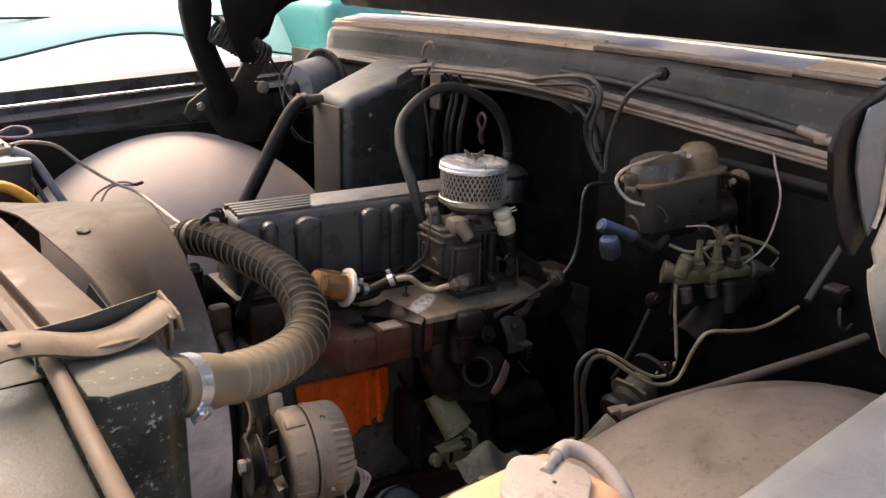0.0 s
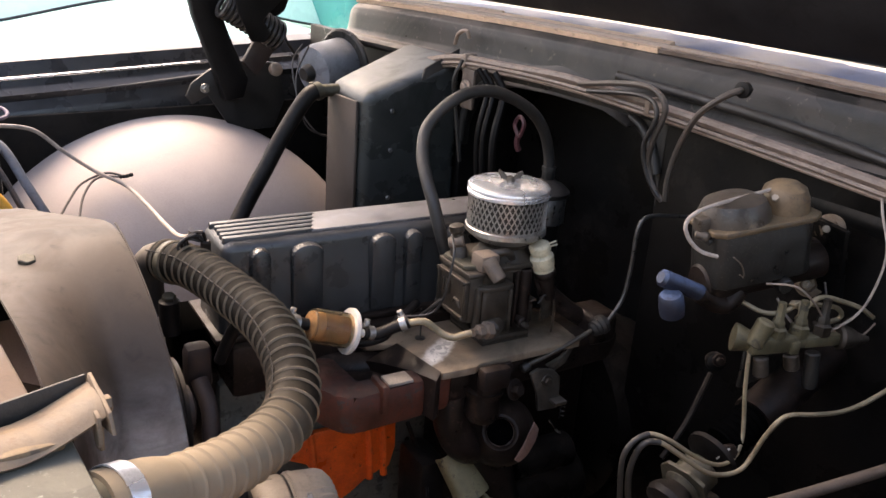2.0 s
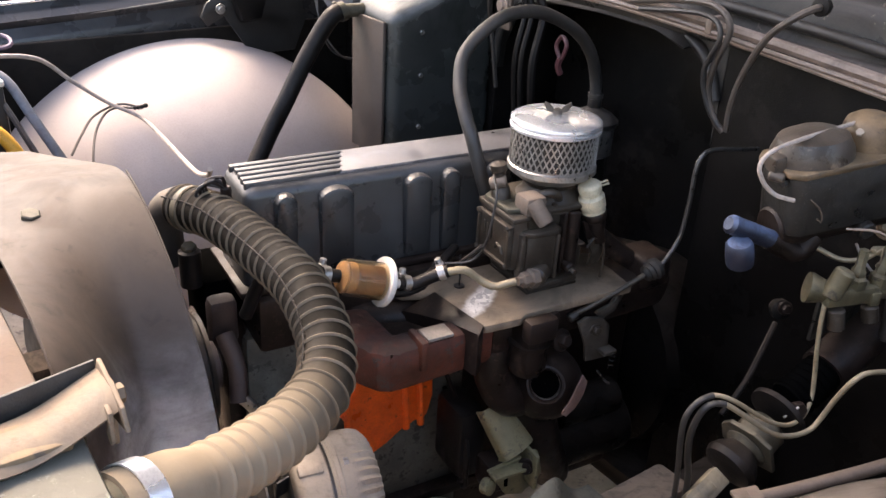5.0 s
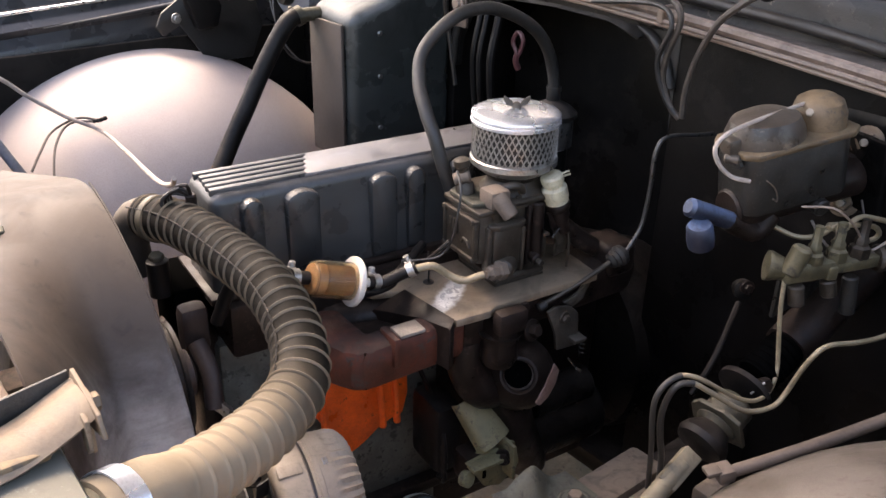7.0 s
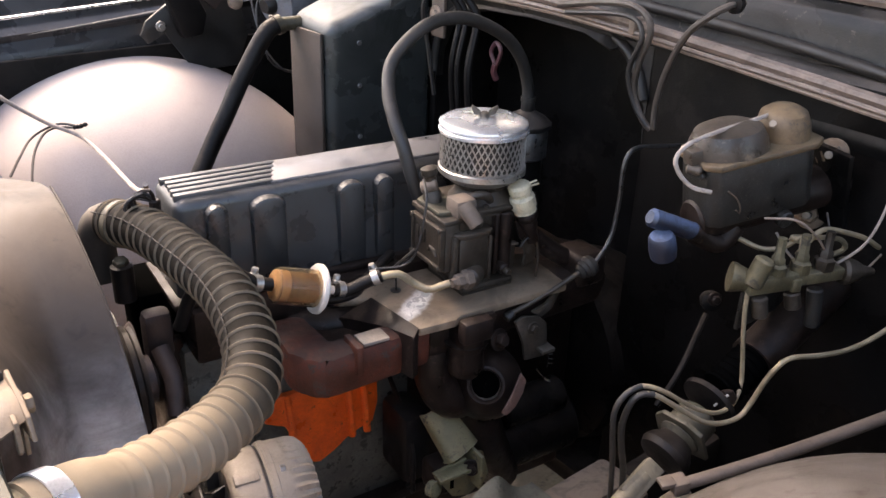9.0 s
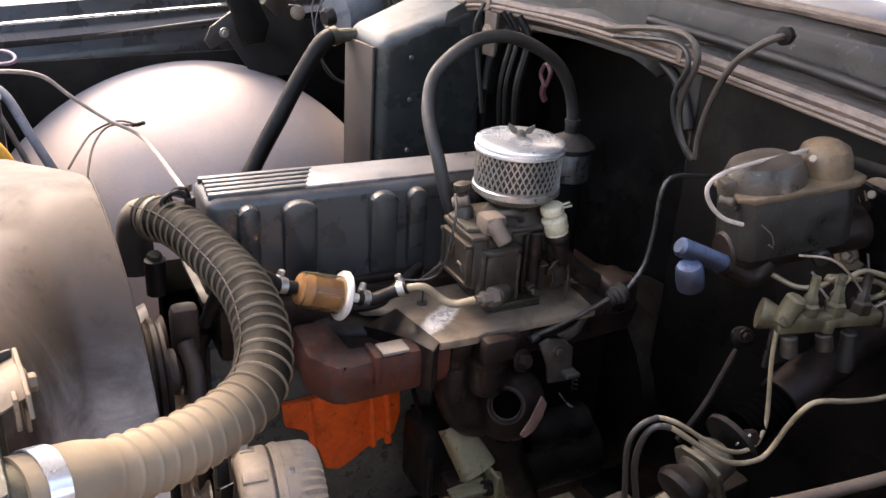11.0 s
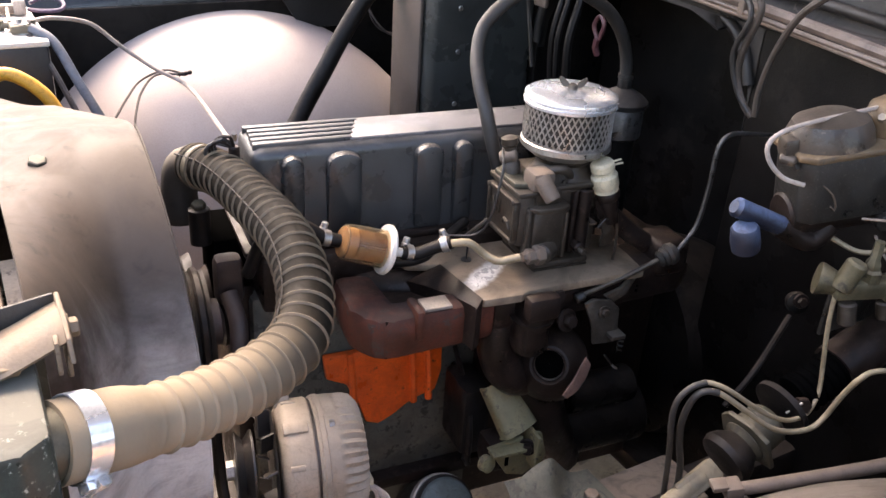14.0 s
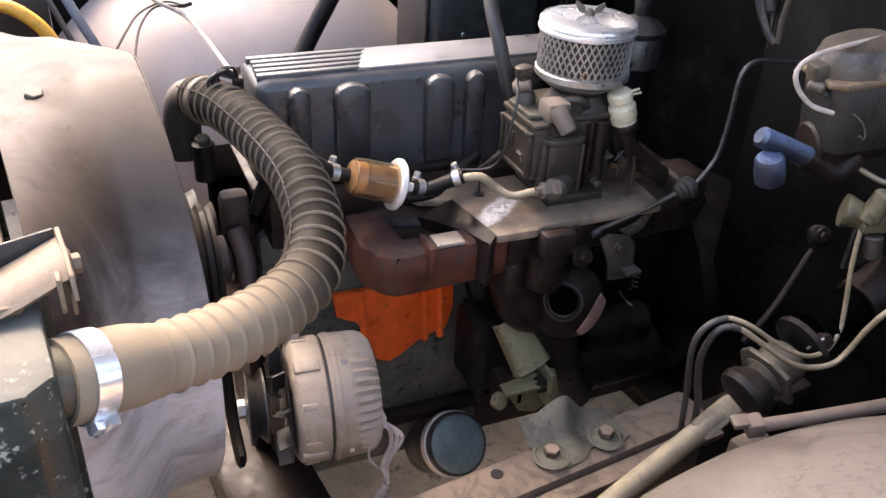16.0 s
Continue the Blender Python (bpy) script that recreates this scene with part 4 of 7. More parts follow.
def hood_hinge(v, d, arm, plate):
    """A hood hinge: base plate, two arms, coil spring. d: +1 on the far side, -1 on the near one."""
    h = thing("hinge_assembly", "dark dusty hood hinge with a coil spring", "hinge", B(1.2, v, 1.1), "hood hinges")
    side_m = BM @ Matrix(((1, 0, 0, 0), (0, 0, 1, 0), (0, 1, 0, 0), (0, 0, 0, 1)))
    if d > 0:
        part("lower_arm", prism([(1.118, 1.11), (1.165, 1.115), (1.178, 1.16), (1.155, 1.21), (1.128, 1.27), (1.108, 1.33), (1.115, 1.40), (1.10, 1.47), (1.03, 1.47), (1.032, 1.38), (1.045, 1.31), (1.07, 1.24), (1.095, 1.18)], v - 0.02 * d, v + 0.012 * d, 0.008, side_m), M[arm], h)
    part("upper_arm", prism([(1.20, 1.335), (1.235, 1.30), (1.262, 1.318), (1.285, 1.37), (1.33, 1.40), (1.40, 1.415), (1.40, 1.47), (1.16, 1.47), (1.175, 1.40)], v - 0.035 * d, v - 0.012 * d, 0.006, side_m), M["bay"], h)
    if d > 0:
        part("rear_link", prism([(1.165, 1.20), (1.20, 1.165), (1.265, 1.245), (1.25, 1.30), (1.22, 1.29)], v - 0.012 * d, v + 0.002 * d, 0.004, side_m), M["shieldtin"], h)
    if d > 0:
        part("base_plate", prism([(1.035, 1.12), (1.05, 1.15), (1.11, 1.19), (1.19, 1.20), (1.27, 1.19), (1.29, 1.10), (1.26, 1.03), (1.15, 1.03), (1.09, 1.12), (1.05, 1.10)], v + 0.016 * d, v + 0.024 * d, 0.002, side_m), M[plate], h)
    a, b = B(1.098, v - 0.052 * d, 1.340), B(1.240, v - 0.052 * d, 1.262)
    ax = (b - a).normalized()
    s1 = ax.orthogonal().normalized()
    s2 = ax.cross(s1)
    turns = 13
    pts = [a + (b - a) * (k / (turns * 8)) + 0.030 * (math.cos(k * math.pi / 4) * s1 + math.sin(k * math.pi / 4) * s2) for k in range(turns * 8 + 1)]
    if d > 0:
        part("spring", tube(pts, 0.0058, 6, 0.008), M["black"], h, "black coil spring")
        part("spring_hook", tube([b + s1 * 0.026, b + ax * 0.02, b + ax * 0.05 + Vector((0, 0, -0.02))], 0.004, 6), M["black"], h)
    if d > 0:
        part("spring_cover", prism([(1.090, 1.47), (1.285, 1.47), (1.226, 1.353), (1.176, 1.306), (1.196, 1.275), (1.180, 1.256), (1.148, 1.258), (1.116, 1.322), (1.100, 1.40)], v - 0.098 * d, v - 0.088 * d, 0.003, side_m), M["rubber"], h)
    part("pivot", lathe([(0.012, 0), (0.016, 0.004), (0.016, 0.016), (0.010, 0.02)], aim(B(1.235, v - 0.03 * d, 1.185), B(0, -d, 0)), 14), M["wire_tan"], h)
    if d > 0:
        part("bolt", bolt(B(1.075, v - 0.002 * d, 1.14), B(0, -d, 0), 0.007), M["steel"], h)
    return h


far_hinge = hood_hinge(2.11, 1, "rubber", "rubber_dusty")
near_hinge = tagged(hood_hinge(0.372, -1, "rubber", "rubber"), "dark hood hinge with a cream painted side plate, driver side", "hinge", "hood hinges")
NH = BM @ Matrix(((1, 0, 0, 0), (0, 0, 1, 0), (0, 1, 0, 0), (0, 0, 0, 1)))
part("column", prism([(1.077, 1.402), (1.035, 1.388), (0.988, 1.367), (0.979, 1.34), (0.994, 1.296), (1.02, 1.255), (1.055, 1.219), (1.072, 1.212), (1.098, 1.237), (1.066, 1.274), (1.042, 1.315), (1.04, 1.346), (1.06, 1.372)], 0.404, 0.412, 0.002, NH), M["rubber"], near_hinge, "black hinge column")
part("upper_plate", prism([(1.025, 1.382), (1.073, 1.391), (1.14, 1.395), (1.16, 1.30), (1.118, 1.282), (1.093, 1.249), (1.078, 1.236), (1.045, 1.279), (1.021, 1.319), (1.015, 1.349)], 0.396, 0.400, 0.0015, NH), M["fender_out"], near_hinge, "grey painted upper plate")
part("plate_edge", tube([B(1.075, 0.3945, 1.362), B(1.084, 0.3945, 1.335), B(1.088, 0.3945, 1.300), B(1.090, 0.3945, 1.268), B(1.082, 0.3945, 1.246)], 0.0035, 8), M["cream_paint"], near_hinge, "worn cream edge")
part("side_plate", prism([(1.074, 1.225), (1.102, 1.273), (1.15, 1.28), (1.26, 1.26), (1.26, 1.03), (1.208, 1.045), (1.157, 1.078), (1.122, 1.125), (1.092, 1.168), (1.078, 1.197), (1.090, 1.204)], 0.386, 0.390, 0.0015, NH), M["cream_paint"], near_hinge, "cream painted side plate")
part("side_bead", tube([B(1.089, 0.391, 1.196), B(1.103, 0.391, 1.168), B(1.133, 0.391, 1.125), B(1.168, 0.391, 1.080)], 0.004, 8), M["cream_paint"], near_hinge)

# vent motor behind the far hinge
blower = thing("blower_motor", "dusty grey blower motor can on the firewall corner", "motor", B(1.33, 1.93, 1.18))
part("can", lathe([(0.030, 0), (0.055, 0.01), (0.06, 0.03), (0.06, 0.10), (0.05, 0.115)], aim(B(1.25, 1.93, 1.20), B(1, 0.2, 0.15)), 28), M["blower"], blower)
part("shaft_cap", lathe([(0.014, -0.02), (0.02, -0.01), (0.02, 0.005)], aim(B(1.25, 1.93, 1.20), B(1, 0.2, 0.15)), 20), M["black"], blower)
part("flange", lathe([(0.075, 0.10), (0.08, 0.104), (0.08, 0.11), (0.07, 0.113)], aim(B(1.25, 1.93, 1.20), B(1, 0.2, 0.15)), 28), M["cowl"], blower)
for k in range(2):
    solo("wire", tube([B(1.24, 1.92 + 0.03 * k, 1.26), B(1.20, 1.90 + 0.02 * k, 1.20 + 0.02 * k), B(1.20, 1.88, 1.13), B(1.23, 1.86 + 0.03 * k, 1.08), B(1.28, 1.88, 1.06)], 0.0022, 6), M["wire_black"], "thin black wire drooping by the blower motor", "wire")

# heater box
hb = thing("heater_box", "dusty grey steel heater box on the firewall", "heater box", B(1.3, 1.6, 0.95))


def heater_shell():
    bm = bmesh.new()
    lo = [(1.185, 1.725, 0.93), (1.185, 1.60, 0.93), (FW, 1.585, 0.93), (FW, 1.745, 0.93)]
    hi = [(1.185, 1.73, 1.222), (1.185, 1.598, 1.214), (FW, 1.59, 1.288), (FW, 1.79, 1.288)]
    a = [bm.verts.new(p) for p in lo]
    b = [bm.verts.new(p) for p in hi]
    bm.faces.new(a[::-1])
    bm.faces.new(b)
    for k in range(4):
        bm.faces.new((a[k], a[(k + 1) % 4], b[(k + 1) % 4], b[k]))
    bmesh.ops.bevel(bm, geom=[e for e in bm.edges if max(v.co.z for v in e.verts) > 1.2 or abs(e.verts[0].co.z - e.verts[1].co.z) > 0.1], offset=0.022, segments=4, affect="EDGES", profile=0.5)
    return xf(bm, BM)


part("shell", heater_shell(), M["heater"], hb)
part("seam_flange", prism([(1.318, 0.95), (1.318, 1.24), (1.325, 1.262), (1.41, 1.30), (1.41, 0.95)], 1.594, 1.599, 0.002, BM @ Matrix(((1, 0, 0, 0), (0, 0, 1, 0), (0, 1, 0, 0), (0, 0, 0, 1)))), M["cowl"], hb)
part("front_panel", box((1.176, 1.612, 0.94), (1.1835, 1.722, 1.200), 0.003, m=BM), M["heater_front"], hb, "dusty brown front panel")
part("inlet_stub", rod(B(1.19, 1.705, 1.205), B(1.155, 1.712, 1.204), 0.013), M["zinc"], hb)
for z in (1.0, 1.1, 1.18):
    part("screw", bolt(B(1.25, 1.597, z), -B(0, 1, 0), 0.005, 0.004, False), M["steel"], hb)

# ---- wiring and hoses on the firewall ----
loom_pts = [(1.375, 1.66, 1.262), (1.372, 1.55, 1.285), (1.37, 1.40, 1.292), (1.37, 1.25, 1.296), (1.372, 1.10, 1.290), (1.374, 0.95, 1.280), (1.376, 0.80, 1.268), (1.378, 0.66, 1.256), (1.38, 0.52, 1.245)]
loom = thing("wiring_loom", "bundle of tan taped wires along the firewall lip", "wires", B(1.37, 1.1, 1.27))
for k, (dz, du, r, mt) in enumerate(((0.003, 0.0, 0.0080, "loom_tape"), (-0.0125, -0.003, 0.0034, "wire_tan"), (-0.006, -0.007, 0.0038, "loom_tape"))):
    part("wire", tube([B(u + du, v, z + dz + 0.004 * noise.noise((v * 9, k, 0))) for u, v, z in loom_pts], r, 8, 0.015), M[mt], loom)
for v, z in ((1.52, 1.287), (1.06, 1.288)):
    part("clip", box((1.36, v - 0.006, z - 0.012), (1.392, v + 0.006, z + 0.014), 0.004, m=BM), M["wire_tan"], loom)
upper = [(1.40, 1.16, 1.318), (1.405, 1.0, 1.31), (1.405, 0.86, 1.302), (1.405, 0.72, 1.288), (1.402, 0.62, 1.275)]
solo("hose", tube([B(u, v, z) for u, v, z in upper], 0.008, 10, 0.012), M["rubber_dusty"], "black rubber vacuum hose along the cowl", "hose")
solo("hose_connector", join(rod(B(1.395, 0.66, 1.285), B(1.395, 0.575, 1.268), 0.008, 12, 0.002), box((1.387, 0.61, 1.268), (1.403, 0.63, 1.285), 0.003, m=BM)), M["wire_tan"], "tan plug on the end of the cowl hose", "connector")


def pipe(name, pts, r, key, label, cat, seg=8, fr=B, group=""):
    return solo(name, tube([fr(*p) for p in pts], r, seg, 0.008), M[key], label, cat, group)


pipe("hose", [(1.355, 1.20, 1.300), (1.35, 1.10, 1.318), (1.345, 1.04, 1.320), (1.345, 1.012, 1.295), (1.35, 1.03, 1.24), (1.355, 1.035, 1.20), (1.36, 1.02, 1.165), (1.365, 1.005, 1.15)], 0.0048, "tube_brown", "tan rubber vacuum tube looping down the firewall", "hose", group="firewall tubes")
pipe("hose", [(1.352, 1.18, 1.292), (1.348, 1.06, 1.306), (1.34, 1.022, 1.285), (1.345, 1.042, 1.23), (1.355, 1.03, 1.18), (1.362, 1.01, 1.155)], 0.0038, "rubber_dusty", "grey rubber vacuum tube looping down the firewall", "hose", group="firewall tubes")
pipe("hose", [(1.365, 1.000, 1.152), (1.36, 0.998, 1.19), (1.355, 0.985, 1.24), (1.345, 0.955, 1.295), (1.345, 0.925, 1.325), (1.36, 0.908, 1.340), (1.39, 0.905, 1.342)], 0.0048, "tube_brown", "tan rubber tube rising from the firewall to the cowl", "hose", group="firewall tubes")
solo("grommet", lathe([(0.006, -0.006), (0.012, -0.004), (0.012, 0.004), (0.006, 0.006)], aim(B(1.375, 0.907, 1.342), B(1, 0, 0)), 16), M["rubber"], "black rubber grommet on the cowl", "grommet")
hook = thing("hose_clip", "small bent tan wire clip on the cowl front", "clip", B(1.41, 1.57, 1.30))
part("clip", tube([B(1.40, 1.60, 1.308), B(1.395, 1.585, 1.33), B(1.395, 1.56, 1.34), B(1.40, 1.555, 1.325)], 0.004, 8), M["wire_tan"], hook)
solo("wire", tube([B(1.40, 1.68, 1.27), B(1.385, 1.69, 1.24), B(1.375, 1.70, 1.16), B(1.38, 1.70, 1.05), B(1.39, 1.69, 0.92)], 0.006, 8), M["rubber"], "black hose running down beside the heater box", "hose")
for k, v in enumerate((1.452, 1.435, 1.405)):
    solo("hose", tube([B(1.36, v + 0.02, 1.28), B(1.37, v, 1.24), B(1.35, v - 0.005, 1.15), B(1.37, v, 1.02), B(1.40, v, 0.88)], 0.0055 + 0.002 * (k == 2), 8), M["rubber"], "black rubber hose hanging down the firewall recess", "hose", "firewall drop hoses")
bracket = thing("loom_bracket", "tan dusty bracket with wires at the heater box corner", "bracket", B(1.33, 1.45, 1.22))
part("plate", box((1.315, 1.43, 1.21), (1.323, 1.465, 1.285), 0.003, m=BM), M["bar"], bracket)
part("bolt", bolt(B(1.313, 1.45, 1.25), -B(1, 0, 0), 0.009), M["wire_tan"], bracket)
part("wire", tube([B(1.31, 1.46, 1.30), B(1.30, 1.47, 1.26), B(1.315, 1.475, 1.20), B(1.33, 1.47, 1.1)], 0.004, 6), M["rubber_dusty"], bracket)
tag = thing("cable_tag", "reddish wire loop hanging in the firewall recess", "wire", B(1.40, 1.38, 1.12))
part("loop", tube([B(1.40, 1.385, 1.165), B(1.398, 1.395, 1.185), B(1.40, 1.385, 1.203), B(1.40, 1.372, 1.19), B(1.40, 1.38, 1.165)], 0.004, 6, 0.004), M["red"], tag)
part("lead", tube([B(1.40, 1.384, 1.166), B(1.402, 1.39, 1.15), B(1.41, 1.39, 1.135)], 0.006, 6), M["red"], tag)

# ---- the engine ----
block = thing("engine_block", "grimy straight-six engine block with orange painted side", "engine", E(0.85, 1.4, 0.42))
part("block", box((0.56, 1.285, 0.45), (0.905, 1.47, 0.905), 0.01, m=EM), M["block"], block)
# shade under the manifold, put into a darker colour for the rear half
part("rear_block", box((0.900, 1.290, 0.45), (1.24, 1.465, 0.903), 0.01, m=EM), M["grime_shade"], block, "rear part with the manifold's shade in its colour")
part("head", box((0.57, 1.25, 0.90), (1.07, 1.41, 0.978), 0.008, m=EM), M["grime_shade"], block)
part("side_cover", prism([(0.655, 0.80), (0.84, 0.80), (0.842, 0.74), (0.833, 0.703), (0.812, 0.699), (0.79, 0.69), (0.765, 0.672), (0.742, 0.66), (0.722, 0.668), (0.708, 0.71), (0.69, 0.745), (0.66, 0.76)], -1.284, -1.272, 0.004, EM @ Matrix(((1, 0, 0, 0), (0, 0, -1, 0), (0, 1, 0, 0), (0, 0, 0, 1)))), M["orange"], block, "orange painted side cover")
for u in (0.695, 0.79, 0.815):
    part("rib", tube([E(u, 1.274, 0.80), E(u + 0.004, 1.271, 0.75), E(u + 0.008, 1.274, 0.69)], 0.006, 8), M["orange"], block)
part("oil_pan_rail", box((0.56, 1.262, 0.535), (1.2, 1.30, 0.556), 0.004, m=EM), M["grime_shade"], block)
# near-zero black puts the deep shade here into the colour
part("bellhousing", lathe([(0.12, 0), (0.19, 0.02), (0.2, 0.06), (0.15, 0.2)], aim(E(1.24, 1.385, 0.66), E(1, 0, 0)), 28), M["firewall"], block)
part("water_pump", lathe([(0.06, 0), (0.065, 0.03), (0.04, 0.06), (0.028, 0.09)], aim(E(0.56, 1.37, 0.86), -E(1, 0, 0)), 24), M["grime_shade"], block)
part("fan_pulley", lathe([(0.03, 0), (0.075, 0.003), (0.07, 0.014), (0.078, 0.028), (0.06, 0.032)], aim(E(0.50, 1.37, 0.86), -E(1, 0, 0)), 32), M["black"], block)
part("timing_cover", box((0.535, 1.30, 0.50), (0.57, 1.46, 0.92), 0.012, m=EM), M["grime_shade"], block)

vc = thing("valve_cover", "long dusty metal valve cover with ribbed front end", "valve cover", E(0.88, 1.34, 0.98))


def cover_shell():
    bm = box((0.562, 1.272, 0.985), (1.06, 1.388, 1.116))
    for v in bm.verts:
        if v.co.z > 1.05:
            v.co.y += 0.010 if v.co.y < 1.35 else -0.010
            v.co.x += 0.008 if v.co.x < 0.9 else -0.008
    up = [e for e in bm.edges if e.verts[0].co.z > 1.05 and e.verts[1].co.z > 1.05]
    post = [e for e in bm.edges if abs(e.verts[0].co.z - e.verts[1].co.z) > 0.1]
    bmesh.ops.bevel(bm, geom=up + post, offset=0.014, segments=5, affect="EDGES", profile=0.5)
    return xf(bm, EM)


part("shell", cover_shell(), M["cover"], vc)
part("flange", box((0.552, 1.262, 0.978), (1.07, 1.405, 0.988), 0.003, m=EM), M["grime_shade"], vc)
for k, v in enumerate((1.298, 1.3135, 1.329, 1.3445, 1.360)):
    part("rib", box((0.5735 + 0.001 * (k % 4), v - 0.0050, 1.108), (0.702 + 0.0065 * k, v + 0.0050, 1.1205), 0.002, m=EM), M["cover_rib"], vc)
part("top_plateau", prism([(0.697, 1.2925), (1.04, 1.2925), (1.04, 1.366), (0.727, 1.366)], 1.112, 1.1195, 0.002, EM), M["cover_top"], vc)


def boss(u, w):
    """A raised pad on the cover's side with a rounded head."""
    pts = []
    for a in np.linspace(0, math.pi, 11):
        pts.append((u - w / 2 * math.cos(a), 1.094 + 0.013 * math.sin(a)))
    outline = [(u - w / 2, 0.99)] + pts + [(u + w / 2, 0.99)]
    return prism(outline, -1.290, -1.267, 0.005, EM @ Matrix(((1, 0, 0, 0), (0, 0, -1, 0), (0, 1, 0, 0), (0, 0, 0, 1))))


for u, w in ((0.618, 0.028), (0.685, 0.046), (0.802, 0.040), (0.852, 0.028), (0.93, 0.04), (1.0, 0.04)):
    part("side_boss", boss(u, w), M["cover"], vc)

af = thing("air_filter", "small round chrome air filter with diamond mesh sides", "air filter", E(0.963, 1.202, 1.118))
FC = E(0.963, 1.202, 0)


def at_f(z):
    return Matrix.Translation((FC.x, FC.y, z))


part("lid", lathe([(0.003, 0.0), (0.0585, 0.0), (0.0605, 0.0015), (0.0605, 0.005), (0.0585, 0.0065), (0.0585, 0.009), (0.060, 0.0105), (0.0595, 0.013), (0.056, 0.0155), (0.050, 0.0167), (0.036, 0.0178), (0.018, 0.0186), (0.003, 0.0188)], at_f(1.1755), 56), M["lidchrome"], af, "polished chrome lid")
part("base_ring", lathe([(0.040, -0.012), (0.048, -0.006), (0.056, 0.0), (0.0595, 0.003), (0.0595, 0.010), (0.057, 0.012)], at_f(1.118), 48), M["screen"], af)
part("paper_core", lathe([(0.052, 0), (0.052, 0.052)], at_f(1.127), 48), M["paper"], af)


def diamond_screen(r, z0, z1, n, turn):
    bms = []
    h = z1 - z0
    bm = bmesh.new()
    for d in (1, -1):
        for k in range(n):
            a0 = 2 * math.pi * k / n
            rings = []
            for j in range(9):
                t = j / 8
                a = a0 + d * turn * t
                rad = Vector((math.cos(a), math.sin(a), 0))
                tan = (Vector((-math.sin(a), math.cos(a), 0)) * d * turn * r + Vector((0, 0, h))).normalized()
                side = rad.cross(tan)
                c = rad * (r + 0.0003 * d) + Vector((0, 0, z0 + h * t))
                rings.append([bm.verts.new(c + 0.0009 * side * sx + 0.0006 * rad * sy) for sx, sy in ((-1, -1), (1, -1), (1, 1), (-1, 1))])
            for a, b in zip(rings, rings[1:]):
                for q in range(4):
                    bm.faces.new((a[q], a[(q + 1) % 4], b[(q + 1) % 4], b[q]))
    return bm


part("screen", xf(diamond_screen(0.0568, 0.0, 0.050, 44, 0.46), at_f(1.1275)), M["screen"], af, "diamond expanded-metal screen", smooth=False)["kind"] = "stuff"
nut = part("wing_nut", lathe([(0.0045, 0), (0.0065, 0.001), (0.006, 0.006), (0.003, 0.008)], at_f(1.1935), 14), M["dim_metal"], af)
for d in (1, -1):
    wing = prism([(0.004, 0.001), (0.012, 0.004), (0.016, 0.011), (0.0145, 0.0145), (0.010, 0.012), (0.005, 0.008)], -0.001, 0.001, 0.0004, at_f(1.1935) @ Matrix.Diagonal((1.15, 1.15, 1.15, 1)) @ Matrix.Rotation(radians(8 + (0 if d > 0 else 180)), 4, "Z") @ Matrix.Rotation(radians(90), 4, "X"))
    part("wing", wing, M["dim_metal"], nut)

# carburettor: float bowl at the front, pump column on the near side, air horn on top
cb = thing("carburettor", "grimy alloy carburettor with brass fuel inlet", "carburettor", E(0.95, 1.2, 0.965))
part("base_flange", box((0.908, 1.153, 0.965), (0.992, 1.248, 0.975), 0.004, m=EM), M["carb"], cb)
part("base_gasket", box((0.909, 1.154, 0.9622), (0.991, 1.247, 0.9652), 0.0, m=EM), M["carb"], cb)
part("throttle_body", box((0.915, 1.162, 0.978), (1.003, 1.245, 1.018), 0.008, m=EM), M["carb"], cb)
part("gasket", box((0.912, 1.159, 1.0175), (1.002, 1.250, 1.0205), 0.0, m=EM), M["dim_tan"], cb)
part("main_body", box((0.905, 1.160, 1.020), (0.990, 1.250, 1.076), 0.008, m=EM), M["carb"], cb)
bowl = part("float_bowl", box((0.877, 1.152, 1.004), (0.914, 1.230, 1.074), 0.004, m=EM), M["carb"], cb)
part("bowl_cover", box((0.872, 1.148, 1.073), (0.918, 1.234, 1.081), 0.003, m=EM), M["carb"], cb)
part("bowl_plate", box((0.873, 1.157, 1.011), (0.879, 1.225, 1.066), 0.002, m=EM), M["carb"], bowl)
for z in (1.008, 1.063):
    part("plate_rim", box((0.869, 1.153, z), (0.878, 1.229, z + 0.005), 0.001, m=EM), M["carb"], bowl)
for v in (1.153, 1.2245):
    part("plate_rim", box((0.8695, v, 1.0125), (0.8775, v + 0.0045, 1.0635), 0.001, m=EM), M["carb"], bowl)
part("plate_emboss", tube([E(0.8725, 1.168, 1.024), E(0.8715, 1.172, 1.033), E(0.8715, 1.181, 1.034), E(0.8725, 1.186, 1.027)], 0.0024, 8), M["carb"], bowl)
for v in (1.196, 1.204, 1.212):
    part("plate_rib", box((0.8708, v, 1.034), (0.874, v + 0.0035, 1.054), 0.0008, m=EM), M["carb"], bowl)
for v, z in ((1.1575, 1.0125), (1.2245, 1.0125), (1.1575, 1.066), (1.2245, 1.066)):
    part("plate_screw", bolt(E(0.8695, v, z), -E(1, 0, 0), 0.0036, 0.003, False), M["carb"], bowl)
part("bowl_top", prism([(0.874, 1.166), (0.90, 1.158), (0.915, 1.17), (0.915, 1.222), (0.89, 1.232), (0.874, 1.222)], 1.081, 1.088, 0.002, EM), M["zinc"], cb, "dull silver bowl top")
part("vent_tower", lathe([(0.013, 0), (0.012, 0.014), (0.0085, 0.018), (0.0085, 0.036), (0.011, 0.039), (0.011, 0.047), (0.007, 0.049)], aim(E(0.890, 1.206, 1.086), E(-0.12, 0.1, 1)), 18), M["carb"], cb)
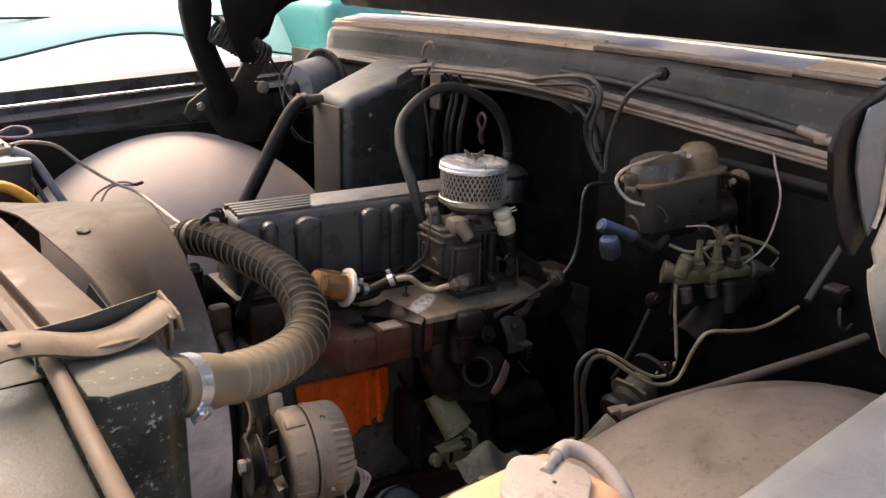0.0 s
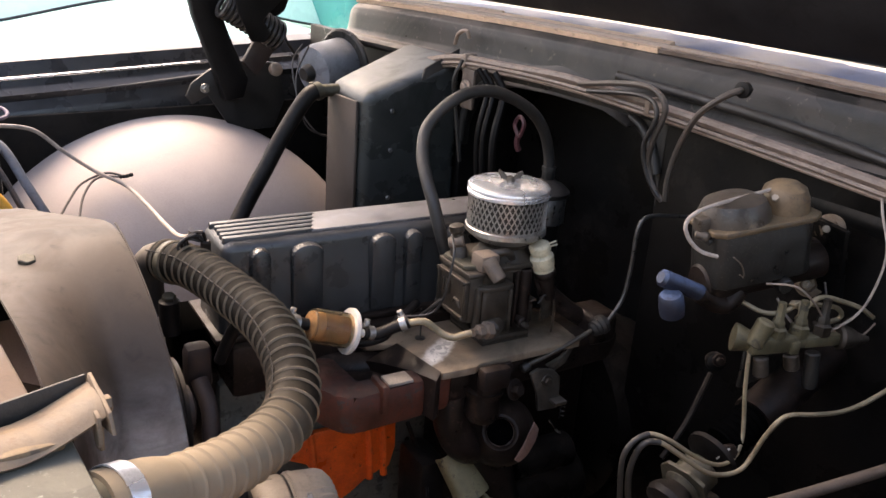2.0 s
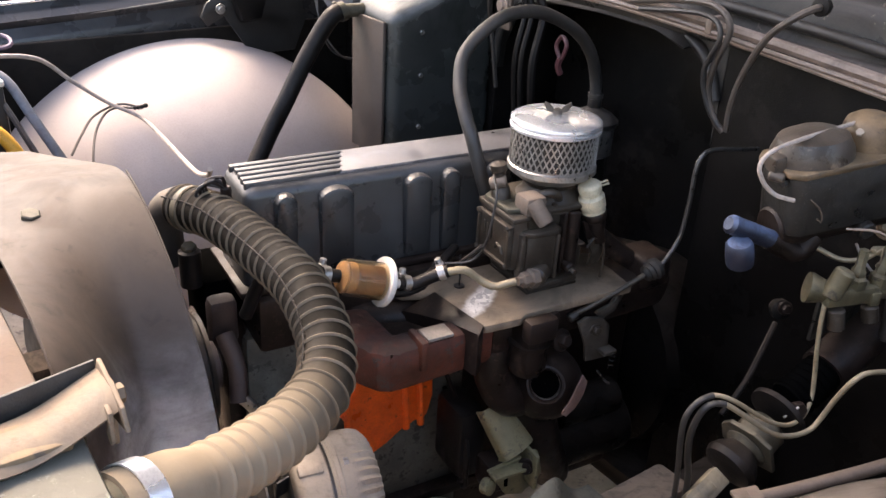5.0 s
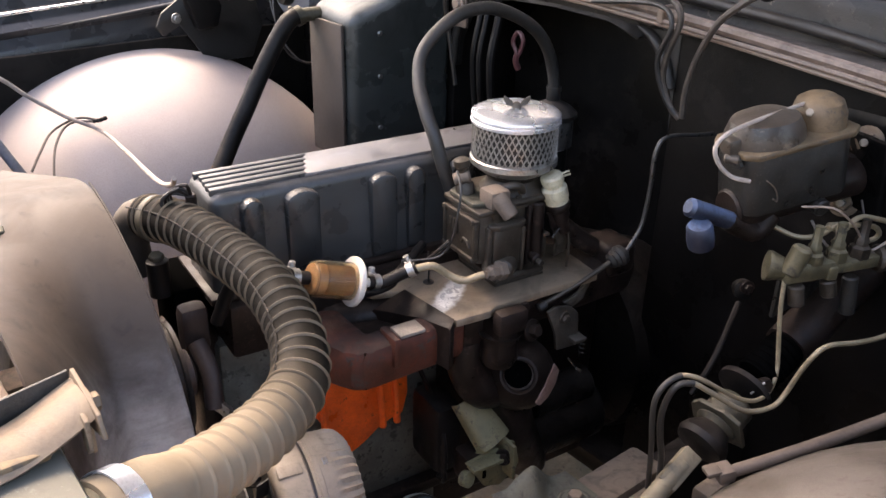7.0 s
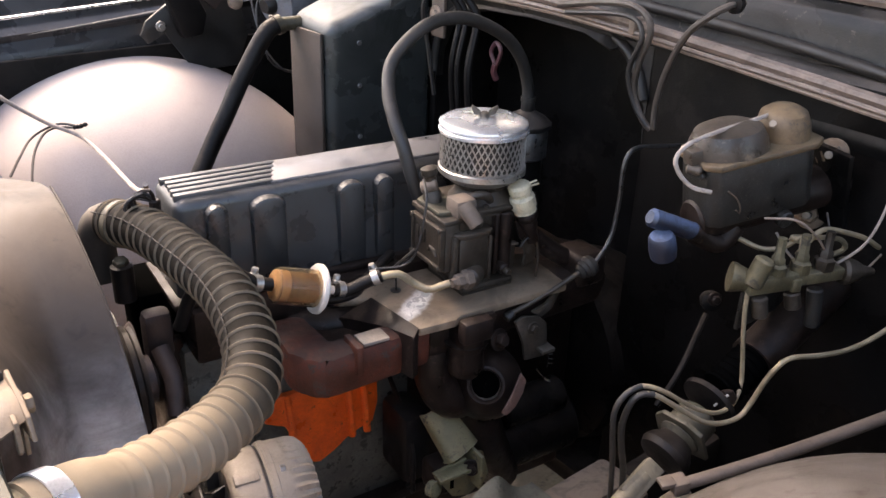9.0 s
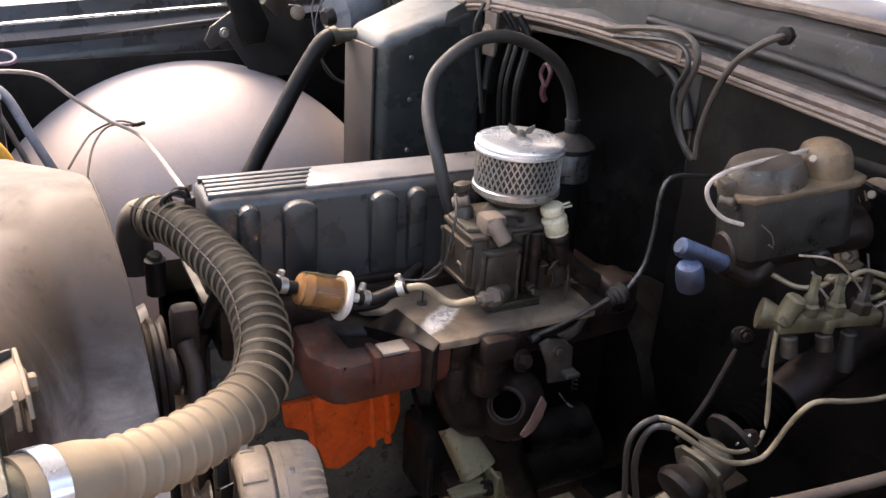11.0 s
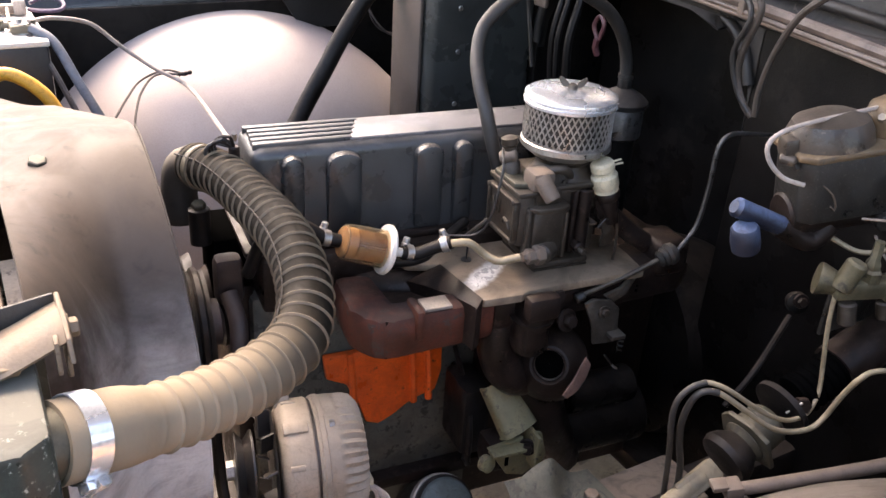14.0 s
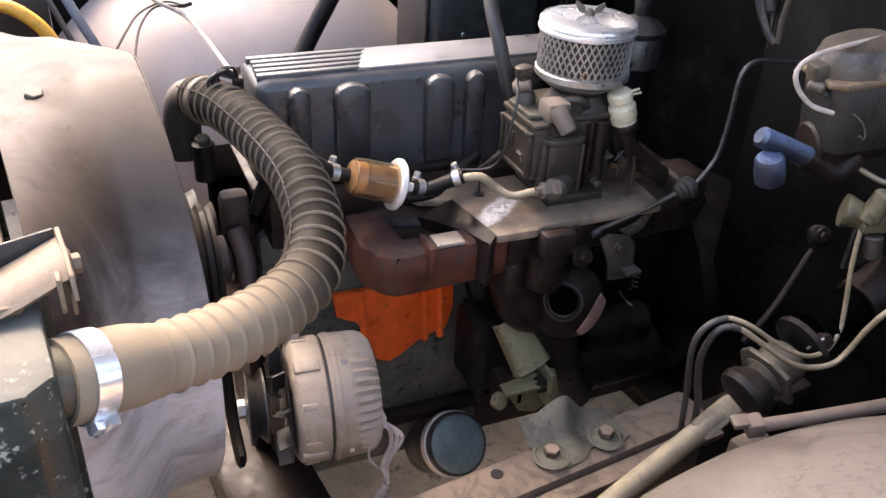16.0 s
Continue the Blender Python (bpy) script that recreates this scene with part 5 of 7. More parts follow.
part("vent_cap", rod(E(0.874, 1.212, 1.106), E(0.892, 1.200, 1.112), 0.0085, 14, 0.002), M["dim_tan"], cb)
part("pump_column", box((0.894, 1.143, 0.984), (0.941, 1.172, 1.054), 0.006, m=EM), M["carb"], cb)
part("column_lip", prism([(0.889, 1.146), (0.900, 1.138), (0.937, 1.137), (0.946, 1.143), (0.946, 1.18), (0.889, 1.18)], 1.053, 1.061, 0.002, EM), M["carb"], cb)
part("column_rib", box((0.886, 1.144, 0.992), (0.8935, 1.156, 1.058), 0.002, m=EM), M["carb"], cb)
part("column_rib", box((0.939, 1.140, 0.986), (0.9445, 1.150, 1.052), 0.002, m=EM), M["carb"], cb)
part("column_shoulder", box((0.896, 1.148, 1.060), (0.936, 1.178, 1.082), 0.006, m=EM), M["carb"], cb)
part("pump_boss", box((0.890, 1.146, 1.080), (0.922, 1.178, 1.106), 0.006, m=EM), M["dim_tan"], cb)
pump = aim(E(0.902, 1.152, 1.099), E(0.30, -0.62, -0.72))
part("pump_spout", lathe([(0.011, 0), (0.0115, 0.004), (0.0105, 0.030), (0.0095, 0.033), (0.007, 0.0325), (0.0065, 0.026)], pump, 18), M["dim_tan"], cb)
part("air_horn", lathe([(0.048, 0), (0.047, 0.010), (0.037, 0.020), (0.035, 0.028), (0.041, 0.038), (0.041, 0.047)], at_f(1.072), 36), M["carb"], cb)
part("horn_clamp", lathe([(0.0415, 0), (0.044, 0.001), (0.044, 0.007), (0.0415, 0.008)], at_f(1.107), 36), M["grime_shade"], cb)
part("horn_flange", prism([(0.92, 1.152), (0.985, 1.150), (1.004, 1.165), (1.004, 1.24), (0.985, 1.254), (0.918, 1.254), (0.90, 1.23), (0.90, 1.18)], 1.0765, 1.084, 0.003, EM), M["carb"], cb)
for u, v in ((0.944, 1.160), (0.990, 1.162), (0.910, 1.216), (0.906, 1.188)):
    part("screw", bolt(E(u, v, 1.084), (0, 0, 1), 0.004, 0.004, False), M["carb"], cb)
part("vent_arm", tube([E(0.918, 1.168, 1.098), E(0.930, 1.160, 1.104), E(0.945, 1.160, 1.100), E(0.955, 1.168, 1.088)], 0.006, 10), M["carb"], cb)
# the deep shadow right of the column is put into these parts' darker colour
part("body_web", box((0.955, 1.150, 0.985), (0.962, 1.162, 1.074), 0.003, m=EM), M["grime_shade"], cb)
part("venturi_post", rod(E(0.974, 1.154, 0.99), E(0.974, 1.156, 1.075), 0.010, 14, 0.002), M["grime_shade"], cb)
part("mixture_boss", rod(E(0.966, 1.138, 0.996), E(0.966, 1.168, 0.998), 0.008, 14, 0.002), M["grime_shade"], cb)
part("mixture_screw", bolt(E(0.966, 1.138, 0.996), E(0, -1, 0), 0.0045, 0.010, False), M["carb"], cb)
choke_m = aim(E(0.989, 1.152, 1.113), E(0.32, -0.05, -1))
part("choke_housing", lathe([(0.008, 0), (0.013, 0.001), (0.0155, 0.004), (0.0155, 0.012), (0.0135, 0.0145), (0.0135, 0.018), (0.0175, 0.021), (0.0175, 0.036), (0.0155, 0.039), (0.016, 0.043), (0.013, 0.045)], choke_m, 28), M["cream"], cb, "cream plastic choke housing")
part("choke_base", lathe([(0.0155, 0.044), (0.017, 0.047), (0.016, 0.054), (0.0125, 0.058), (0.013, 0.066), (0.010, 0.074), (0.009, 0.092)], choke_m, 24), M["grime_shade"], cb)
part("choke_prong", rod(E(1.000, 1.150, 1.106), E(1.018, 1.146, 1.110), 0.0016, 8), M["cream"], cb)
part("choke_prong", rod(E(0.996, 1.146, 1.112), E(1.010, 1.140, 1.118), 0.0014, 8), M["cream"], cb)
part("choke_bracket", prism([(0.0, -0.014), (0.014, -0.010), (0.018, 0.006), (0.006, 0.018), (-0.010, 0.012)], -0.002, 0.002, 0.0, aim(E(0.996, 1.150, 1.045), E(0.1, -1, 0.1))), M["grime_shade"], cb)
part("choke_link", tube([E(0.992, 1.142, 1.022), E(1.004, 1.142, 1.035), E(1.012, 1.145, 1.030), E(1.020, 1.146, 1.038)], 0.0014, 6), M["iron"], cb)
part("fast_idle_cam", prism([(0.0, -0.012), (0.010, -0.009), (0.014, 0.004), (0.005, 0.014), (-0.007, 0.009)], -0.002, 0.002, 0.0, aim(E(1.006, 1.148, 1.018), E(0.1, -1, 0.1))), M["carb"], cb)
inlet = aim(E(0.908, 1.136, 0.998), E(-1, -0.1, 0.05))
part("inlet_boss", rod(E(0.905, 1.134, 0.998), E(0.926, 1.150, 0.998), 0.0135, 16, 0.003), M["carb"], cb)
part("inlet_nut", lathe([(0.012, 0), (0.0135, 0.001), (0.0135, 0.011), (0.009, 0.013), (0.009, 0.016), (0.0105, 0.017), (0.0105, 0.024), (0.006, 0.026), (0.006, 0.032)], inlet, 6), M["dim_tan"], cb, "dusty hex fuel inlet nut", smooth=False)
part("throttle_lever", prism([(0.0, 0.0), (0.02, 0.004), (0.03, 0.03), (0.018, 0.04), (0.004, 0.02)], -0.002, 0.002, 0.0, aim(E(1.008, 1.155, 0.985), E(0.1, -1, 0))), M["carb"], cb)
part("throttle_rod", tube([E(1.03, 1.15, 0.965), E(1.031, 1.15, 1.00), E(1.026, 1.153, 1.035)], 0.002, 6), M["carb"], cb)
part("bowl_link", tube([E(0.868, 1.195, 1.125), E(0.858, 1.170, 1.112), E(0.852, 1.165, 1.085), E(0.845, 1.165, 1.050), E(0.838, 1.172, 1.026), E(0.826, 1.183, 1.014), E(0.80, 1.22, 1.0)], 0.0018, 6), M["black"], cb)
part("bowl_lever", rod(E(0.842, 1.168, 1.042), E(0.822, 1.196, 1.004), 0.0028, 8), M["black"], cb)

# intake and exhaust manifolds
im = thing("intake_manifold", "dusty manifold top plate with a painted bright reflection", "manifold", E(0.9, 1.2, 0.93))
part("top_plate", prism([(0.738, 1.268), (0.756, 1.224), (0.799, 1.209), (0.807, 1.155), (0.815, 1.107), (0.868, 1.105), (0.88, 1.112), (0.96, 1.114), (1.06, 1.115), (1.075, 1.22), (1.0, 1.262), (0.88, 1.266)], 0.950, 0.962, 0.003, EM), M["plate"], im, "dusty steel plate with a painted reflection streak")
part("hole", lathe([(0.0075, 0), (0.0075, 0.001)], Matrix.Translation(E(0.837, 1.211, 0.9625)), 20), M["black"], im)
part("stay_wire", tube([E(0.837, 1.211, 0.962), E(0.838, 1.212, 0.99), E(0.836, 1.211, 1.01)], 0.0012, 6), M["black"], im)
part("heat_tube", tube([E(1.022, 1.168, 1.03), E(1.05, 1.162, 1.005), E(1.085, 1.16, 0.98), E(1.115, 1.165, 0.965)], 0.014, 12), M["grime_shade"], im)
part("runner", tube([E(0.84, 1.23, 0.925), E(0.76, 1.235, 0.92), E(0.70, 1.26, 0.92)], 0.024, 12), M["grime_shade"], im)

em = thing("exhaust_manifold", "rusty cast iron exhaust manifold with an open outlet", "manifold", E(0.9, 1.15, 0.82))
log_m = EM @ Matrix(((1, 0, 0, 0), (0, 0, -1, 0), (0, 1, 0, 0), (0, 0, 0, 1)))
part("front_log", prism([(0.668, 1.135), (0.682, 1.118), (0.70, 1.115), (0.845, 1.124), (0.845, 1.166), (0.715, 1.162), (0.71, 1.24), (0.66, 1.245), (0.655, 1.16)], 0.888, 0.949, 0.012, EM), M["rust"], em, "rusty red-brown cast log")
part("rear_log", prism([(0.842, 0.945), (1.02, 0.958), (1.13, 0.968), (1.155, 0.95), (1.14, 0.905), (1.03, 0.90), (0.93, 0.900), (0.842, 0.893)], -1.20, -1.127, 0.012, log_m), M["grime_shade"], em)
part("cavity_floor", box((0.70, 1.15, 0.90), (0.82, 1.235, 0.925), 0.003, m=EM), M["grime_shade"], em)


def riser_wedge():
    """A dark upright that leans from the log's inner edge up to the plate."""
    bm = bmesh.new()
    top = [(0.752, 1.222, 0.936), (0.797, 1.207, 0.9655), (0.813, 1.106, 0.9655), (0.800, 1.098, 0.956), (0.792, 1.150, 0.950), (0.770, 1.196, 0.944)]
    a = [bm.verts.new(p) for p in top]
    b = [bm.verts.new((u, v, 0.895)) for u, v, z in top]
    bm.faces.new(a)
    bm.faces.new(b[::-1])
    for k in range(6):
        bm.faces.new((a[k], b[k], b[(k + 1) % 6], a[(k + 1) % 6]))
    bmesh.ops.bevel(bm, geom=bm.edges[:], offset=0.002, segments=2, affect="EDGES", profile=0.5)
    return xf(bm, EM)


part("riser_wall", riser_wedge(), M["grime_shade"], em)
part("log_rib", box((0.728, 1.110, 0.915), (0.738, 1.15, 0.957), 0.003, m=EM), M["rust"], em)
part("casting_mark", box((0.743, 1.122, 0.9475), (0.780, 1.150, 0.9525), 0.0015, m=EM), M["ink"], em, "pale raised casting mark")
part("heat_riser", box((0.872, 1.09, 0.875), (0.908, 1.16, 0.947), 0.010, m=EM), M["grime_shade"], em)
part("riser_cap", box((0.868, 1.082, 0.930), (0.914, 1.1035, 0.964), 0.006, m=EM), M["grime_shade"], em)
part("clamp_bolt", bolt(E(0.925, 1.118, 0.945), E(0.2, -1, 0.2), 0.009, 0.012), M["grime_shade"], em)
part("clamp_bolt", bolt(E(0.945, 1.112, 0.905), E(0.2, -1, 0.3), 0.010, 0.012), M["grime_shade"], em)
oa = E(0.922, 1.105, 0.842)
part("outlet", lathe([(0.0205, 0.0), (0.0265, -0.001), (0.030, -0.006), (0.045, -0.02), (0.054, -0.038), (0.054, -0.085)], aim(oa, E(-0.50, -0.72, 0.48)), 36, cap=False), M["grime_shade"], em)
part("outlet_bore", lathe([(0.0235, 0.0), (0.0222, 0.0015), (0.0207, 0.0), (0.0200, -0.008)], aim(oa, E(-0.50, -0.72, 0.48)), 36, cap=False), M["grime_shade"], em, "worn bore rim")
part("bore_wall", lathe([(0.0203, -0.002), (0.0198, -0.018)], aim(oa, E(-0.50, -0.72, 0.48)), 36, cap=False), M["alloy"], em, "bare grey bore wall")
# shallow black disc: the dark of the bore's depth is coloured on
part("bore", lathe([(0.0199, -0.016), (0.0197, -0.019), (0.001, -0.020)], aim(oa, E(-0.50, -0.72, 0.48)), 36, cap=False), M["deep_dark"], em, "sooty bore with its inner dark in the colour")
part("downpipe", tube([E(0.925, 1.15, 0.81), E(0.94, 1.15, 0.77), E(0.97, 1.16, 0.69), E(1.03, 1.2, 0.58)], 0.032, 14), M["grime_shade"], em)
part("elbow", tube([E(0.87, 1.16, 0.90), E(0.865, 1.15, 0.85), E(0.885, 1.145, 0.81), E(0.92, 1.15, 0.80), E(0.97, 1.15, 0.83)], 0.028, 14), M["grime_shade"], em)
part("stove_tin", prism([(0.926, 0.816), (0.940, 0.838), (0.954, 0.872), (0.964, 0.858), (0.960, 0.838), (0.948, 0.818), (0.934, 0.809)], -1.072, -1.069, 0.001, log_m), M["tin"], em, "bent pinkish tin scrap")
part("riser_neck", lathe([(0.022, 0), (0.026, 0.01), (0.024, 0.035), (0.03, 0.05)], Matrix.Translation(E(0.892, 1.115, 0.870)), 20), M["grime_shade"], em)
part("shield_lug", box((1.085, 1.120, 0.94), (1.14, 1.185, 0.992), 0.012, 3, m=EM), M["grime_shade"], em)

# throttle linkage
tl = thing("throttle_linkage", "dull steel throttle rod with bellcrank bracket", "linkage", E(1.02, 1.12, 0.9))
part("rod", tube([E(0.962, 1.118, 0.936), E(1.03, 1.115, 0.957), E(1.085, 1.114, 0.978)], 0.0036, 10), M["dim_metal"], tl)
part("rod_end", rod(E(0.957, 1.118, 0.932), E(0.970, 1.118, 0.937), 0.007, 12, 0.002), M["iron"], tl)
part("boot", lathe([(0.007, 0), (0.012, 0.004), (0.010, 0.007), (0.014, 0.011), (0.012, 0.014), (0.016, 0.018), (0.014, 0.026), (0.008, 0.03)], aim(E(1.078, 1.114, 0.975), E(0.94, 0.0, 0.34)), 20), M["rubber_dusty"], tl)
part("bracket", prism([(0.971, 0.924), (0.985, 0.930), (1.013, 0.923), (1.028, 0.908), (1.031, 0.872), (1.029, 0.854), (0.993, 0.856), (0.988, 0.885)], -1.118, -1.112, 0.0015, log_m), M["dim_metal"], tl)
part("bracket_flange", box((1.012, 1.096, 0.868), (1.034, 1.120, 0.874), 0.001, m=EM), M["dim_metal"], tl)
part("bracket_ear", prism([(1.005, 0.928), (1.03, 0.936), (1.05, 0.958), (1.055, 0.954), (1.04, 0.925), (1.02, 0.915)], -1.125, -1.119, 0.001, log_m), M["dim_metal"], tl)
part("bracket_bolt", bolt(E(1.002, 1.111, 0.908), E(0, -1, 0.1), 0.006), M["carb"], tl)
part("spring", tube([E(1.03, 1.10, 0.87) + Vector((0.004 * math.cos(k * 0.9), 0.004 * math.sin(k * 0.9), -0.0011 * k)) for k in range(26)], 0.0006, 5, 0.002), M["iron"], tl)
part("spring_end", tube([E(1.006, 1.10, 0.845), E(1.024, 1.098, 0.822), E(1.03, 1.098, 0.818)], 0.0018, 6), M["chrome"], tl)
pipe("vacuum_pipe", [(1.105, 1.112, 0.985), (1.125, 1.115, 1.005), (1.135, 1.115, 1.027), (1.140, 1.115, 1.078), (1.140, 1.115, 1.122), (1.148, 1.115, 1.143), (1.169, 1.115, 1.148), (1.217, 1.115, 1.142), (1.26, 1.12, 1.135)], 0.0032, "bore", "thin grey steel pipe rising from the throttle linkage", "pipe", fr=E)

# breather can and its looping hose
can = thing("breather_can", "dull metal breather can behind the carburettor", "breather", E(1.171, 1.375, 1.0))
part("can", lathe([(0.030, 0), (0.036, 0.004), (0.036, 0.048), (0.033, 0.052)], Matrix.Translation(E(1.165, 1.37, 1.055)), 32), M["bore"], can, "dull bright lower band")
part("lid", lathe([(0.039, 0.0), (0.041, 0.003), (0.041, 0.008), (0.030, 0.018), (0.014, 0.026), (0.011, 0.028), (0.011, 0.048)], Matrix.Translation(E(1.165, 1.37, 1.106)), 32), M["black"], can, "black cone lid")
part("post", rod(E(1.165, 1.37, 0.88), E(1.165, 1.37, 1.06), 0.03, 20), M["bay"], can)
bh = thing("breather_hose", "black rubber breather hose looping over the valve cover", "hose", E(1.02, 1.34, 1.2))
part("hose_body", tube([E(1.165, 1.37, 1.135), E(1.16, 1.368, 1.175), E(1.135, 1.36, 1.225), E(1.09, 1.352, 1.265), E(1.02, 1.348, 1.293), E(0.955, 1.342, 1.288), E(0.900, 1.335, 1.250), E(0.879, 1.312, 1.212), E(0.872, 1.282, 1.180), E(0.874, 1.261, 1.149), E(0.881, 1.250, 1.111), E(0.892, 1.243, 1.071), E(0.901, 1.238, 1.040)], 0.0094, 14), M["rubber_dusty"], bh)
part("end_sleeve", rod(E(0.8985, 1.2395, 1.050), E(0.904, 1.237, 1.028), 0.0112, 16, 0.002), M["rubber"], bh)
part("end_sleeve", rod(E(1.165, 1.37, 1.134), E(1.165, 1.37, 1.146), 0.0108, 16, 0.001), M["rubber"], bh)
solo("hose_clamp", lathe([(0.0108, -0.004), (0.0122, -0.0035), (0.0122, 0.0035), (0.0108, 0.004)], Matrix.Translation(E(1.165, 1.37, 1.152)), 24), M["iron"], "small steel clamp on the breather hose", "clamp", "hose clamps")

# heater hose
solo("heater_hose", tube([B(1.155, 1.712, 1.205), B(1.125, 1.715, 1.192), B(1.075, 1.72, 1.118), B(1.035, 1.72, 1.05), B(0.99, 1.72, 0.975), B(0.94, 1.70, 0.90), B(0.90, 1.66, 0.82)], 0.0165, 16), M["rubber"], "thick black rubber heater hose", "hose")
solo("hose_clamp", clamp_band(B(1.148, 1.7125, 1.203), B(1, 0, 0.3), 0.0168), M["zinc"], "steel clamp on the heater hose", "clamp", "hose clamps")

# fuel filter and line
ff = thing("fuel_filter", "clear amber plastic inline fuel filter with a white flange", "fuel filter", E(0.69, 1.195, 0.98))
fa, fb = E(0.655, 1.196, 1.024), E(0.735, 1.192, 0.998)
fm = aim(fa, fb - fa)
part("bowl", lathe([(0.002, 0), (0.0165, 0.001), (0.0222, 0.005), (0.0235, 0.012), (0.0245, 0.058), (0.0228, 0.058), (0.0218, 0.012), (0.0205, 0.0065), (0.002, 0.0025)], fm, 40), M["amber"], ff, "amber clear plastic bowl")
part("end_plug", lathe([(0.004, 0.003), (0.0185, 0.0045), (0.0195, 0.018), (0.015, 0.020)], fm, 30), M["pleat"], ff)
pleats = lathe([(0.016, 0.021), (0.0185, 0.022), (0.0185, 0.0575), (0.016, 0.058)], None, 72)
for v in pleats.verts:
    if round(math.atan2(v.co.y, v.co.x) / (2 * math.pi) * 72) % 2:
        v.co.x, v.co.y = v.co.x * 0.78, v.co.y * 0.78
part("element", xf(pleats, fm), M["pleat"], ff, "pleated tan paper element", smooth=False)
part("flange", lathe([(0.0245, 0.058), (0.031, 0.0585), (0.032, 0.060), (0.032, 0.064), (0.030, 0.066), (0.012, 0.067), (0.008, 0.075)], fm, 40), M["white"], ff, "white plastic flange")
part("nipple", rod(fm @ Vector((0, 0, 0.07)), fm @ Vector((0, 0, 0.092)), 0.006, 14), M["white"], ff)
part("nipple", rod(fm @ Vector((0, 0, -0.014)), fm @ Vector((0, 0, 0.002)), 0.006, 14), M["white"], ff)
solo("fuel_hose", tube([E(0.735, 1.192, 0.998), E(0.755, 1.19, 0.994), E(0.776, 1.182, 1.004), E(0.795, 1.172, 1.014)], 0.0085, 12), M["rubber"], "short black rubber fuel hose by the fuel filter", "hose", "fuel hoses")
solo("fuel_hose", tube([E(0.655, 1.196, 1.024), E(0.635, 1.197, 1.031), E(0.605, 1.20, 1.05), E(0.57, 1.22, 1.03), E(0.55, 1.24, 0.97)], 0.0085, 12), M["rubber"], "black rubber fuel hose feeding the fuel filter", "hose", "fuel hoses")
for p, w in (((0.638, 1.197, 1.030), (1, 0, -0.3)), ((0.745, 1.191, 0.997), (1, 0, -0.2)), ((0.788, 1.176, 1.010), (0.9, -0.4, 0.4)), ((0.598, 1.203, 1.052), (1, 0, -0.2))):
    solo("hose_clamp", clamp_band(E(*p), E(*w), 0.0087, 0.009), M["steel"], "small steel clamp on a fuel hose", "clamp", "hose clamps")
pipe("fuel_pipe", [(0.79, 1.174, 1.011), (0.815, 1.165, 1.014), (0.835, 1.162, 0.998), (0.852, 1.150, 0.989), (0.872, 1.140, 0.996), (0.890, 1.136, 0.998)], 0.0052, "pipe", "tan steel fuel pipe into the carburettor", "pipe", 10, E)
pipe("vacuum_hose", [(0.70, 1.235, 0.985), (0.735, 1.21, 0.975), (0.77, 1.20, 0.982), (0.79, 1.21, 0.99), (0.85, 1.25, 1.0)], 0.007, "rubber", "black vacuum hose behind the fuel filter", "hose", 10, E)

# thermostat housing, big hose
HOSE = [(-0.388, 1.402, 1.074), (-0.33, 1.365, 1.082), (-0.261, 1.306, 1.081), (-0.188, 1.232, 1.076), (-0.144, 1.165, 1.060), (-0.129, 1.108, 1.045), (-0.140, 1.055, 1.040), (-0.160, 1.0, 1.046), (-0.181, 0.95, 1.058), (-0.202, 0.908, 1.073), (-0.221, 0.872, 1.084)]
th = thing("thermostat_housing", "grimy thermostat housing at the front of the engine", "housing", E(0.52, 1.36, 1.0))
part("neck", tube([HOSE[1], HOSE[0], Vector(HOSE[0]) + Vector((-0.022, 0.008, -0.012)), Vector(HOSE[0]) + Vector((-0.032, 0.014, -0.045)), Vector(HOSE[0]) + Vector((-0.030, 0.016, -0.09))], 0.0235, 18), M["hose_dark"], th)
part("base", box((0.518, 1.315, 0.84), (0.58, 1.42, 0.985), 0.012, m=EM), M["deep_dark"], th)
part("ear", lathe([(0.014, -0.05), (0.014, -0.002), (0.011, 0.0)], Matrix.Translation(E(0.508, 1.328, 1.028)), 16), M["rubber"], th)
part("bolt", bolt(E(0.508, 1.328, 1.028), (0.1, -0.2, 1), 0.0095, 0.008, False), M["zinc"], th)
part("sender", rod(E(0.552, 1.302, 1.085), E(0.552, 1.300, 1.118), 0.007, 12, 0.002), M["grime_shade"], th)
for k in range(4):
    part("wire", tube([E(0.552, 1.30, 1.116), E(0.545 - 0.006 * k, 1.292 + 0.004 * k, 1.134 - 0.004 * k), E(0.530 - 0.003 * k, 1.31, 1.120 - 0.006 * k), E(0.540 + 0.010 * k, 1.322 - 0.012 * k, 1.085)], 0.0024, 6), M["wire_black" if k % 2 else "grime_shade"], th)

PITCH = 0.0172


def bellows(s, n):
    k = (s / PITCH) % 1.0
    ridge = math.exp(-((k - 0.5) / 0.08) ** 2)
    c = max(0.0, min(1.0, (s - (n - 0.085)) / 0.035))
    c = c * c * (3 - 2 * c)
    return float((0.0276 + 0.0009 * ridge) * (1 - c) + 0.0315 * c)


rh = thing("radiator_hose", "dusty tan corrugated rubber radiator hose", "hose", Vector(HOSE[5]))


part("body", tube(HOSE, 0.03, 36, 0.0016, radius=bellows), M["hose"], rh, "ribbed rubber, dark above and tan below")
hose_line, hose_arc = smooth_line(HOSE, 0.0016)
for k in range(int((hose_arc[-1] - 0.070) / PITCH)):
    q = int(np.searchsorted(hose_arc, (k + 0.5) * PITCH))
    way = Vector(hose_line[q + 1]) - Vector(hose_line[q - 1])
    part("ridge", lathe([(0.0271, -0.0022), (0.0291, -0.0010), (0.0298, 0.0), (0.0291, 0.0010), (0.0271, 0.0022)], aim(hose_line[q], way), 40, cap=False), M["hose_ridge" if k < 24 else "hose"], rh)
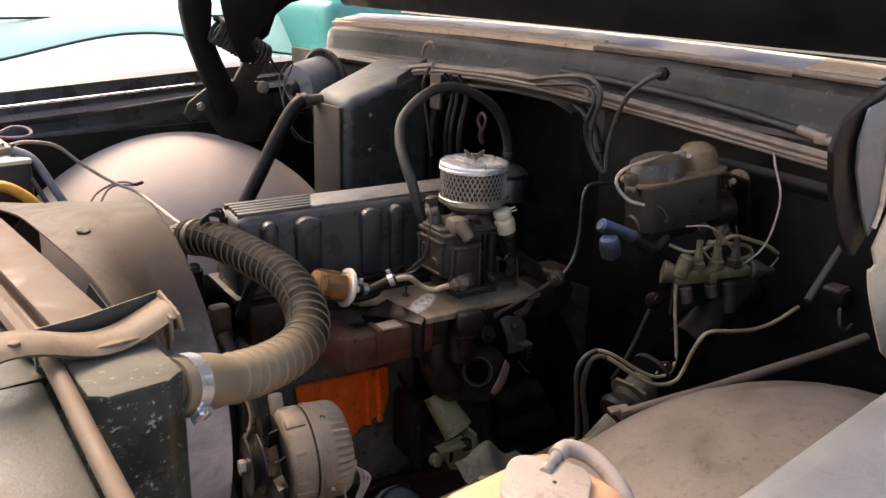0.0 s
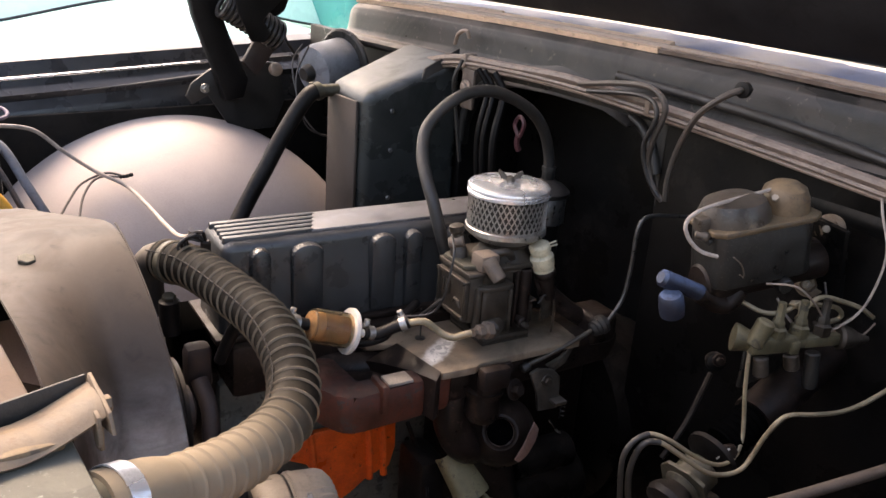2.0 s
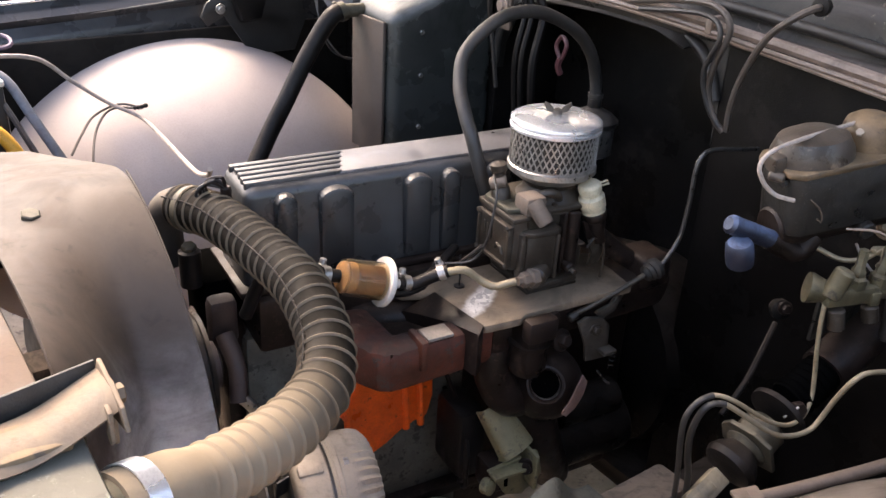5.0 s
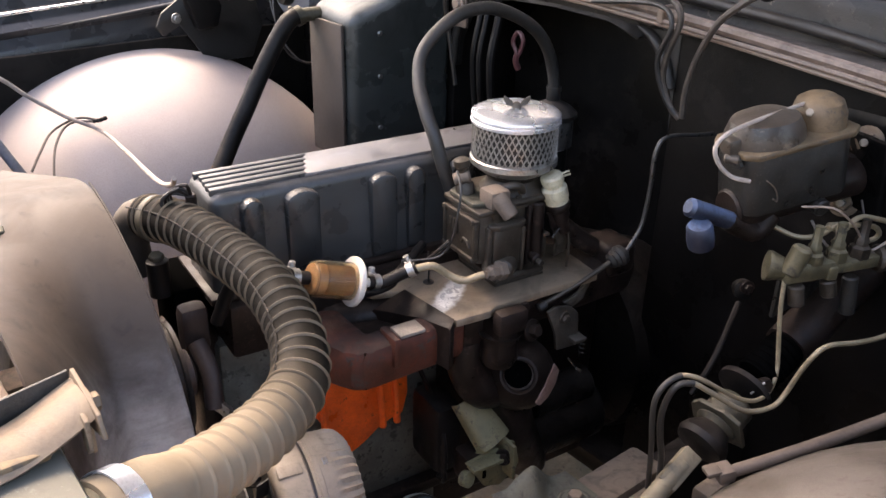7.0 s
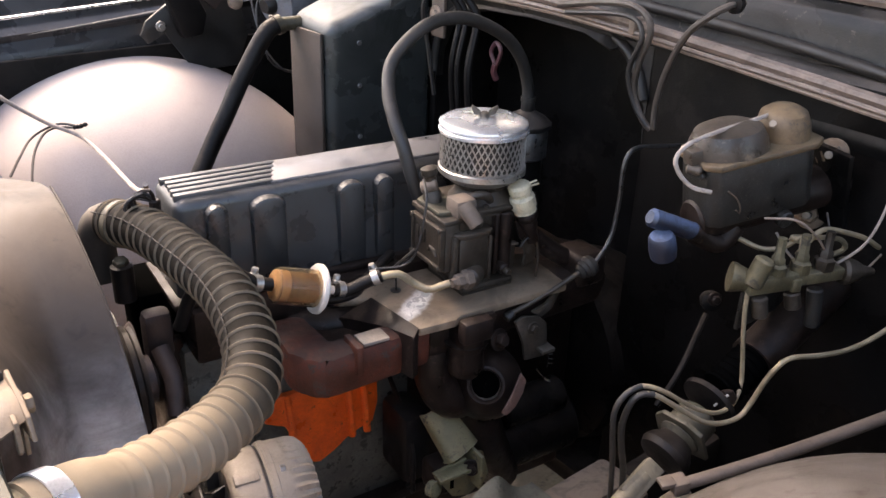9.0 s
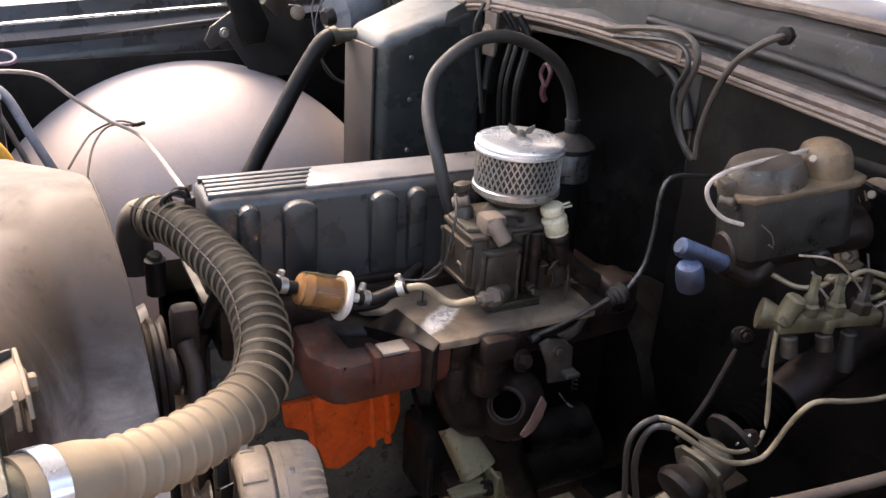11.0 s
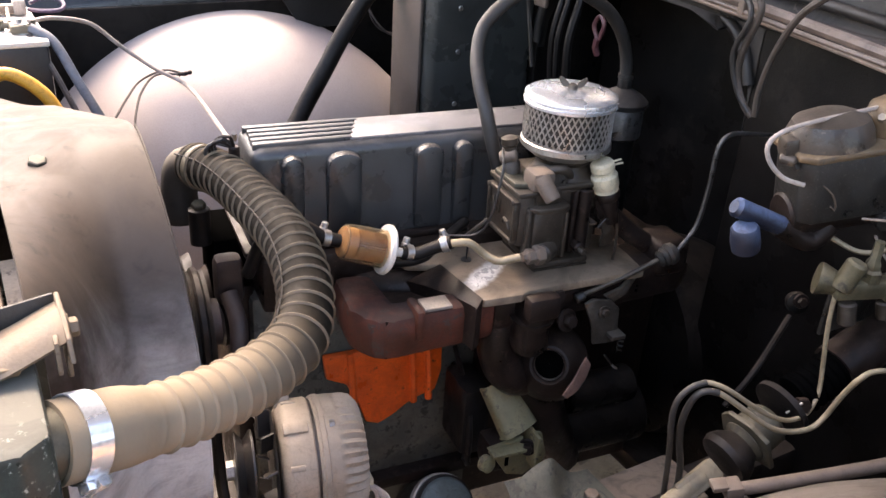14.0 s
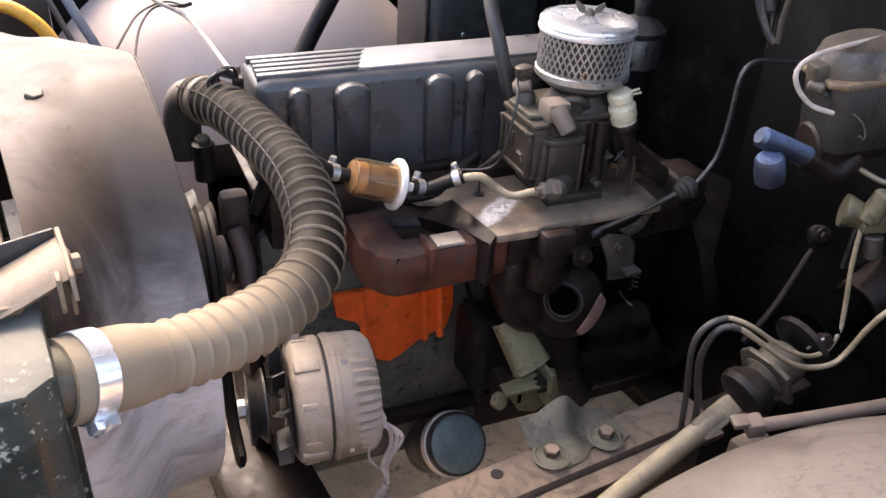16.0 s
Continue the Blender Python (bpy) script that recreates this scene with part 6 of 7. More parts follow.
part("mould_seam", tube([Vector(p) + Vector((-0.0182, -0.0144, 0.0172)) for p in HOSE[:6]], 0.0012, 6, 0.003, radius=lambda d, n: 0.0007 + 0.0007 * (math.sin(d * 900) > 0)), M["rubber"], rh)
w1 = Vector(HOSE[-1]) - Vector(HOSE[-2])
solo("hose_clamp", clamp_band(Vector(HOSE[-1]) - w1 * 0.5, w1, 0.0325, 0.017, -40), M["lidchrome"], "bright steel worm-drive clamp on the radiator hose", "clamp", "hose clamps")
solo("hose_clamp", clamp_band(Vector(HOSE[0]) + Vector((0.02, -0.012, 0.002)), Vector(HOSE[1]) - Vector(HOSE[0]), 0.0285, 0.011), M["zinc"], "dull clamp on the upper end of the radiator hose", "clamp", "hose clamps")

# ---- radiator, shroud, core support ----
rad = thing("radiator", "dark green cross-flow radiator with scratched end tank", "radiator", B(0.39, 1.25, 0.45))
tank_out = [(0.340, 0.750), (0.356, 0.736), (0.414, 0.736), (0.434, 0.750), (0.436, 0.872), (0.345, 0.872)]
part("end_tank", prism(tank_out, 0.45, 1.122, 0.006, BM), M["tank"], rad, "dusty green-black end tank")
part("tank_seam", box((0.328, 0.868, 0.45), (0.443, 0.876, 1.125), 0.002, m=BM), M["tank"], rad)
part("core", box((0.345, 0.876, 0.47), (0.420, 1.66, 1.097), 0.003, m=BM), M["wire_tan"], rad, "tan dusty radiator core")
part("top_rail", box((0.362, 0.876, 1.098), (0.424, 1.70, 1.122), 0.005, m=BM), M["rail_brown"], rad)
part("far_tank", box((0.335, 1.66, 0.45), (0.436, 1.75, 1.128), 0.012, m=BM), M["tank"], rad)
hq = Vector(HOSE[-1])
part("inlet_neck", rod(hq - w1.normalized() * 0.03, hq + w1.normalized() * 0.012, 0.0275, 24), M["zinc"], rad)
part("filler_neck", lathe([(0.02, 0), (0.02, 0.01), (0.03, 0.012), (0.03, 0.02), (0.01, 0.024)], Matrix.Translation(B(0.385, 1.70, 1.126)), 24), M["steel"], rad)

strap = thing("radiator_bracket", "dusty tan radiator clamp bracket over the tank", "bracket", B(0.38, 0.82, 1.128))


def strap_shape(a, b):
    u = 0.245 + 0.215 * a
    z = 1.150 + 0.012 * math.sin(a * 7.0) - 0.004
    v = 0.797 + 0.050 * b + 0.020 * a
    edge = 0.006 * (abs(b - 0.5) * 2) ** 3
    return (u, v, z - edge + 0.004 * math.sin(math.pi * b) + 0.007 * max(0.0, b - 0.8) / 0.2)


part("strap", grid(strap_shape, 24, 10, 0.004, BM), M["strap"], strap)
SIDE = BM @ Matrix(((0, 0, 1, 0), (1, 0, 0, 0), (0, 1, 0, 0), (0, 0, 0, 1)))
part("end_tab", prism([(0.803, 1.136), (0.812, 1.152), (0.864, 1.163), (0.872, 1.150), (0.862, 1.108), (0.852, 1.096), (0.841, 1.100), (0.838, 1.128)], 0.4565, 0.4600, 0.001, SIDE), M["strap"], strap)
part("hook", prism([(0.812, 1.150), (0.822, 1.152), (0.826, 1.125), (0.819, 1.118), (0.812, 1.126)], 0.448, 0.4515, 0.001, SIDE), M["strap"], strap)
part("inner_lip", prism([(0.29, 1.122), (0.30, 1.146), (0.38, 1.150), (0.456, 1.160), (0.456, 1.130), (0.40, 1.122)], 0.867, 0.870, 0.001, BM @ Matrix(((1, 0, 0, 0), (0, 0, 1, 0), (0, 1, 0, 0), (0, 0, 0, 1)))), M["rubber_dusty"], strap)
part("rubber_pad", box((0.345, 0.815, 1.1275), (0.425, 0.855, 1.136), 0.003, m=BM), M["lid"], strap)
part("bolt", bolt(B(0.4605, 0.845, 1.141), B(1, 0, 0), 0.0075, 0.008), M["strap"], strap)
part("bolt", bolt(B(0.30, 0.815, 1.158), (0, 0, 1), 0.006, 0.004, False), M["strap"], strap)

support = thing("core_support", "dark dusty radiator core support panel", "panel", B(0.28, 1.2, 0.45), kind="structure")
part("side_panel", prism([(0.19, 0.85), (0.325, 0.835), (0.297, 0.52), (0.17, 0.52)], 1.085, 1.108, 0.006, BM), M["panel_dark"], support, "scratched dark green side panel")
part("panel_step", prism([(0.19, 0.85), (0.255, 0.845), (0.225, 0.52), (0.17, 0.52)], 1.105, 1.118, 0.004, BM), M["panel_dark"], support)
part("edge_strip", tube([B(0.338, 0.86, 1.118), B(0.332, 0.80, 1.121), B(0.318, 0.66, 1.119), B(0.305, 0.52, 1.115)], 0.0095, 10, 0.02), M["rail_brown"], support, "light worn edge strip")
part("top_panel", box((0.20, 0.855, 1.085), (0.335, 2.1, 1.100), 0.005, m=BM), M["panel_dark"], support)
part("top_rail", tube([B(0.338, 0.90, 1.112), B(0.340, 1.2, 1.113), B(0.336, 1.7, 1.11), B(0.33, 2.0, 1.105)], 0.012, 8, 0.03), M["rail_brown"], support)
part("far_panel", box((0.25, 1.78, 0.45), (0.27, 2.16, 1.10), 0.004, m=BM), M["bay"], support)

sh = thing("fan_shroud", "dusty brown-grey metal fan shroud with stains", "fan shroud", B(0.52, 1.3, 0.45))
SC, SZ, SR = 1.307, 0.857, 0.308


def shroud_frame(ang):
    """The rounded oblong frame on the radiator, by angle: v and z from the fan's axis."""
    c, s = math.cos(ang), math.sin(ang)
    hz = 0.276 if s > 0 else 0.36
    k = ((abs(c) / 0.40) ** 7 + (abs(s) / hz) ** 7) ** (-1 / 7)
    return -k * c, k * s


def shroud_skin(a, b):
    """From the oblong frame on the radiator to the round fan opening, then a straight lip; the top is a falling deck, cut off aslant."""
    u = 0.440 + 0.155 * b
    cut = 1.276 + 3.4 * (0.597 - u)
    last = math.degrees(math.acos(max(-0.97, (SC - cut) / (SR + 0.09 * (1 - b)))))
    ang = radians(-100 + (100 + last) * a)
    fv, fz = shroud_frame(ang)
    t = min(1.0, b / 0.62)
    w = 0.45 * t + 0.55 * t * t * (3 - 2 * t)
    v = SC + fv * (1 - w) - SR * math.cos(ang) * w
    z = SZ + fz * (1 - w) + SR * math.sin(ang) * w
    deck = 1.150 - 0.17 * max(0.0, v - 1.25)
    z = deck - 0.004 * math.log1p(math.exp(max(-60.0, min(60.0, (deck - z) / 0.004)))) if z > deck - 0.02 else z
    dent = 0.0025 * noise.noise((b * 3, a * 10, 2)) * math.sin(math.pi * b)
    return (u + dent, v + dent, z + dent)


def shroud_flange(a, b):
    fv, fz = shroud_frame(radians(-100 + 118 * a))
    k = 1 + 0.075 * (1 - b)
    return (0.4385 + 0.002 * b, SC + fv * k, SZ + fz * (1 + 0.02 * (1 - b)))


part("skin", grid(shroud_skin, 90, 26, 0.003, BM), M["shroud"], sh)
part("flange", grid(shroud_flange, 70, 3, 0.002, BM), M["shroud"], sh)
part("rim", tube([B(0.595, SC - SR * math.cos(a), SZ + SR * math.sin(a)) for a in np.linspace(radians(-100), radians(76), 40)], 0.0013, 6, 0.02), M["shroud"], sh)
part("bolt", bolt(B(0.484, 1.200, 1.134), B(0.1, -0.25, 1), 0.0105, 0.008, False), M["zinc"], sh)

fan = thing("engine_fan", "black steel radiator fan inside the shroud", "fan", B(0.58, SC, SZ))
part("hub", lathe([(0.05, 0), (0.055, 0.006), (0.04, 0.03)], aim(B(0.60, SC, SZ), -B(1, 0, 0)), 24), M["black"], fan)
for k in range(5):
    bm = grid(lambda a, b: (0.02 * (b - 0.5), 0.05 + 0.19 * a, 0.07 * (b - 0.5)), 6, 3, 0.002)
    part("blade", xf(bm, BM @ Matrix.Translation((0.575, SC, SZ)) @ Matrix.Rotation(radians(72 * k + 10), 4, "X")), M["black"], fan)
pul = thing("pulley_bracket", "grimy pulley and belt at the engine front", "pulley", E(0.49, 1.25, 0.8))
part("pulley", lathe([(0.02, 0), (0.07, 0.003), (0.062, 0.013), (0.07, 0.024), (0.02, 0.027)], aim(E(0.475, 1.255, 0.90), E(1, 0, 0)), 32), M["black"], pul)
part("hub_plate", lathe([(0.03, 0), (0.03, 0.01), (0.012, 0.016)], aim(E(0.503, 1.255, 0.90), E(1, 0, 0)), 20), M["shieldtin"], pul)
belt = [E(0.488, 1.255 + 0.068 * math.cos(a), 0.90 + 0.068 * math.sin(a)) for a in np.linspace(-0.2, 3.3, 10)]
part("belt", tube(belt + [E(0.488, 1.14, 0.74), E(0.488, 1.10, 0.715), E(0.488, 1.14, 0.70), E(0.488, 1.33, 0.88)], 0.006, 6, 0.012), M["rubber"], pul)
part("casting", box((0.515, 1.275, 0.905), (0.552, 1.305, 0.975), 0.010, m=EM), M["shieldtin"], pul, "brown dusty bracket casting")
part("casting_arm", tube([E(0.53, 1.27, 0.93), E(0.535, 1.24, 0.90), E(0.53, 1.22, 0.86)], 0.012, 10), M["shieldtin"], pul)
part("pipe", tube([E(0.53, 1.22, 0.87), E(0.55, 1.22, 0.84), E(0.565, 1.24, 0.78), E(0.56, 1.28, 0.72)], 0.008, 8), M["steel"], pul)

# ---- alternator ----
alt = thing("alternator", "dusty pale alloy alternator with black fan and pulley", "alternator", E(0.6, 1.085, 0.715))
AM = aim(E(0.547, 1.085, 0.796), E(1, -0.10, 0)) @ Matrix.Diagonal((0.98, 0.98, 0.86, 1))


def finned(profile, n, depth):
    bm = lathe(profile, None, n * 4)
    for v in bm.verts:
        r = math.hypot(v.co.x, v.co.y)
        if r > 0.05 and v.co.z > 0.08:
            a = math.atan2(v.co.y, v.co.x)
            f = 1 - depth * (0.5 + 0.5 * math.cos(n * a))
            v.co.x *= f
            v.co.y *= f
    return xf(bm, AM)


part("front_housing", lathe([(0.03, -0.004), (0.066, 0.0), (0.074, 0.006), (0.076, 0.012), (0.076, 0.042), (0.0745, 0.044)], AM, 48), M["alloy"], alt)
part("stator", lathe([(0.0735, 0.0435), (0.0735, 0.0485)], AM, 48), M["black"], alt)
part("rear_housing", finned([(0.0745, 0.048), (0.076, 0.050), (0.076, 0.074), (0.0755, 0.078), (0.0755, 0.084), (0.075, 0.096), (0.072, 0.106), (0.064, 0.114), (0.03, 0.117)], 40, 0.06), M["alloy"], alt)
for k in range(4):
    part("lug", box((0.068, -0.008, 0.004), (0.0785, 0.008, 0.038), 0.003, m=AM @ Matrix.Rotation(radians(20 + 90 * k), 4, "Z")), M["alloy"], alt)
    part("bolt_head", bolt(AM @ (Matrix.Rotation(radians(20 + 90 * k), 4, "Z") @ Vector((0.0745, 0, 0.066))), AM.to_3x3() @ Vector((0, 0, 1)), 0.005, 0.006, False), M["steel"], alt)
for k in range(10):
    part("case_rib", box((0.0745, -0.0035, 0.008), (0.0775, 0.0035, 0.028), 0.0015, m=AM @ Matrix.Rotation(radians(2 + 36 * k), 4, "Z")), M["alloy"], alt)
part("case_step", lathe([(0.0755, 0.052), (0.0775, 0.053), (0.0775, 0.060), (0.0755, 0.061)], AM, 48, cap=False), M["alloy"], alt)
part("mount_ear", box((0.05, -0.012, 0.0), (0.10, 0.012, 0.022), 0.005, m=AM @ Matrix.Rotation(radians(60), 4, "Z")), M["alloy"], alt)
part("fan_disc", lathe([(0.02, -0.008), (0.07, -0.008), (0.072, -0.0065), (0.02, -0.0065)], AM, 40), M["black"], alt)
for k in range(10):
    part("fan_blade", box((0.040, -0.001, -0.026), (0.072, 0.001, -0.008), 0.0, m=AM @ Matrix.Rotation(radians(36 * k), 4, "Z") @ Matrix.Rotation(radians(18), 4, "X")), M["black"], alt)
part("pulley", lathe([(0.012, -0.060), (0.044, -0.058), (0.045, -0.056), (0.034, -0.046), (0.045, -0.036), (0.045, -0.033), (0.02, -0.03)], AM, 36), M["black"], alt)
part("pulley_nut", lathe([(0.012, -0.070), (0.012, -0.060)], AM, 6), M["steel"], alt)
plug = part("plug", box((0.625, 1.02, 0.778), (0.646, 1.045, 0.798), 0.004, m=EM), M["cream"], alt, "dirty cream plug with wires")
for k in range(3):
    part("lead", tube([E(0.634, 1.025 + 0.006 * k, 0.788), E(0.645 + 0.007 * k, 1.015, 0.786 - 0.006 * k), E(0.648 + 0.006 * k, 1.012, 0.762), E(0.636 + 0.003 * k, 1.008, 0.735), E(0.640, 1.0 + 0.003 * k, 0.712), E(0.612, 0.985, 0.685), E(0.56, 0.97, 0.662)], 0.0027, 6), M["wire_white"], plug)
part("clip_wire", tube([E(0.630, 1.02, 0.782), E(0.622, 1.015, 0.762), E(0.622, 1.012, 0.745), E(0.634, 1.01, 0.728)], 0.0016, 6), M["wire_white"], plug)
part("wrap", tube([E(0.638, 0.998, 0.712), E(0.612, 0.985, 0.684), E(0.56, 0.97, 0.661), E(0.50, 0.96, 0.65)], 0.0075, 10, 0.002, radius=lambda d, n: 0.0070 + 0.0008 * (math.sin(d * 700) > 0)), M["wire_tan"], alt, "tan taped cable")

# ---- frame rail, mounts, oil filter ----
fr = thing("frame_rail", "rust-brown primered chassis frame rail", "frame rail", B(0.9, 0.87, 0.55), kind="structure")
part("rail", box((-0.2, 0.823, 0.58), (1.20, 0.885, 0.715), 0.010, m=BM), M["frame"], fr)
# the rail's far end is coloured black to stand for its shadow
part("rail_rear", box((1.195, 0.827, 0.56), (1.9, 0.881, 0.68), 0.010, m=BM), M["bay"], fr, "rear end of the rail with its shadow in the colour")
part("lip", box((-0.2, 0.797, 0.694), (1.20, 0.8225, 0.704), 0.003, m=BM), M["frame"], fr)
part("hole", lathe([(0.008, 0), (0.008, 0.001)], Matrix.Translation(B(0.880, 0.864, 0.7152)), 18), M["black"], fr)
fr2 = thing("frame_rail", "rust-brown chassis frame rail on the passenger side", "frame rail", B(0.9, 1.6, 0.55), kind="structure")
part("rail", box((-0.2, 1.57, 0.58), (1.9, 1.64, 0.715), 0.010, m=BM), M["frame"], fr2)
part("crossmember", box((0.62, 0.92, 0.46), (0.76, 1.57, 0.52), 0.012, m=BM), M["grime_shade"], fr2)

mt = thing("engine_mount", "greenish dirty engine mount bracket bolted to the frame", "engine mount", B(1.0, 0.9, 0.715))


def perch_sheet(a, b):
    """The pressed saddle: flat round the bolts on the rail, then up towards the engine with a dished middle."""
    u = 0.941 + 0.130 * a
    r = 0.030 * (1 - min(1.0, a / 0.2)) ** 2 + 0.014 * math.exp(-((a - 0.55) / 0.12) ** 2) + 0.05 * max(0.0, a - 0.8)
    v = 0.832 + r + (0.070 - r) * b + 0.012 * (1 - min(1.0, a / 0.12)) * b
    up = max(0.0, (b - 0.40) / 0.60)
    top = 0.046 * math.exp(-((a - 0.44) / (0.48 if a < 0.44 else 0.24)) ** 2)
    dish = 0.010 * math.exp(-((a - 0.36) / 0.13) ** 2) * math.sin(math.pi * b) - 0.004 * math.exp(-((a - 0.68) / 0.12) ** 2) * math.sin(math.pi * b)
    return (u, v, 0.718 + top * (up * up * (3 - 2 * up)) + dish)



part("perch", grid(perch_sheet, 40, 24, 0.004, BM), M["mount"], mt, "dirty green pressed steel perch")
for u, v in ((1.035, 0.850), (0.953, 0.855)):
    part("washer_ring", lathe([(0.012, 0), (0.022, 0.0005), (0.024, 0.003), (0.020, 0.0045), (0.018, 0.003), (0.014, 0.005)], Matrix.Translation(B(u, v, 0.719)), 28), M["mount"], mt)
    part("bolt", bolt(B(u, v, 0.725), (0, 0, 1), 0.010, 0.010, False), M["frame"], mt)
AR0, AR1 = E(0.881, 1.158, 0.778), E(0.903, 1.122, 0.723)
AZ = (AR1 - AR0).normalized()
AX = AZ.cross(E(-0.05, -0.65, 0.75)).normalized()
AY = AX.cross(AZ) * -1
AY = AY if AY.z > 0 else -AY


def arm_arch(a, b):
    """The arm: an upturned trough, rounded on top and wider at its open lower end."""
    w = 0.024 + 0.005 * a
    c, q = math.cos(math.pi * b), math.sin(math.pi * b)
    rise = 0.024 * (abs(q) ** 0.45)
    return AR0 + (AR1 - AR0) * (a * 1.15 - 0.15) + AX * (w * c) + AY * (rise - 0.014)


part("arm", grid(arm_arch, 10, 28, 0.0035), M["arm"], mt, "yellow-green arched arm casting")
part("arm_end", join(*[box((-0.004, -0.010, -0.002), (0.004, 0.010, 0.002), 0.001, m=aim(AR1 + AX * k - AY * 0.013, AZ)) for k in (-0.021, 0.021)]), M["arm"], mt)
part("arm_core", rod(AR0 + AZ * 0.01 - AY * 0.010, AR1 - AZ * 0.006 - AY * 0.010, 0.012, 20, 0.002), M["deep_dark"], mt, "black rubber core")
part("cushion", box((0.855, 1.12, 0.655), (0.905, 1.165, 0.705), 0.008, m=EM), M["grime_shade"], mt)
part("ear", box((0.915, 1.095, 0.665), (0.921, 1.15, 0.725), 0.002, m=EM), M["arm"], mt)
part("ear_bolt", bolt(E(0.908, 1.11, 0.70), E(-0.6, -0.8, 0.2), 0.008, 0.012), M["grime_shade"], mt)
part("gusset", prism([(0.85, 0.704), (0.906, 0.712), (0.912, 0.690), (0.927, 0.650), (0.912, 0.640), (0.884, 0.650)], -1.125, -1.119, 0.001, log_m), M["arm"], mt, "dirty bent mount plate")
part("gusset_slot", box((0.879, 1.1165, 0.668), (0.884, 1.1188, 0.692), 0.0, m=EM), M["deep_dark"], mt)
part("gusset", prism([(0.914, 0.711), (0.942, 0.703), (0.953, 0.662), (0.944, 0.640), (0.930, 0.664)], -1.134, -1.127, 0.001, log_m), M["arm"], mt)
part("gusset_lip", box((0.850, 1.100, 0.700), (0.905, 1.119, 0.706), 0.001, m=EM), M["arm"], mt)
part("bolt_eye", lathe([(0.006, -0.008), (0.012, -0.006), (0.012, 0.006), (0.006, 0.008)], aim(E(0.846, 1.112, 0.686), E(0.3, -0.9, 0.2)), 14), M["arm"], mt)
part("side_block", box((0.838, 1.18, 0.64), (0.885, 1.26, 0.76), 0.012, m=EM), M["rubber"], mt)
st = thing("starter_motor", "greasy starter motor under the manifold, shade in its colour", "starter", E(1.05, 1.25, 0.6))
# starter parts are coloured near black for the shade they lie in
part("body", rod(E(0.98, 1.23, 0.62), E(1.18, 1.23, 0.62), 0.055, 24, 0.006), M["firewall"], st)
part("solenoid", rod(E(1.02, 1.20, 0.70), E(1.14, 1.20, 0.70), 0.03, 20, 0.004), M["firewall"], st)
of = thing("oil_filter", "dull teal spin-on oil filter canister", "oil filter", E(0.83, 1.23, 0.45))
OF = aim(E(0.832, 1.195, 0.533), E(-0.08, 0.81, -0.71))
part("canister", lathe([(0.046, 0.004), (0.050, 0.008), (0.050, 0.11)], OF, 40), M["black"], of, "black canister wall")
part("end_dome", lathe([(0.020, -0.002), (0.040, 0.0), (0.0445, 0.002), (0.046, 0.0045)], OF, 40), M["filter_can"], of, "teal painted end")
part("end_rim", lathe([(0.0495, 0.016), (0.0525, 0.018), (0.0525, 0.032), (0.0495, 0.034)], OF, 40, cap=False), M["white"], of, "white band round the canister")
ld = thing("distributor_lead", "black rubber ignition leads beside the block", "lead", E(0.8, 1.25, 0.6))
for k in range(3):
    part("lead", tube([E(0.86, 1.27, 0.78 - 0.03 * k), E(0.852, 1.20, 0.74 - 0.02 * k), E(0.848, 1.172, 0.68 - 0.02 * k), E(0.855, 1.20, 0.62)], 0.004, 6), M["rubber"], ld)

# ---- brake master cylinder ----
mc = thing("brake_master_cylinder", "grey cast iron brake master cylinder with rusty lid", "master cylinder", B(1.24, 0.78, 1.08))
MCF = BM @ Matrix.Translation((1.272, 0.782, 1.138)) @ Matrix.Rotation(radians(-21), 4, "Z") @ Matrix.Rotation(radians(-9), 4, "Y") @ Matrix.Diagonal((0.84, 0.88, 0.92, 1))
part("reservoir", xf((lambda bm: bm)(prism([(-0.085, -0.030), (-0.07, -0.042), (0.07, -0.042), (0.088, -0.03), (0.088, 0.03), (0.07, 0.042), (-0.07, 0.042), (-0.085, 0.03)], -0.012, 0.070, 0.006)), MCF), M["iron"], mc)
part("bore", rod(MCF @ Vector((-0.09, 0, -0.012)), MCF @ Vector((0.13, 0, -0.012)), 0.026, 20, 0.003), M["grime_shade"], mc)
lid = part("lid", prism([(-0.090, -0.034), (-0.075, -0.048), (0.078, -0.048), (0.098, -0.034), (0.098, 0.034), (0.078, 0.048), (-0.075, 0.048), (-0.09, 0.034)], 0.069, 0.078, 0.003, MCF), M["lid"], mc, "rusty tan pressed steel lid")
part("dome", lathe([(0.041, 0), (0.040, 0.012), (0.034, 0.026), (0.020, 0.033), (0.005, 0.034)], MCF @ Matrix.Translation((-0.033, 0, 0.077)) @ Matrix.Diagonal((1.42, 1.14, 1.12, 1)), 32), M["dome"], lid, "grey domed reservoir bulge")
part("dome", lathe([(0.037, 0), (0.036, 0.014), (0.031, 0.024), (0.02, 0.029), (0.005, 0.030)], MCF @ Matrix.Translation((0.058, 0.002, 0.077)) @ Matrix.Diagonal((0.95, 1.08, 1.35, 1)), 32), M["lid"], lid)
part("dome_screw", bolt(MCF @ Vector((0.030, -0.012, 0.101)), MCF.to_3x3() @ Vector((-0.6, -0.45, 0.7)), 0.005, 0.004, False), M["alloy"], lid)
part("push_tube", rod(MCF @ Vector((0.12, 0, -0.012)), B(1.405, 0.765, 1.15), 0.028, 18, 0.002), M["grime_shade"], mc)
part("mount_flange", box((0.125, -0.055, -0.06), (0.137, 0.055, 0.05), 0.005, m=MCF), M["firewall"], mc)
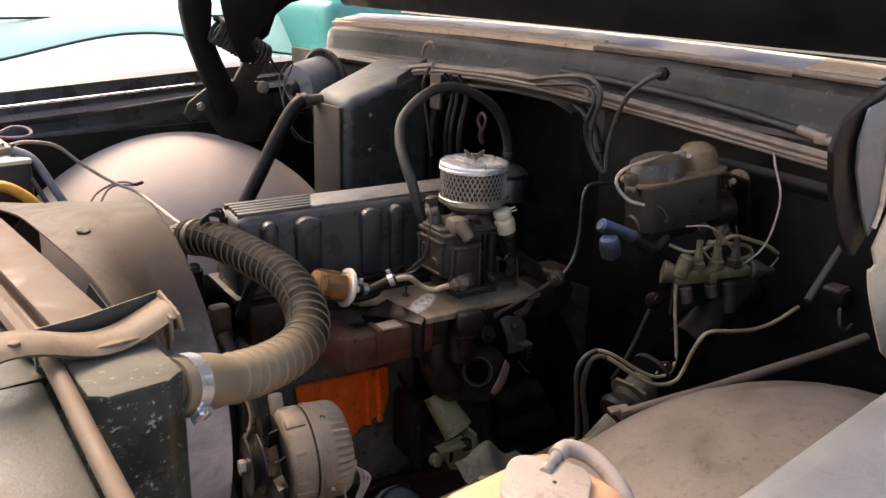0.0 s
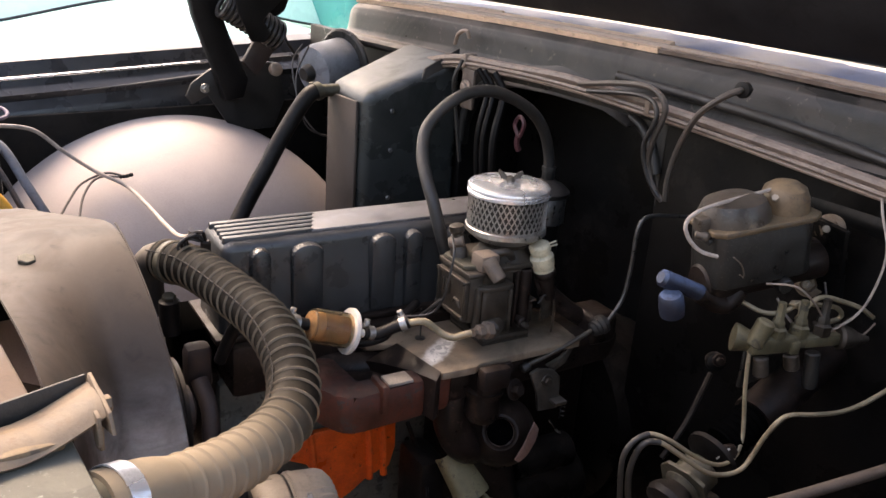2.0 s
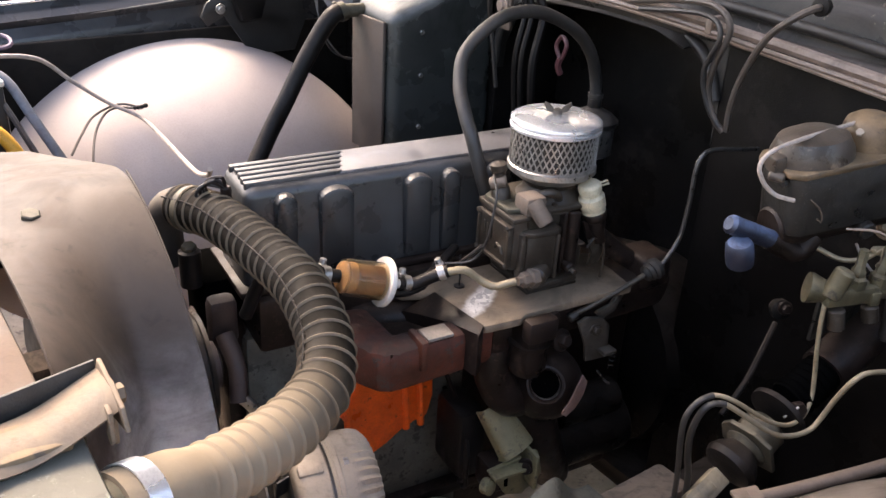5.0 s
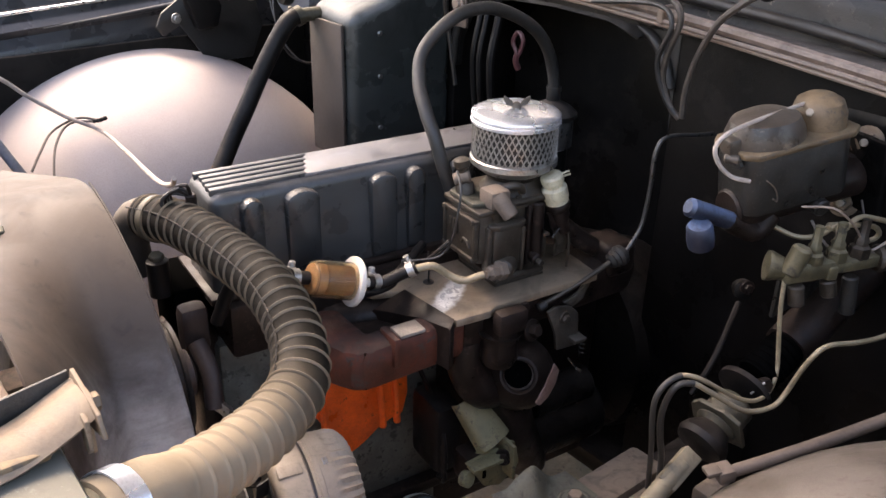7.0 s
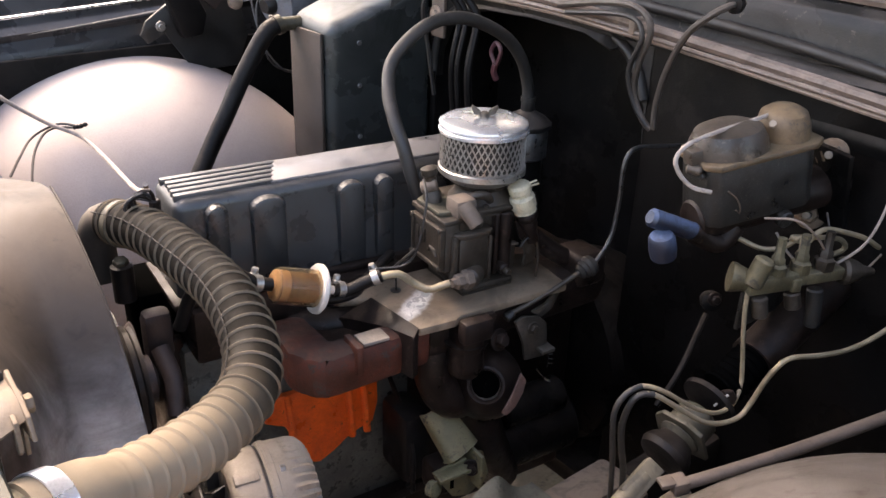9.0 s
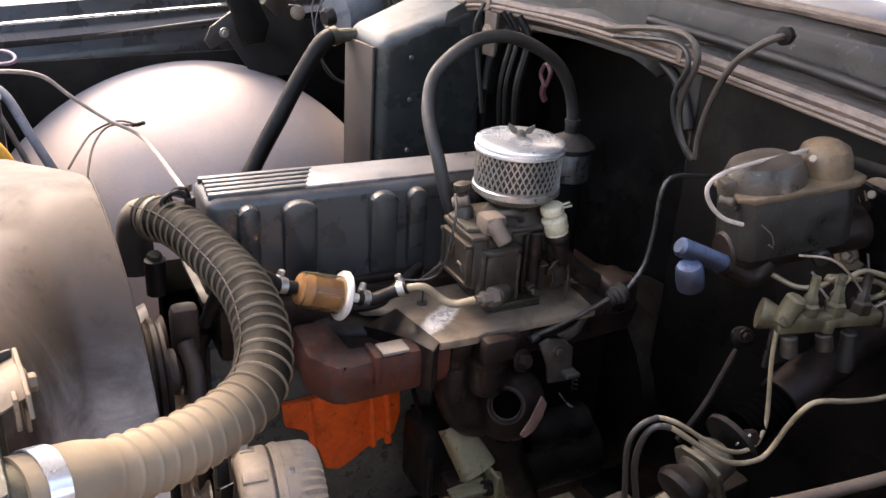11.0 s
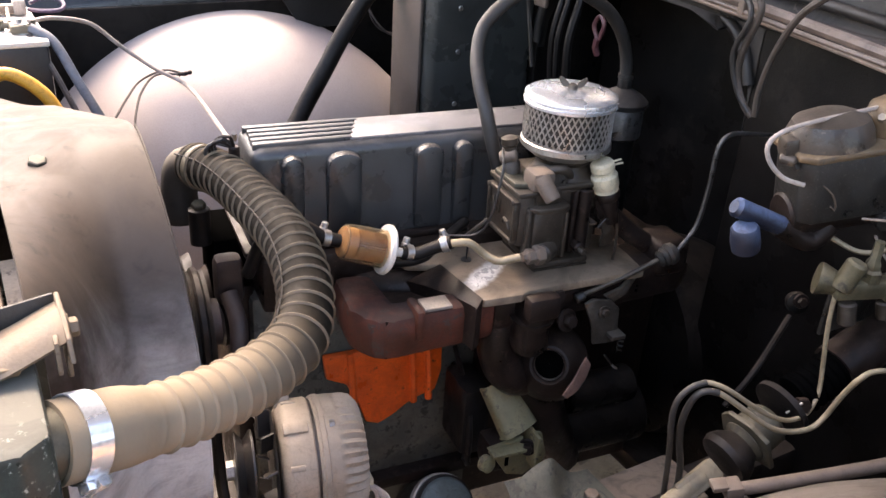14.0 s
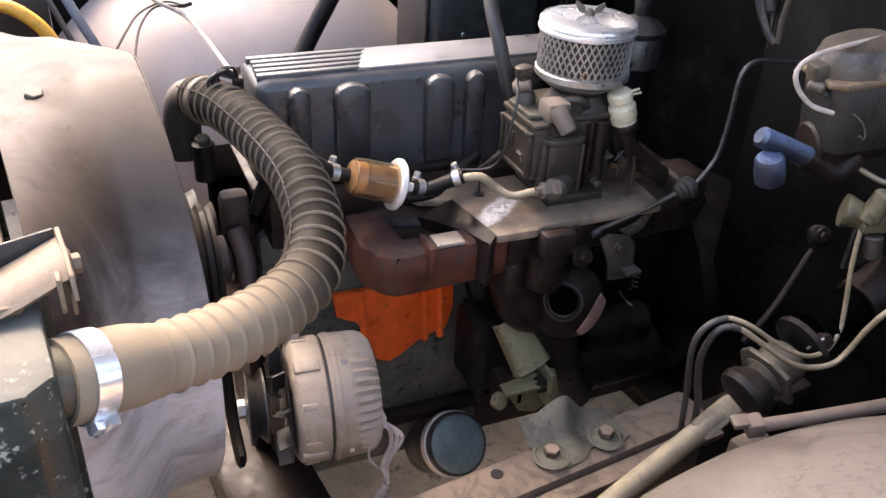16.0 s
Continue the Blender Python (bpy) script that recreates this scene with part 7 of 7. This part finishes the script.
part("bail_wire", tube([B(*p) for p in ((1.332, 0.775, 1.246), (1.27, 0.782, 1.240), (1.20, 0.790, 1.233), (1.155, 0.796, 1.224), (1.140, 0.798, 1.210), (1.143, 0.793, 1.194), (1.152, 0.786, 1.182), (1.163, 0.781, 1.175), (1.18, 0.772, 1.17))], 0.0026, 8), M["wire_white"], mc, "pale bent bail wire")
part("lid_nub", join(box((-0.103, -0.020, 0.072), (-0.082, 0.004, 0.094), 0.005, m=MCF), rod(MCF @ Vector((-0.104, -0.010, 0.070)), MCF @ Vector((-0.090, -0.026, 0.068)), 0.006, 10, 0.002)), M["dome"], mc, "dusty lid catch")
part("bleed_bolt", bolt(MCF @ Vector((-0.088, -0.024, 0.062)), MCF.to_3x3() @ Vector((-1, -0.4, 0)), 0.0045, 0.006, False), M["iron"], mc)
part("outlet_boss", rod(MCF @ Vector((0.035, -0.02, -0.018)), MCF @ Vector((0.035, -0.048, -0.022)), 0.011, 14, 0.002), M["iron"], mc)
part("clip", tube([MCF @ Vector(p) for p in ((-0.06, -0.043, 0.040), (-0.045, -0.044, 0.025), (-0.04, -0.044, 0.005), (-0.048, -0.044, 0.012))], 0.0011, 6), M["dim_tan"], mc)
for v, z in ((0.732, 1.193), (0.742, 1.110)):
    studm = thing("firewall_stud", "steel stud with hex nut on the firewall", "bolt", B(1.37, v, z), "firewall studs")
    part("nut", bolt(B(1.375, v + 0.006, z - 0.005), -B(1, 0.2, -0.3), 0.0125, 0.011), M["strap"], studm)
    part("stud", rod(B(1.42, v + 0.015, z - 0.018), B(1.352, v, z), 0.005, 12, 0.001), M["alloy"], studm)
# blue rubber boots
bb = thing("switch_boot", "pair of dusty blue rubber boots with painted highlights by the master cylinder", "boot", B(1.15, 0.83, 1.08))
part("boot", rod(B(1.132, 0.815, 1.136), B(1.196, 0.794, 1.108), 0.0115, 16, 0.004), M["blue"], bb)
part("boot", lathe([(0.004, 0), (0.013, 0.001), (0.0155, 0.005), (0.0165, 0.022), (0.0155, 0.032), (0.010, 0.036)], aim(B(1.138, 0.800, 1.118), B(0.35, 0, -1)), 24), M["blue"], bb)
part("stem", tube([B(1.19, 0.796, 1.11), B(1.215, 0.788, 1.095), B(1.235, 0.78, 1.09), B(1.25, 0.775, 1.11)], 0.0125, 10), M["grime_shade"], bb)

# combination valve
cv = thing("brake_valve", "dirty brass brake combination valve with pipe fittings", "valve", B(1.27, 0.735, 1.0))
VM = BM @ Matrix.Translation((1.257, 0.716, 1.058)) @ Matrix.Rotation(radians(-20), 4, "Z")
part("body", join(box((-0.04, -0.011, -0.012), (0.03, 0.011, 0.010), 0.004, m=VM), box((0.026, -0.009, -0.009), (0.10, 0.009, 0.007), 0.003, m=VM), box((0.018, -0.014, -0.014), (0.032, 0.014, 0.004), 0.003, m=VM)), M["brass"], cv)
part("front_cap", lathe([(0.010, 0), (0.011, 0.006), (0.017, 0.026), (0.0185, 0.030), (0.0185, 0.034), (0.015, 0.035)], aim(VM @ Vector((-0.022, 0, 0.0)), B(-0.62, 0.72, 0.12)), 20), M["brass"], cv)
part("port", rod(VM @ Vector((-0.035, -0.004, 0.0)), VM @ Vector((-0.025, -0.008, 0.036)), 0.012, 16, 0.003), M["brass"], cv)
for x in (0.0, 0.035, 0.07):
    fit = part("fitting", lathe([(0.0115, 0), (0.0125, 0.003), (0.0125, 0.014), (0.0085, 0.017), (0.0085, 0.024), (0.006, 0.028), (0.0055, 0.05)], VM @ Matrix.Translation((x, 0, 0.006)), 6), M["brass" if x < 0.05 else "carb"], cv)
for x, h in ((-0.022, 0.03), (0.025, 0.025), (0.06, 0.055)):
    part("port", rod(VM @ Vector((x, -0.006, -0.016)), VM @ Vector((x + 0.004, -0.010, -0.012 - h)), 0.010, 14, 0.002), M["carb" if h < 0.05 else "iron"], cv)
part("rear_spool", lathe([(0.015, 0), (0.018, 0.004), (0.014, 0.02), (0.008, 0.03), (0.004, 0.045)], aim(VM @ Vector((0.098, 0, 0)), VM.to_3x3() @ Vector((1, -0.2, -0.05))), 16), M["carb"], cv)
part("bracket", box((1.235, 0.738, 0.985), (1.385, 0.744, 1.045), 0.003, m=BM), M["iron"], cv)
for pts, r, lab in (
    ([(1.258, 0.772, 1.092), (1.27, 0.745, 1.085), (1.285, 0.725, 1.092), (1.292, 0.712, 1.108), (1.288, 0.706, 1.09)], 0.0042, "short tan brake pipe to the combination valve"),
    ([(1.30, 0.712, 1.098), (1.285, 0.722, 1.105), (1.33, 0.71, 1.098), (1.37, 0.70, 1.088), (1.385, 0.70, 1.07), (1.35, 0.715, 1.06)], 0.0045, "bent tan brake pipe by the firewall"),
    ([(1.222, 0.727, 1.052), (1.221, 0.725, 1.03), (1.223, 0.722, 0.995), (1.226, 0.716, 0.951), (1.223, 0.711, 0.925), (1.203, 0.705, 0.909), (1.17, 0.703, 0.911), (1.141, 0.708, 0.923), (1.114, 0.717, 0.941), (1.093, 0.727, 0.957), (1.078, 0.735, 0.966), (1.064, 0.743, 0.970), (1.051, 0.748, 0.966), (1.039, 0.752, 0.954), (1.035, 0.754, 0.936), (1.039, 0.755, 0.906), (1.046, 0.755, 0.864), (1.054, 0.756, 0.80)], 0.0038, "long curved tan brake pipe over the steering shaft"),
    ([(1.41, 0.618, 1.0), (1.364, 0.63, 0.981), (1.32, 0.639, 0.976), (1.273, 0.649, 0.981), (1.235, 0.661, 0.986), (1.219, 0.667, 0.979), (1.214, 0.678, 0.950), (1.209, 0.687, 0.915), (1.195, 0.690, 0.901), (1.166, 0.695, 0.902), (1.138, 0.702, 0.912), (1.112, 0.712, 0.931), (1.091, 0.722, 0.948), (1.073, 0.732, 0.961), (1.058, 0.739, 0.963), (1.050, 0.745, 0.950), (1.049, 0.751, 0.919), (1.054, 0.752, 0.887), (1.066, 0.752, 0.842), (1.07, 0.752, 0.79)], 0.0044, "long curved tan brake pipe beside its twin"),
):
    line = solo("brake_pipe", tube([B(*p) for p in pts], r * 0.74, 10, 0.006), M["pipe"], lab, "brake pipe", "brake pipes")
    if len(pts) > 10:
        # dark tube added over the hanging end to give the pipe its dark tone
        part("dark_leg", tube([B(*p) for p in pts[-7:]], r * 0.74 + 0.0007, 10, 0.006), M["rubber_dusty"], line, "dark tube added over the hanging end")
pipe("wire", [(1.38, 0.69, 1.265), (1.365, 0.672, 1.23), (1.36, 0.652, 1.18), (1.355, 0.66, 1.11), (1.345, 0.685, 1.07), (1.33, 0.712, 1.052), (1.31, 0.735, 1.075), (1.295, 0.745, 1.10)], 0.0018, "wire_white", "thin pale wire drooping from the firewall loom", "wire", 6)
pipe("brake_pipe", [(1.292, 0.712, 1.085), (1.289, 0.702, 1.104), (1.301, 0.70, 1.113), (1.328, 0.70, 1.113), (1.37, 0.69, 1.10), (1.395, 0.68, 1.09), (1.418, 0.672, 1.075)], 0.0033, "pipe", "tan brake pipe arching from the valve to the firewall", "brake pipe", 10, group="brake pipes")
pipe("wire", [(1.25, 0.74, 1.132), (1.262, 0.708, 1.138), (1.291, 0.695, 1.116), (1.325, 0.692, 1.085), (1.36, 0.68, 1.055), (1.39, 0.672, 1.05), (1.40, 0.66, 1.075)], 0.0015, "wire_tan", "thin tan wire crossing the brake valve", "wire", 6)
pipe("wire", [(1.36, 0.72, 1.12), (1.345, 0.70, 1.09), (1.34, 0.695, 1.06), (1.35, 0.70, 1.04)], 0.0016, "wire_black", "thin dark wire by the brake valve", "wire", 6)

# ---- steering shaft ----
ss = thing("steering_shaft", "dusty steering shaft with rubber coupling boots", "steering shaft", B(1.15, 0.735, 0.75))
part("lower_shaft", rod(B(0.75, 0.735, 0.677), B(1.090, 0.735, 0.834), 0.0125, 20, 0.002), M["shaft"], ss, "pale bare lower shaft")
ax = (B(1.11, 0.735, 0.855) - B(0.955, 0.735, 0.778)).normalized()
part("shaft_flat", box((-0.0125, -0.0100, 0.0), (0.0125, 0.0100, 0.056), 0.003, m=aim(B(1.055, 0.735, 0.818), ax) @ Matrix.Rotation(radians(35), 4, "Z")), M["shaft"], ss, "pale flattened shaft end")
part("boot", lathe([(0.018, 0), (0.031, 0.004), (0.034, 0.012), (0.030, 0.022), (0.024, 0.030), (0.020, 0.038)], aim(B(1.112, 0.735, 0.846), ax), 28), M["rubber"], ss)
part("coupling", rod(B(1.140, 0.735, 0.862), B(1.185, 0.735, 0.884), 0.027, 20, 0.006), M["zinc"], ss)
part("coupling_ear", prism([(-0.036, -0.020), (-0.036, 0.03), (-0.015, 0.040), (0.02, 0.036), (0.034, 0.02), (0.036, -0.010), (0.012, -0.034)], -0.003, 0.003, 0.001, aim(B(1.150, 0.735, 0.866), ax)), M["zinc"], ss)
part("coupling_disc", lathe([(0.02, 0), (0.036, 0.003), (0.036, 0.010), (0.025, 0.014)], aim(B(1.190, 0.733, 0.897), ax), 28), M["rubber"], ss)
part("coupling_bolt", bolt(B(1.200, 0.715, 0.914), B(-0.3, -0.8, 0.3), 0.011, 0.010, False), M["grime_shade"], ss)
part("pinch_edge", tube([B(1.184, 0.718, 0.906), B(1.186, 0.712, 0.917), B(1.193, 0.708, 0.924)], 0.0016, 6), M["steel"], ss)
# bellows coloured black for the deep shade behind the wheel arch
part("column", tube([B(1.215, 0.733, 0.909), B(1.24, 0.73, 0.921), B(1.275, 0.728, 0.938)], 0.024, 18, 0.002, radius=lambda d, n: 0.025 + 0.0018 * math.sin(d * 620)), M["deep_dark"], ss)
part("column_tube", rod(B(1.27, 0.728, 0.935), B(1.42, 0.72, 1.005), 0.030, 20), M["grime_shade"], ss)
part("clevis", box((1.10, 0.70, 0.765), (1.15, 0.725, 0.800), 0.006, m=BM), M["frame"], ss)
cl = thing("clutch_fork_bracket", "greasy bracket with bolts on the lower firewall", "bracket", B(1.25, 0.83, 0.95))
part("plate", lathe([(0.006, 0), (0.014, 0.004), (0.014, 0.012), (0.010, 0.022)], aim(B(1.296, 0.812, 0.972), B(0.5, 0.8, -0.2)), 14), M["bay"], cl)
part("bolt", bolt(B(1.295, 0.81, 0.978), B(-0.5, -0.8, 0.2), 0.006, 0.008), M["grime_shade"], cl)
part("spring", tube([B(1.17, 0.79, 0.87), B(1.21, 0.79, 0.91), B(1.28, 0.81, 0.96)], 0.004, 8), M["firewall"], cl)

bar = thing("metal_bar", "dusty brown metal bar resting along the wheel arch", "bar", B(1.16, 0.567, 0.95))
part("bar", tube([B(1.375, 0.492, 1.002), B(1.30, 0.518, 0.987), B(1.20, 0.550, 0.974), B(1.12, 0.580, 0.960), B(1.05, 0.609, 0.948), B(1.005, 0.632, 0.937)], 0.0068, 12), M["bar"], bar)
part("end_clip", join(box((-0.010, -0.008, -0.010), (0.010, 0.008, 0.008), 0.003, m=aim(B(1.000, 0.636, 0.936), B(1, -0.5, 0.2))), box((-0.008, 0.004, -0.022), (0.008, 0.010, -0.006), 0.002, m=aim(B(1.000, 0.636, 0.936), B(1, -0.5, 0.2)))), M["bar"], bar, "dusty bent end clip")
swb = thing("relay_box", "small dusty grey relay on the firewall by the hinge", "relay", B(1.38, 0.58, 1.05))
part("body", box((1.385, 0.54, 1.02), (1.415, 0.575, 1.055), 0.006, m=BM), M["bay"], swb)
part("cover", box((1.380, 0.545, 1.052), (1.412, 0.572, 1.058), 0.002, m=BM), M["bar"], swb)
part("wire", tube([B(1.39, 0.545, 1.03), B(1.375, 0.535, 1.01), B(1.385, 0.53, 0.995), B(1.41, 0.53, 1.0)], 0.003, 6), M["rubber_dusty"], swb)
solo("prop_rod", rod(B(1.313, 0.56, 1.052), B(1.405, 0.56, 1.134), 0.006, 12), M["rubber_dusty"], "dusty grey rod leaning by the wheel arch", "rod")

# ---- washer bottle ----
wb = thing("washer_bottle", "cloudy amber plastic washer bottle with a grey cap", "bottle", B(0.655, 0.47, 0.72))


def bottle_shell():
    bm = box((0.535, 0.395, 0.72), (0.755, 0.545, 1.045))
    for v in bm.verts:
        if v.co.z > 0.9:
            v.co.x = 0.655 + (v.co.x - 0.655) * 0.78
            v.co.y = 0.475 + (v.co.y - 0.475) * 0.85
    bmesh.ops.bevel(bm, geom=bm.edges[:], offset=0.034, segments=6, affect="EDGES", profile=0.5)
    return xf(bm, BM)


part("shell", bottle_shell(), M["bottle"], wb)
CAP = BM @ Matrix.Translation((0.655, 0.463, 1.052)) @ Matrix.Rotation(radians(4), 4, "X")
part("cap", prism([(0.044 * math.cos(a) * (1 + 0.09 * math.cos(4 * a + 0.6)), 0.044 * math.sin(a) * (1 + 0.09 * math.cos(4 * a + 0.6))) for a in np.linspace(0, 2 * math.pi, 40, endpoint=False)], -0.008, 0.004, 0.0035, CAP), M["cap"], wb, "dusty grey lobed cap")
part("neck", lathe([(0.034, -0.03), (0.034, -0.007)], CAP, 24), M["bottle"], wb)
part("vent_hole", lathe([(0.0022, 0.0), (0.0022, 0.0005)], CAP @ Matrix.Translation((0.006, -0.004, 0.0042)), 10), M["black"], wb)
part("nipple", rod(B(0.665, 0.475, 1.056), B(0.698, 0.487, 1.060), 0.006, 14), M["steel"], wb)
part("tube", tube([B(0.692, 0.486, 1.058), B(0.712, 0.490, 1.058), B(0.727, 0.474, 1.052), B(0.730, 0.445, 1.04), B(0.728, 0.420, 1.02), B(0.74, 0.40, 0.97)], 0.0090, 12), M["cap"], wb)

# ---- battery and its leads, far front corner ----
bt = thing("battery", "black car battery with pale dusty top and clamps", "battery", B(0.50, 1.88, 0.85))
part("case", box((0.40, 1.80, 0.88), (0.575, 2.07, 1.11), 0.006, m=BM), M["black"], bt)
part("top", box((0.398, 1.798, 1.108), (0.577, 2.072, 1.118), 0.003, m=BM), M["white"], bt)
part("terminal", lathe([(0.011, 0), (0.009, 0.018)], Matrix.Translation(B(0.545, 1.86, 1.117)), 16), M["steel"], bt)
clampb = part("terminal_clamp", join(box((0.524, 1.848, 1.119), (0.556, 1.882, 1.134), 0.005, m=BM), rod(B(0.508, 1.888, 1.127), B(0.566, 1.874, 1.127), 0.0055, 10, 0.001), rod(B(0.512, 1.887, 1.119), B(0.512, 1.887, 1.136), 0.007, 6), rod(B(0.561, 1.876, 1.119), B(0.561, 1.876, 1.137), 0.007, 6)), M["shaft"], bt, "corroded terminal clamp with bolt")
part("clamp_bolt", bolt(B(0.540, 1.866, 1.134), (0, 0, 1), 0.006, 0.008), M["steel"], clampb)
hold = part("hold_down_bar", box((0.36, 1.998, 1.121), (0.562, 2.018, 1.137), 0.003, m=BM), M["wire_tan"], bt, "tan hold-down bar")
part("bar_end", join(box((0.545, 1.992, 1.120), (0.566, 2.024, 1.146), 0.003, m=BM), rod(B(0.552, 2.01, 1.140), B(0.552, 2.01, 1.164), 0.0045, 8, 0.001)), M["wire_white"], hold)
part("bar_rod", rod(B(0.534, 1.99, 1.134), B(0.528, 1.905, 1.128), 0.003, 8), M["wire_tan"], hold)
solo("battery_tray", box((0.38, 1.78, 0.80), (0.60, 2.09, 0.878), 0.006, m=BM), M["bay"], "black steel battery tray", "tray")
pipe("battery_cable", [(0.555, 1.845, 1.13), (0.585, 1.82, 1.11), (0.61, 1.78, 1.05), (0.64, 1.74, 0.98), (0.67, 1.70, 0.92)], 0.0085, "wire_grey", "thick blue-grey battery cable", "cable", 10)
pipe("battery_cable", [(0.575, 2.02, 1.135), (0.60, 2.03, 1.142), (0.625, 2.02, 1.140), (0.632, 2.0, 1.132), (0.62, 1.99, 1.126), (0.59, 2.0, 1.124), (0.57, 2.01, 1.126)], 0.0038, "purple", "short loop of purple cable at the battery", "cable")
pipe("battery_cable", [(0.55, 1.84, 1.12), (0.575, 1.80, 1.07), (0.60, 1.76, 1.0), (0.63, 1.72, 0.93)], 0.005, "wire_black", "thin black battery cable", "cable")
solo("cable_conduit", tube([B(0.46, 1.76, 1.06), B(0.50, 1.74, 1.085), B(0.55, 1.72, 1.05), B(0.58, 1.70, 0.98)], 0.011, 12), M["yellow"], "yellow plastic conduit by the battery", "conduit")
pipe("battery_lead", [(0.555, 1.87, 1.135), (0.60, 1.92, 1.128), (0.665, 1.95, 1.108), (0.715, 1.955, 1.062), (0.77, 1.94, 1.018), (0.82, 1.91, 0.99), (0.83, 1.82, 0.975), (0.825, 1.70, 0.970), (0.81, 1.60, 0.985), (0.79, 1.50, 1.02), (0.775, 1.45, 1.05)], 0.004, "wire_white", "pale wire draped from the battery over the wheel arch", "wire")
pipe("wire", [(0.825, 1.92, 1.006), (0.79, 1.94, 1.012), (0.745, 1.955, 0.990), (0.71, 1.92, 0.968), (0.681, 1.888, 0.944)], 0.0024, "wire_black", "thin dark wire taped to the wheel arch lead", "wire", 6)
pipe("wire", [(0.825, 1.915, 1.006), (0.775, 1.94, 1.004), (0.735, 1.90, 0.985), (0.71, 1.85, 0.955), (0.70, 1.82, 0.93)], 0.0024, "wire_black", "thin dark wire branching from the lead", "wire", 6)
solo("wire_splice", tube([B(0.812, 1.922, 1.006), B(0.824, 1.917, 1.008), B(0.836, 1.912, 1.012)], 0.0045, 8, 0.002, radius=lambda d, n: 0.0035 + 0.0015 * (math.sin(d * 900) > 0)), M["rubber"], "taped black wire splice on the wheel arch", "splice")

# ---- the mint green car parked beyond ----
car = thing("car", "mint green vintage car parked alongside in the sun", "car", B(1.4, 3.9, 0.0))


def car_side(a, b):
    """The flank and fender top: a along the car, b from the sill over the crown to the middle."""
    u = -1.6 + 5.6 * a
    hump = 0.152 * math.exp(-((u - 1.58) / 0.6) ** 2)
    prof = [(3.36, 0.30), (3.32, 0.55), (3.32, 0.84), (3.36, 0.94), (3.46, 0.99), (3.62, 1.015), (3.76, 1.022), (3.81, 1.03), (4.0, 1.27), (4.4, 1.46), (5.2, 1.54), (5.9, 1.46), (6.3, 1.1), (6.3, 0.35)]
    k = b * (len(prof) - 1)
    i = min(int(k), len(prof) - 2)
    t = k - i
    t = t * t * (3 - 2 * t)
    v = prof[i][0] * (1 - t) + prof[i + 1][0] * t
    z = prof[i][1] * (1 - t) + prof[i + 1][1] * t
    q, r = max(0.0, min(1.0, (v - 3.3) / 0.4)), max(0.0, min(1.0, (v - 3.84) / 0.2))
    w = q * q * (3 - 2 * q) * (1 - r * r * (3 - 2 * r))
    ends = min(1.0, (a * 14) ** 0.5, ((1 - a) * 14) ** 0.5)
    return (u, v, 0.35 + (z + hump * w - 0.35) * ends)


part("body", grid(car_side, 90, 60, 0.004, BM), M["mint"], car)
part("cabin", box((2.35, 3.50, 1.02), (4.0, 5.0, 1.34), 0.06, 4, BM), M["teal"], car)
part("window", box((2.55, 3.49, 1.30), (3.7, 5.0, 1.62), 0.08, 4, BM), M["glass"], car)
part("hood_seam", tube([B(u, 3.94, 1.247) for u in (-1.4, 0.0, 1.0, 2.2)], 0.006, 6, 0.05), M["black"], car)
part("fender_seam", tube([B(u, 3.81, 1.034 + 0.152 * math.exp(-((u - 1.58) / 0.6) ** 2)) for u in np.linspace(-0.2, 2.4, 20)], 0.006, 6, 0.05), M["black"], car)
part("roof", box((2.4, 3.55, 1.60), (3.9, 5.0, 1.68), 0.035, 3, BM), M["mint"], car)
for u in (-0.5, 3.2):
    whl = part("wheel", lathe([(0.18, -0.09), (0.31, -0.09), (0.33, -0.06), (0.33, 0.06), (0.31, 0.09), (0.18, 0.09)], aim(B(u, 3.45, 0.33), B(0, 1, 0)), 36), M["tyre"], car)
    part("hubcap", lathe([(0.19, -0.02), (0.17, -0.05), (0.05, -0.07), (0.01, -0.072)], aim(B(u, 3.40, 0.33), B(0, 1, 0)), 28), M["chrome"], whl)
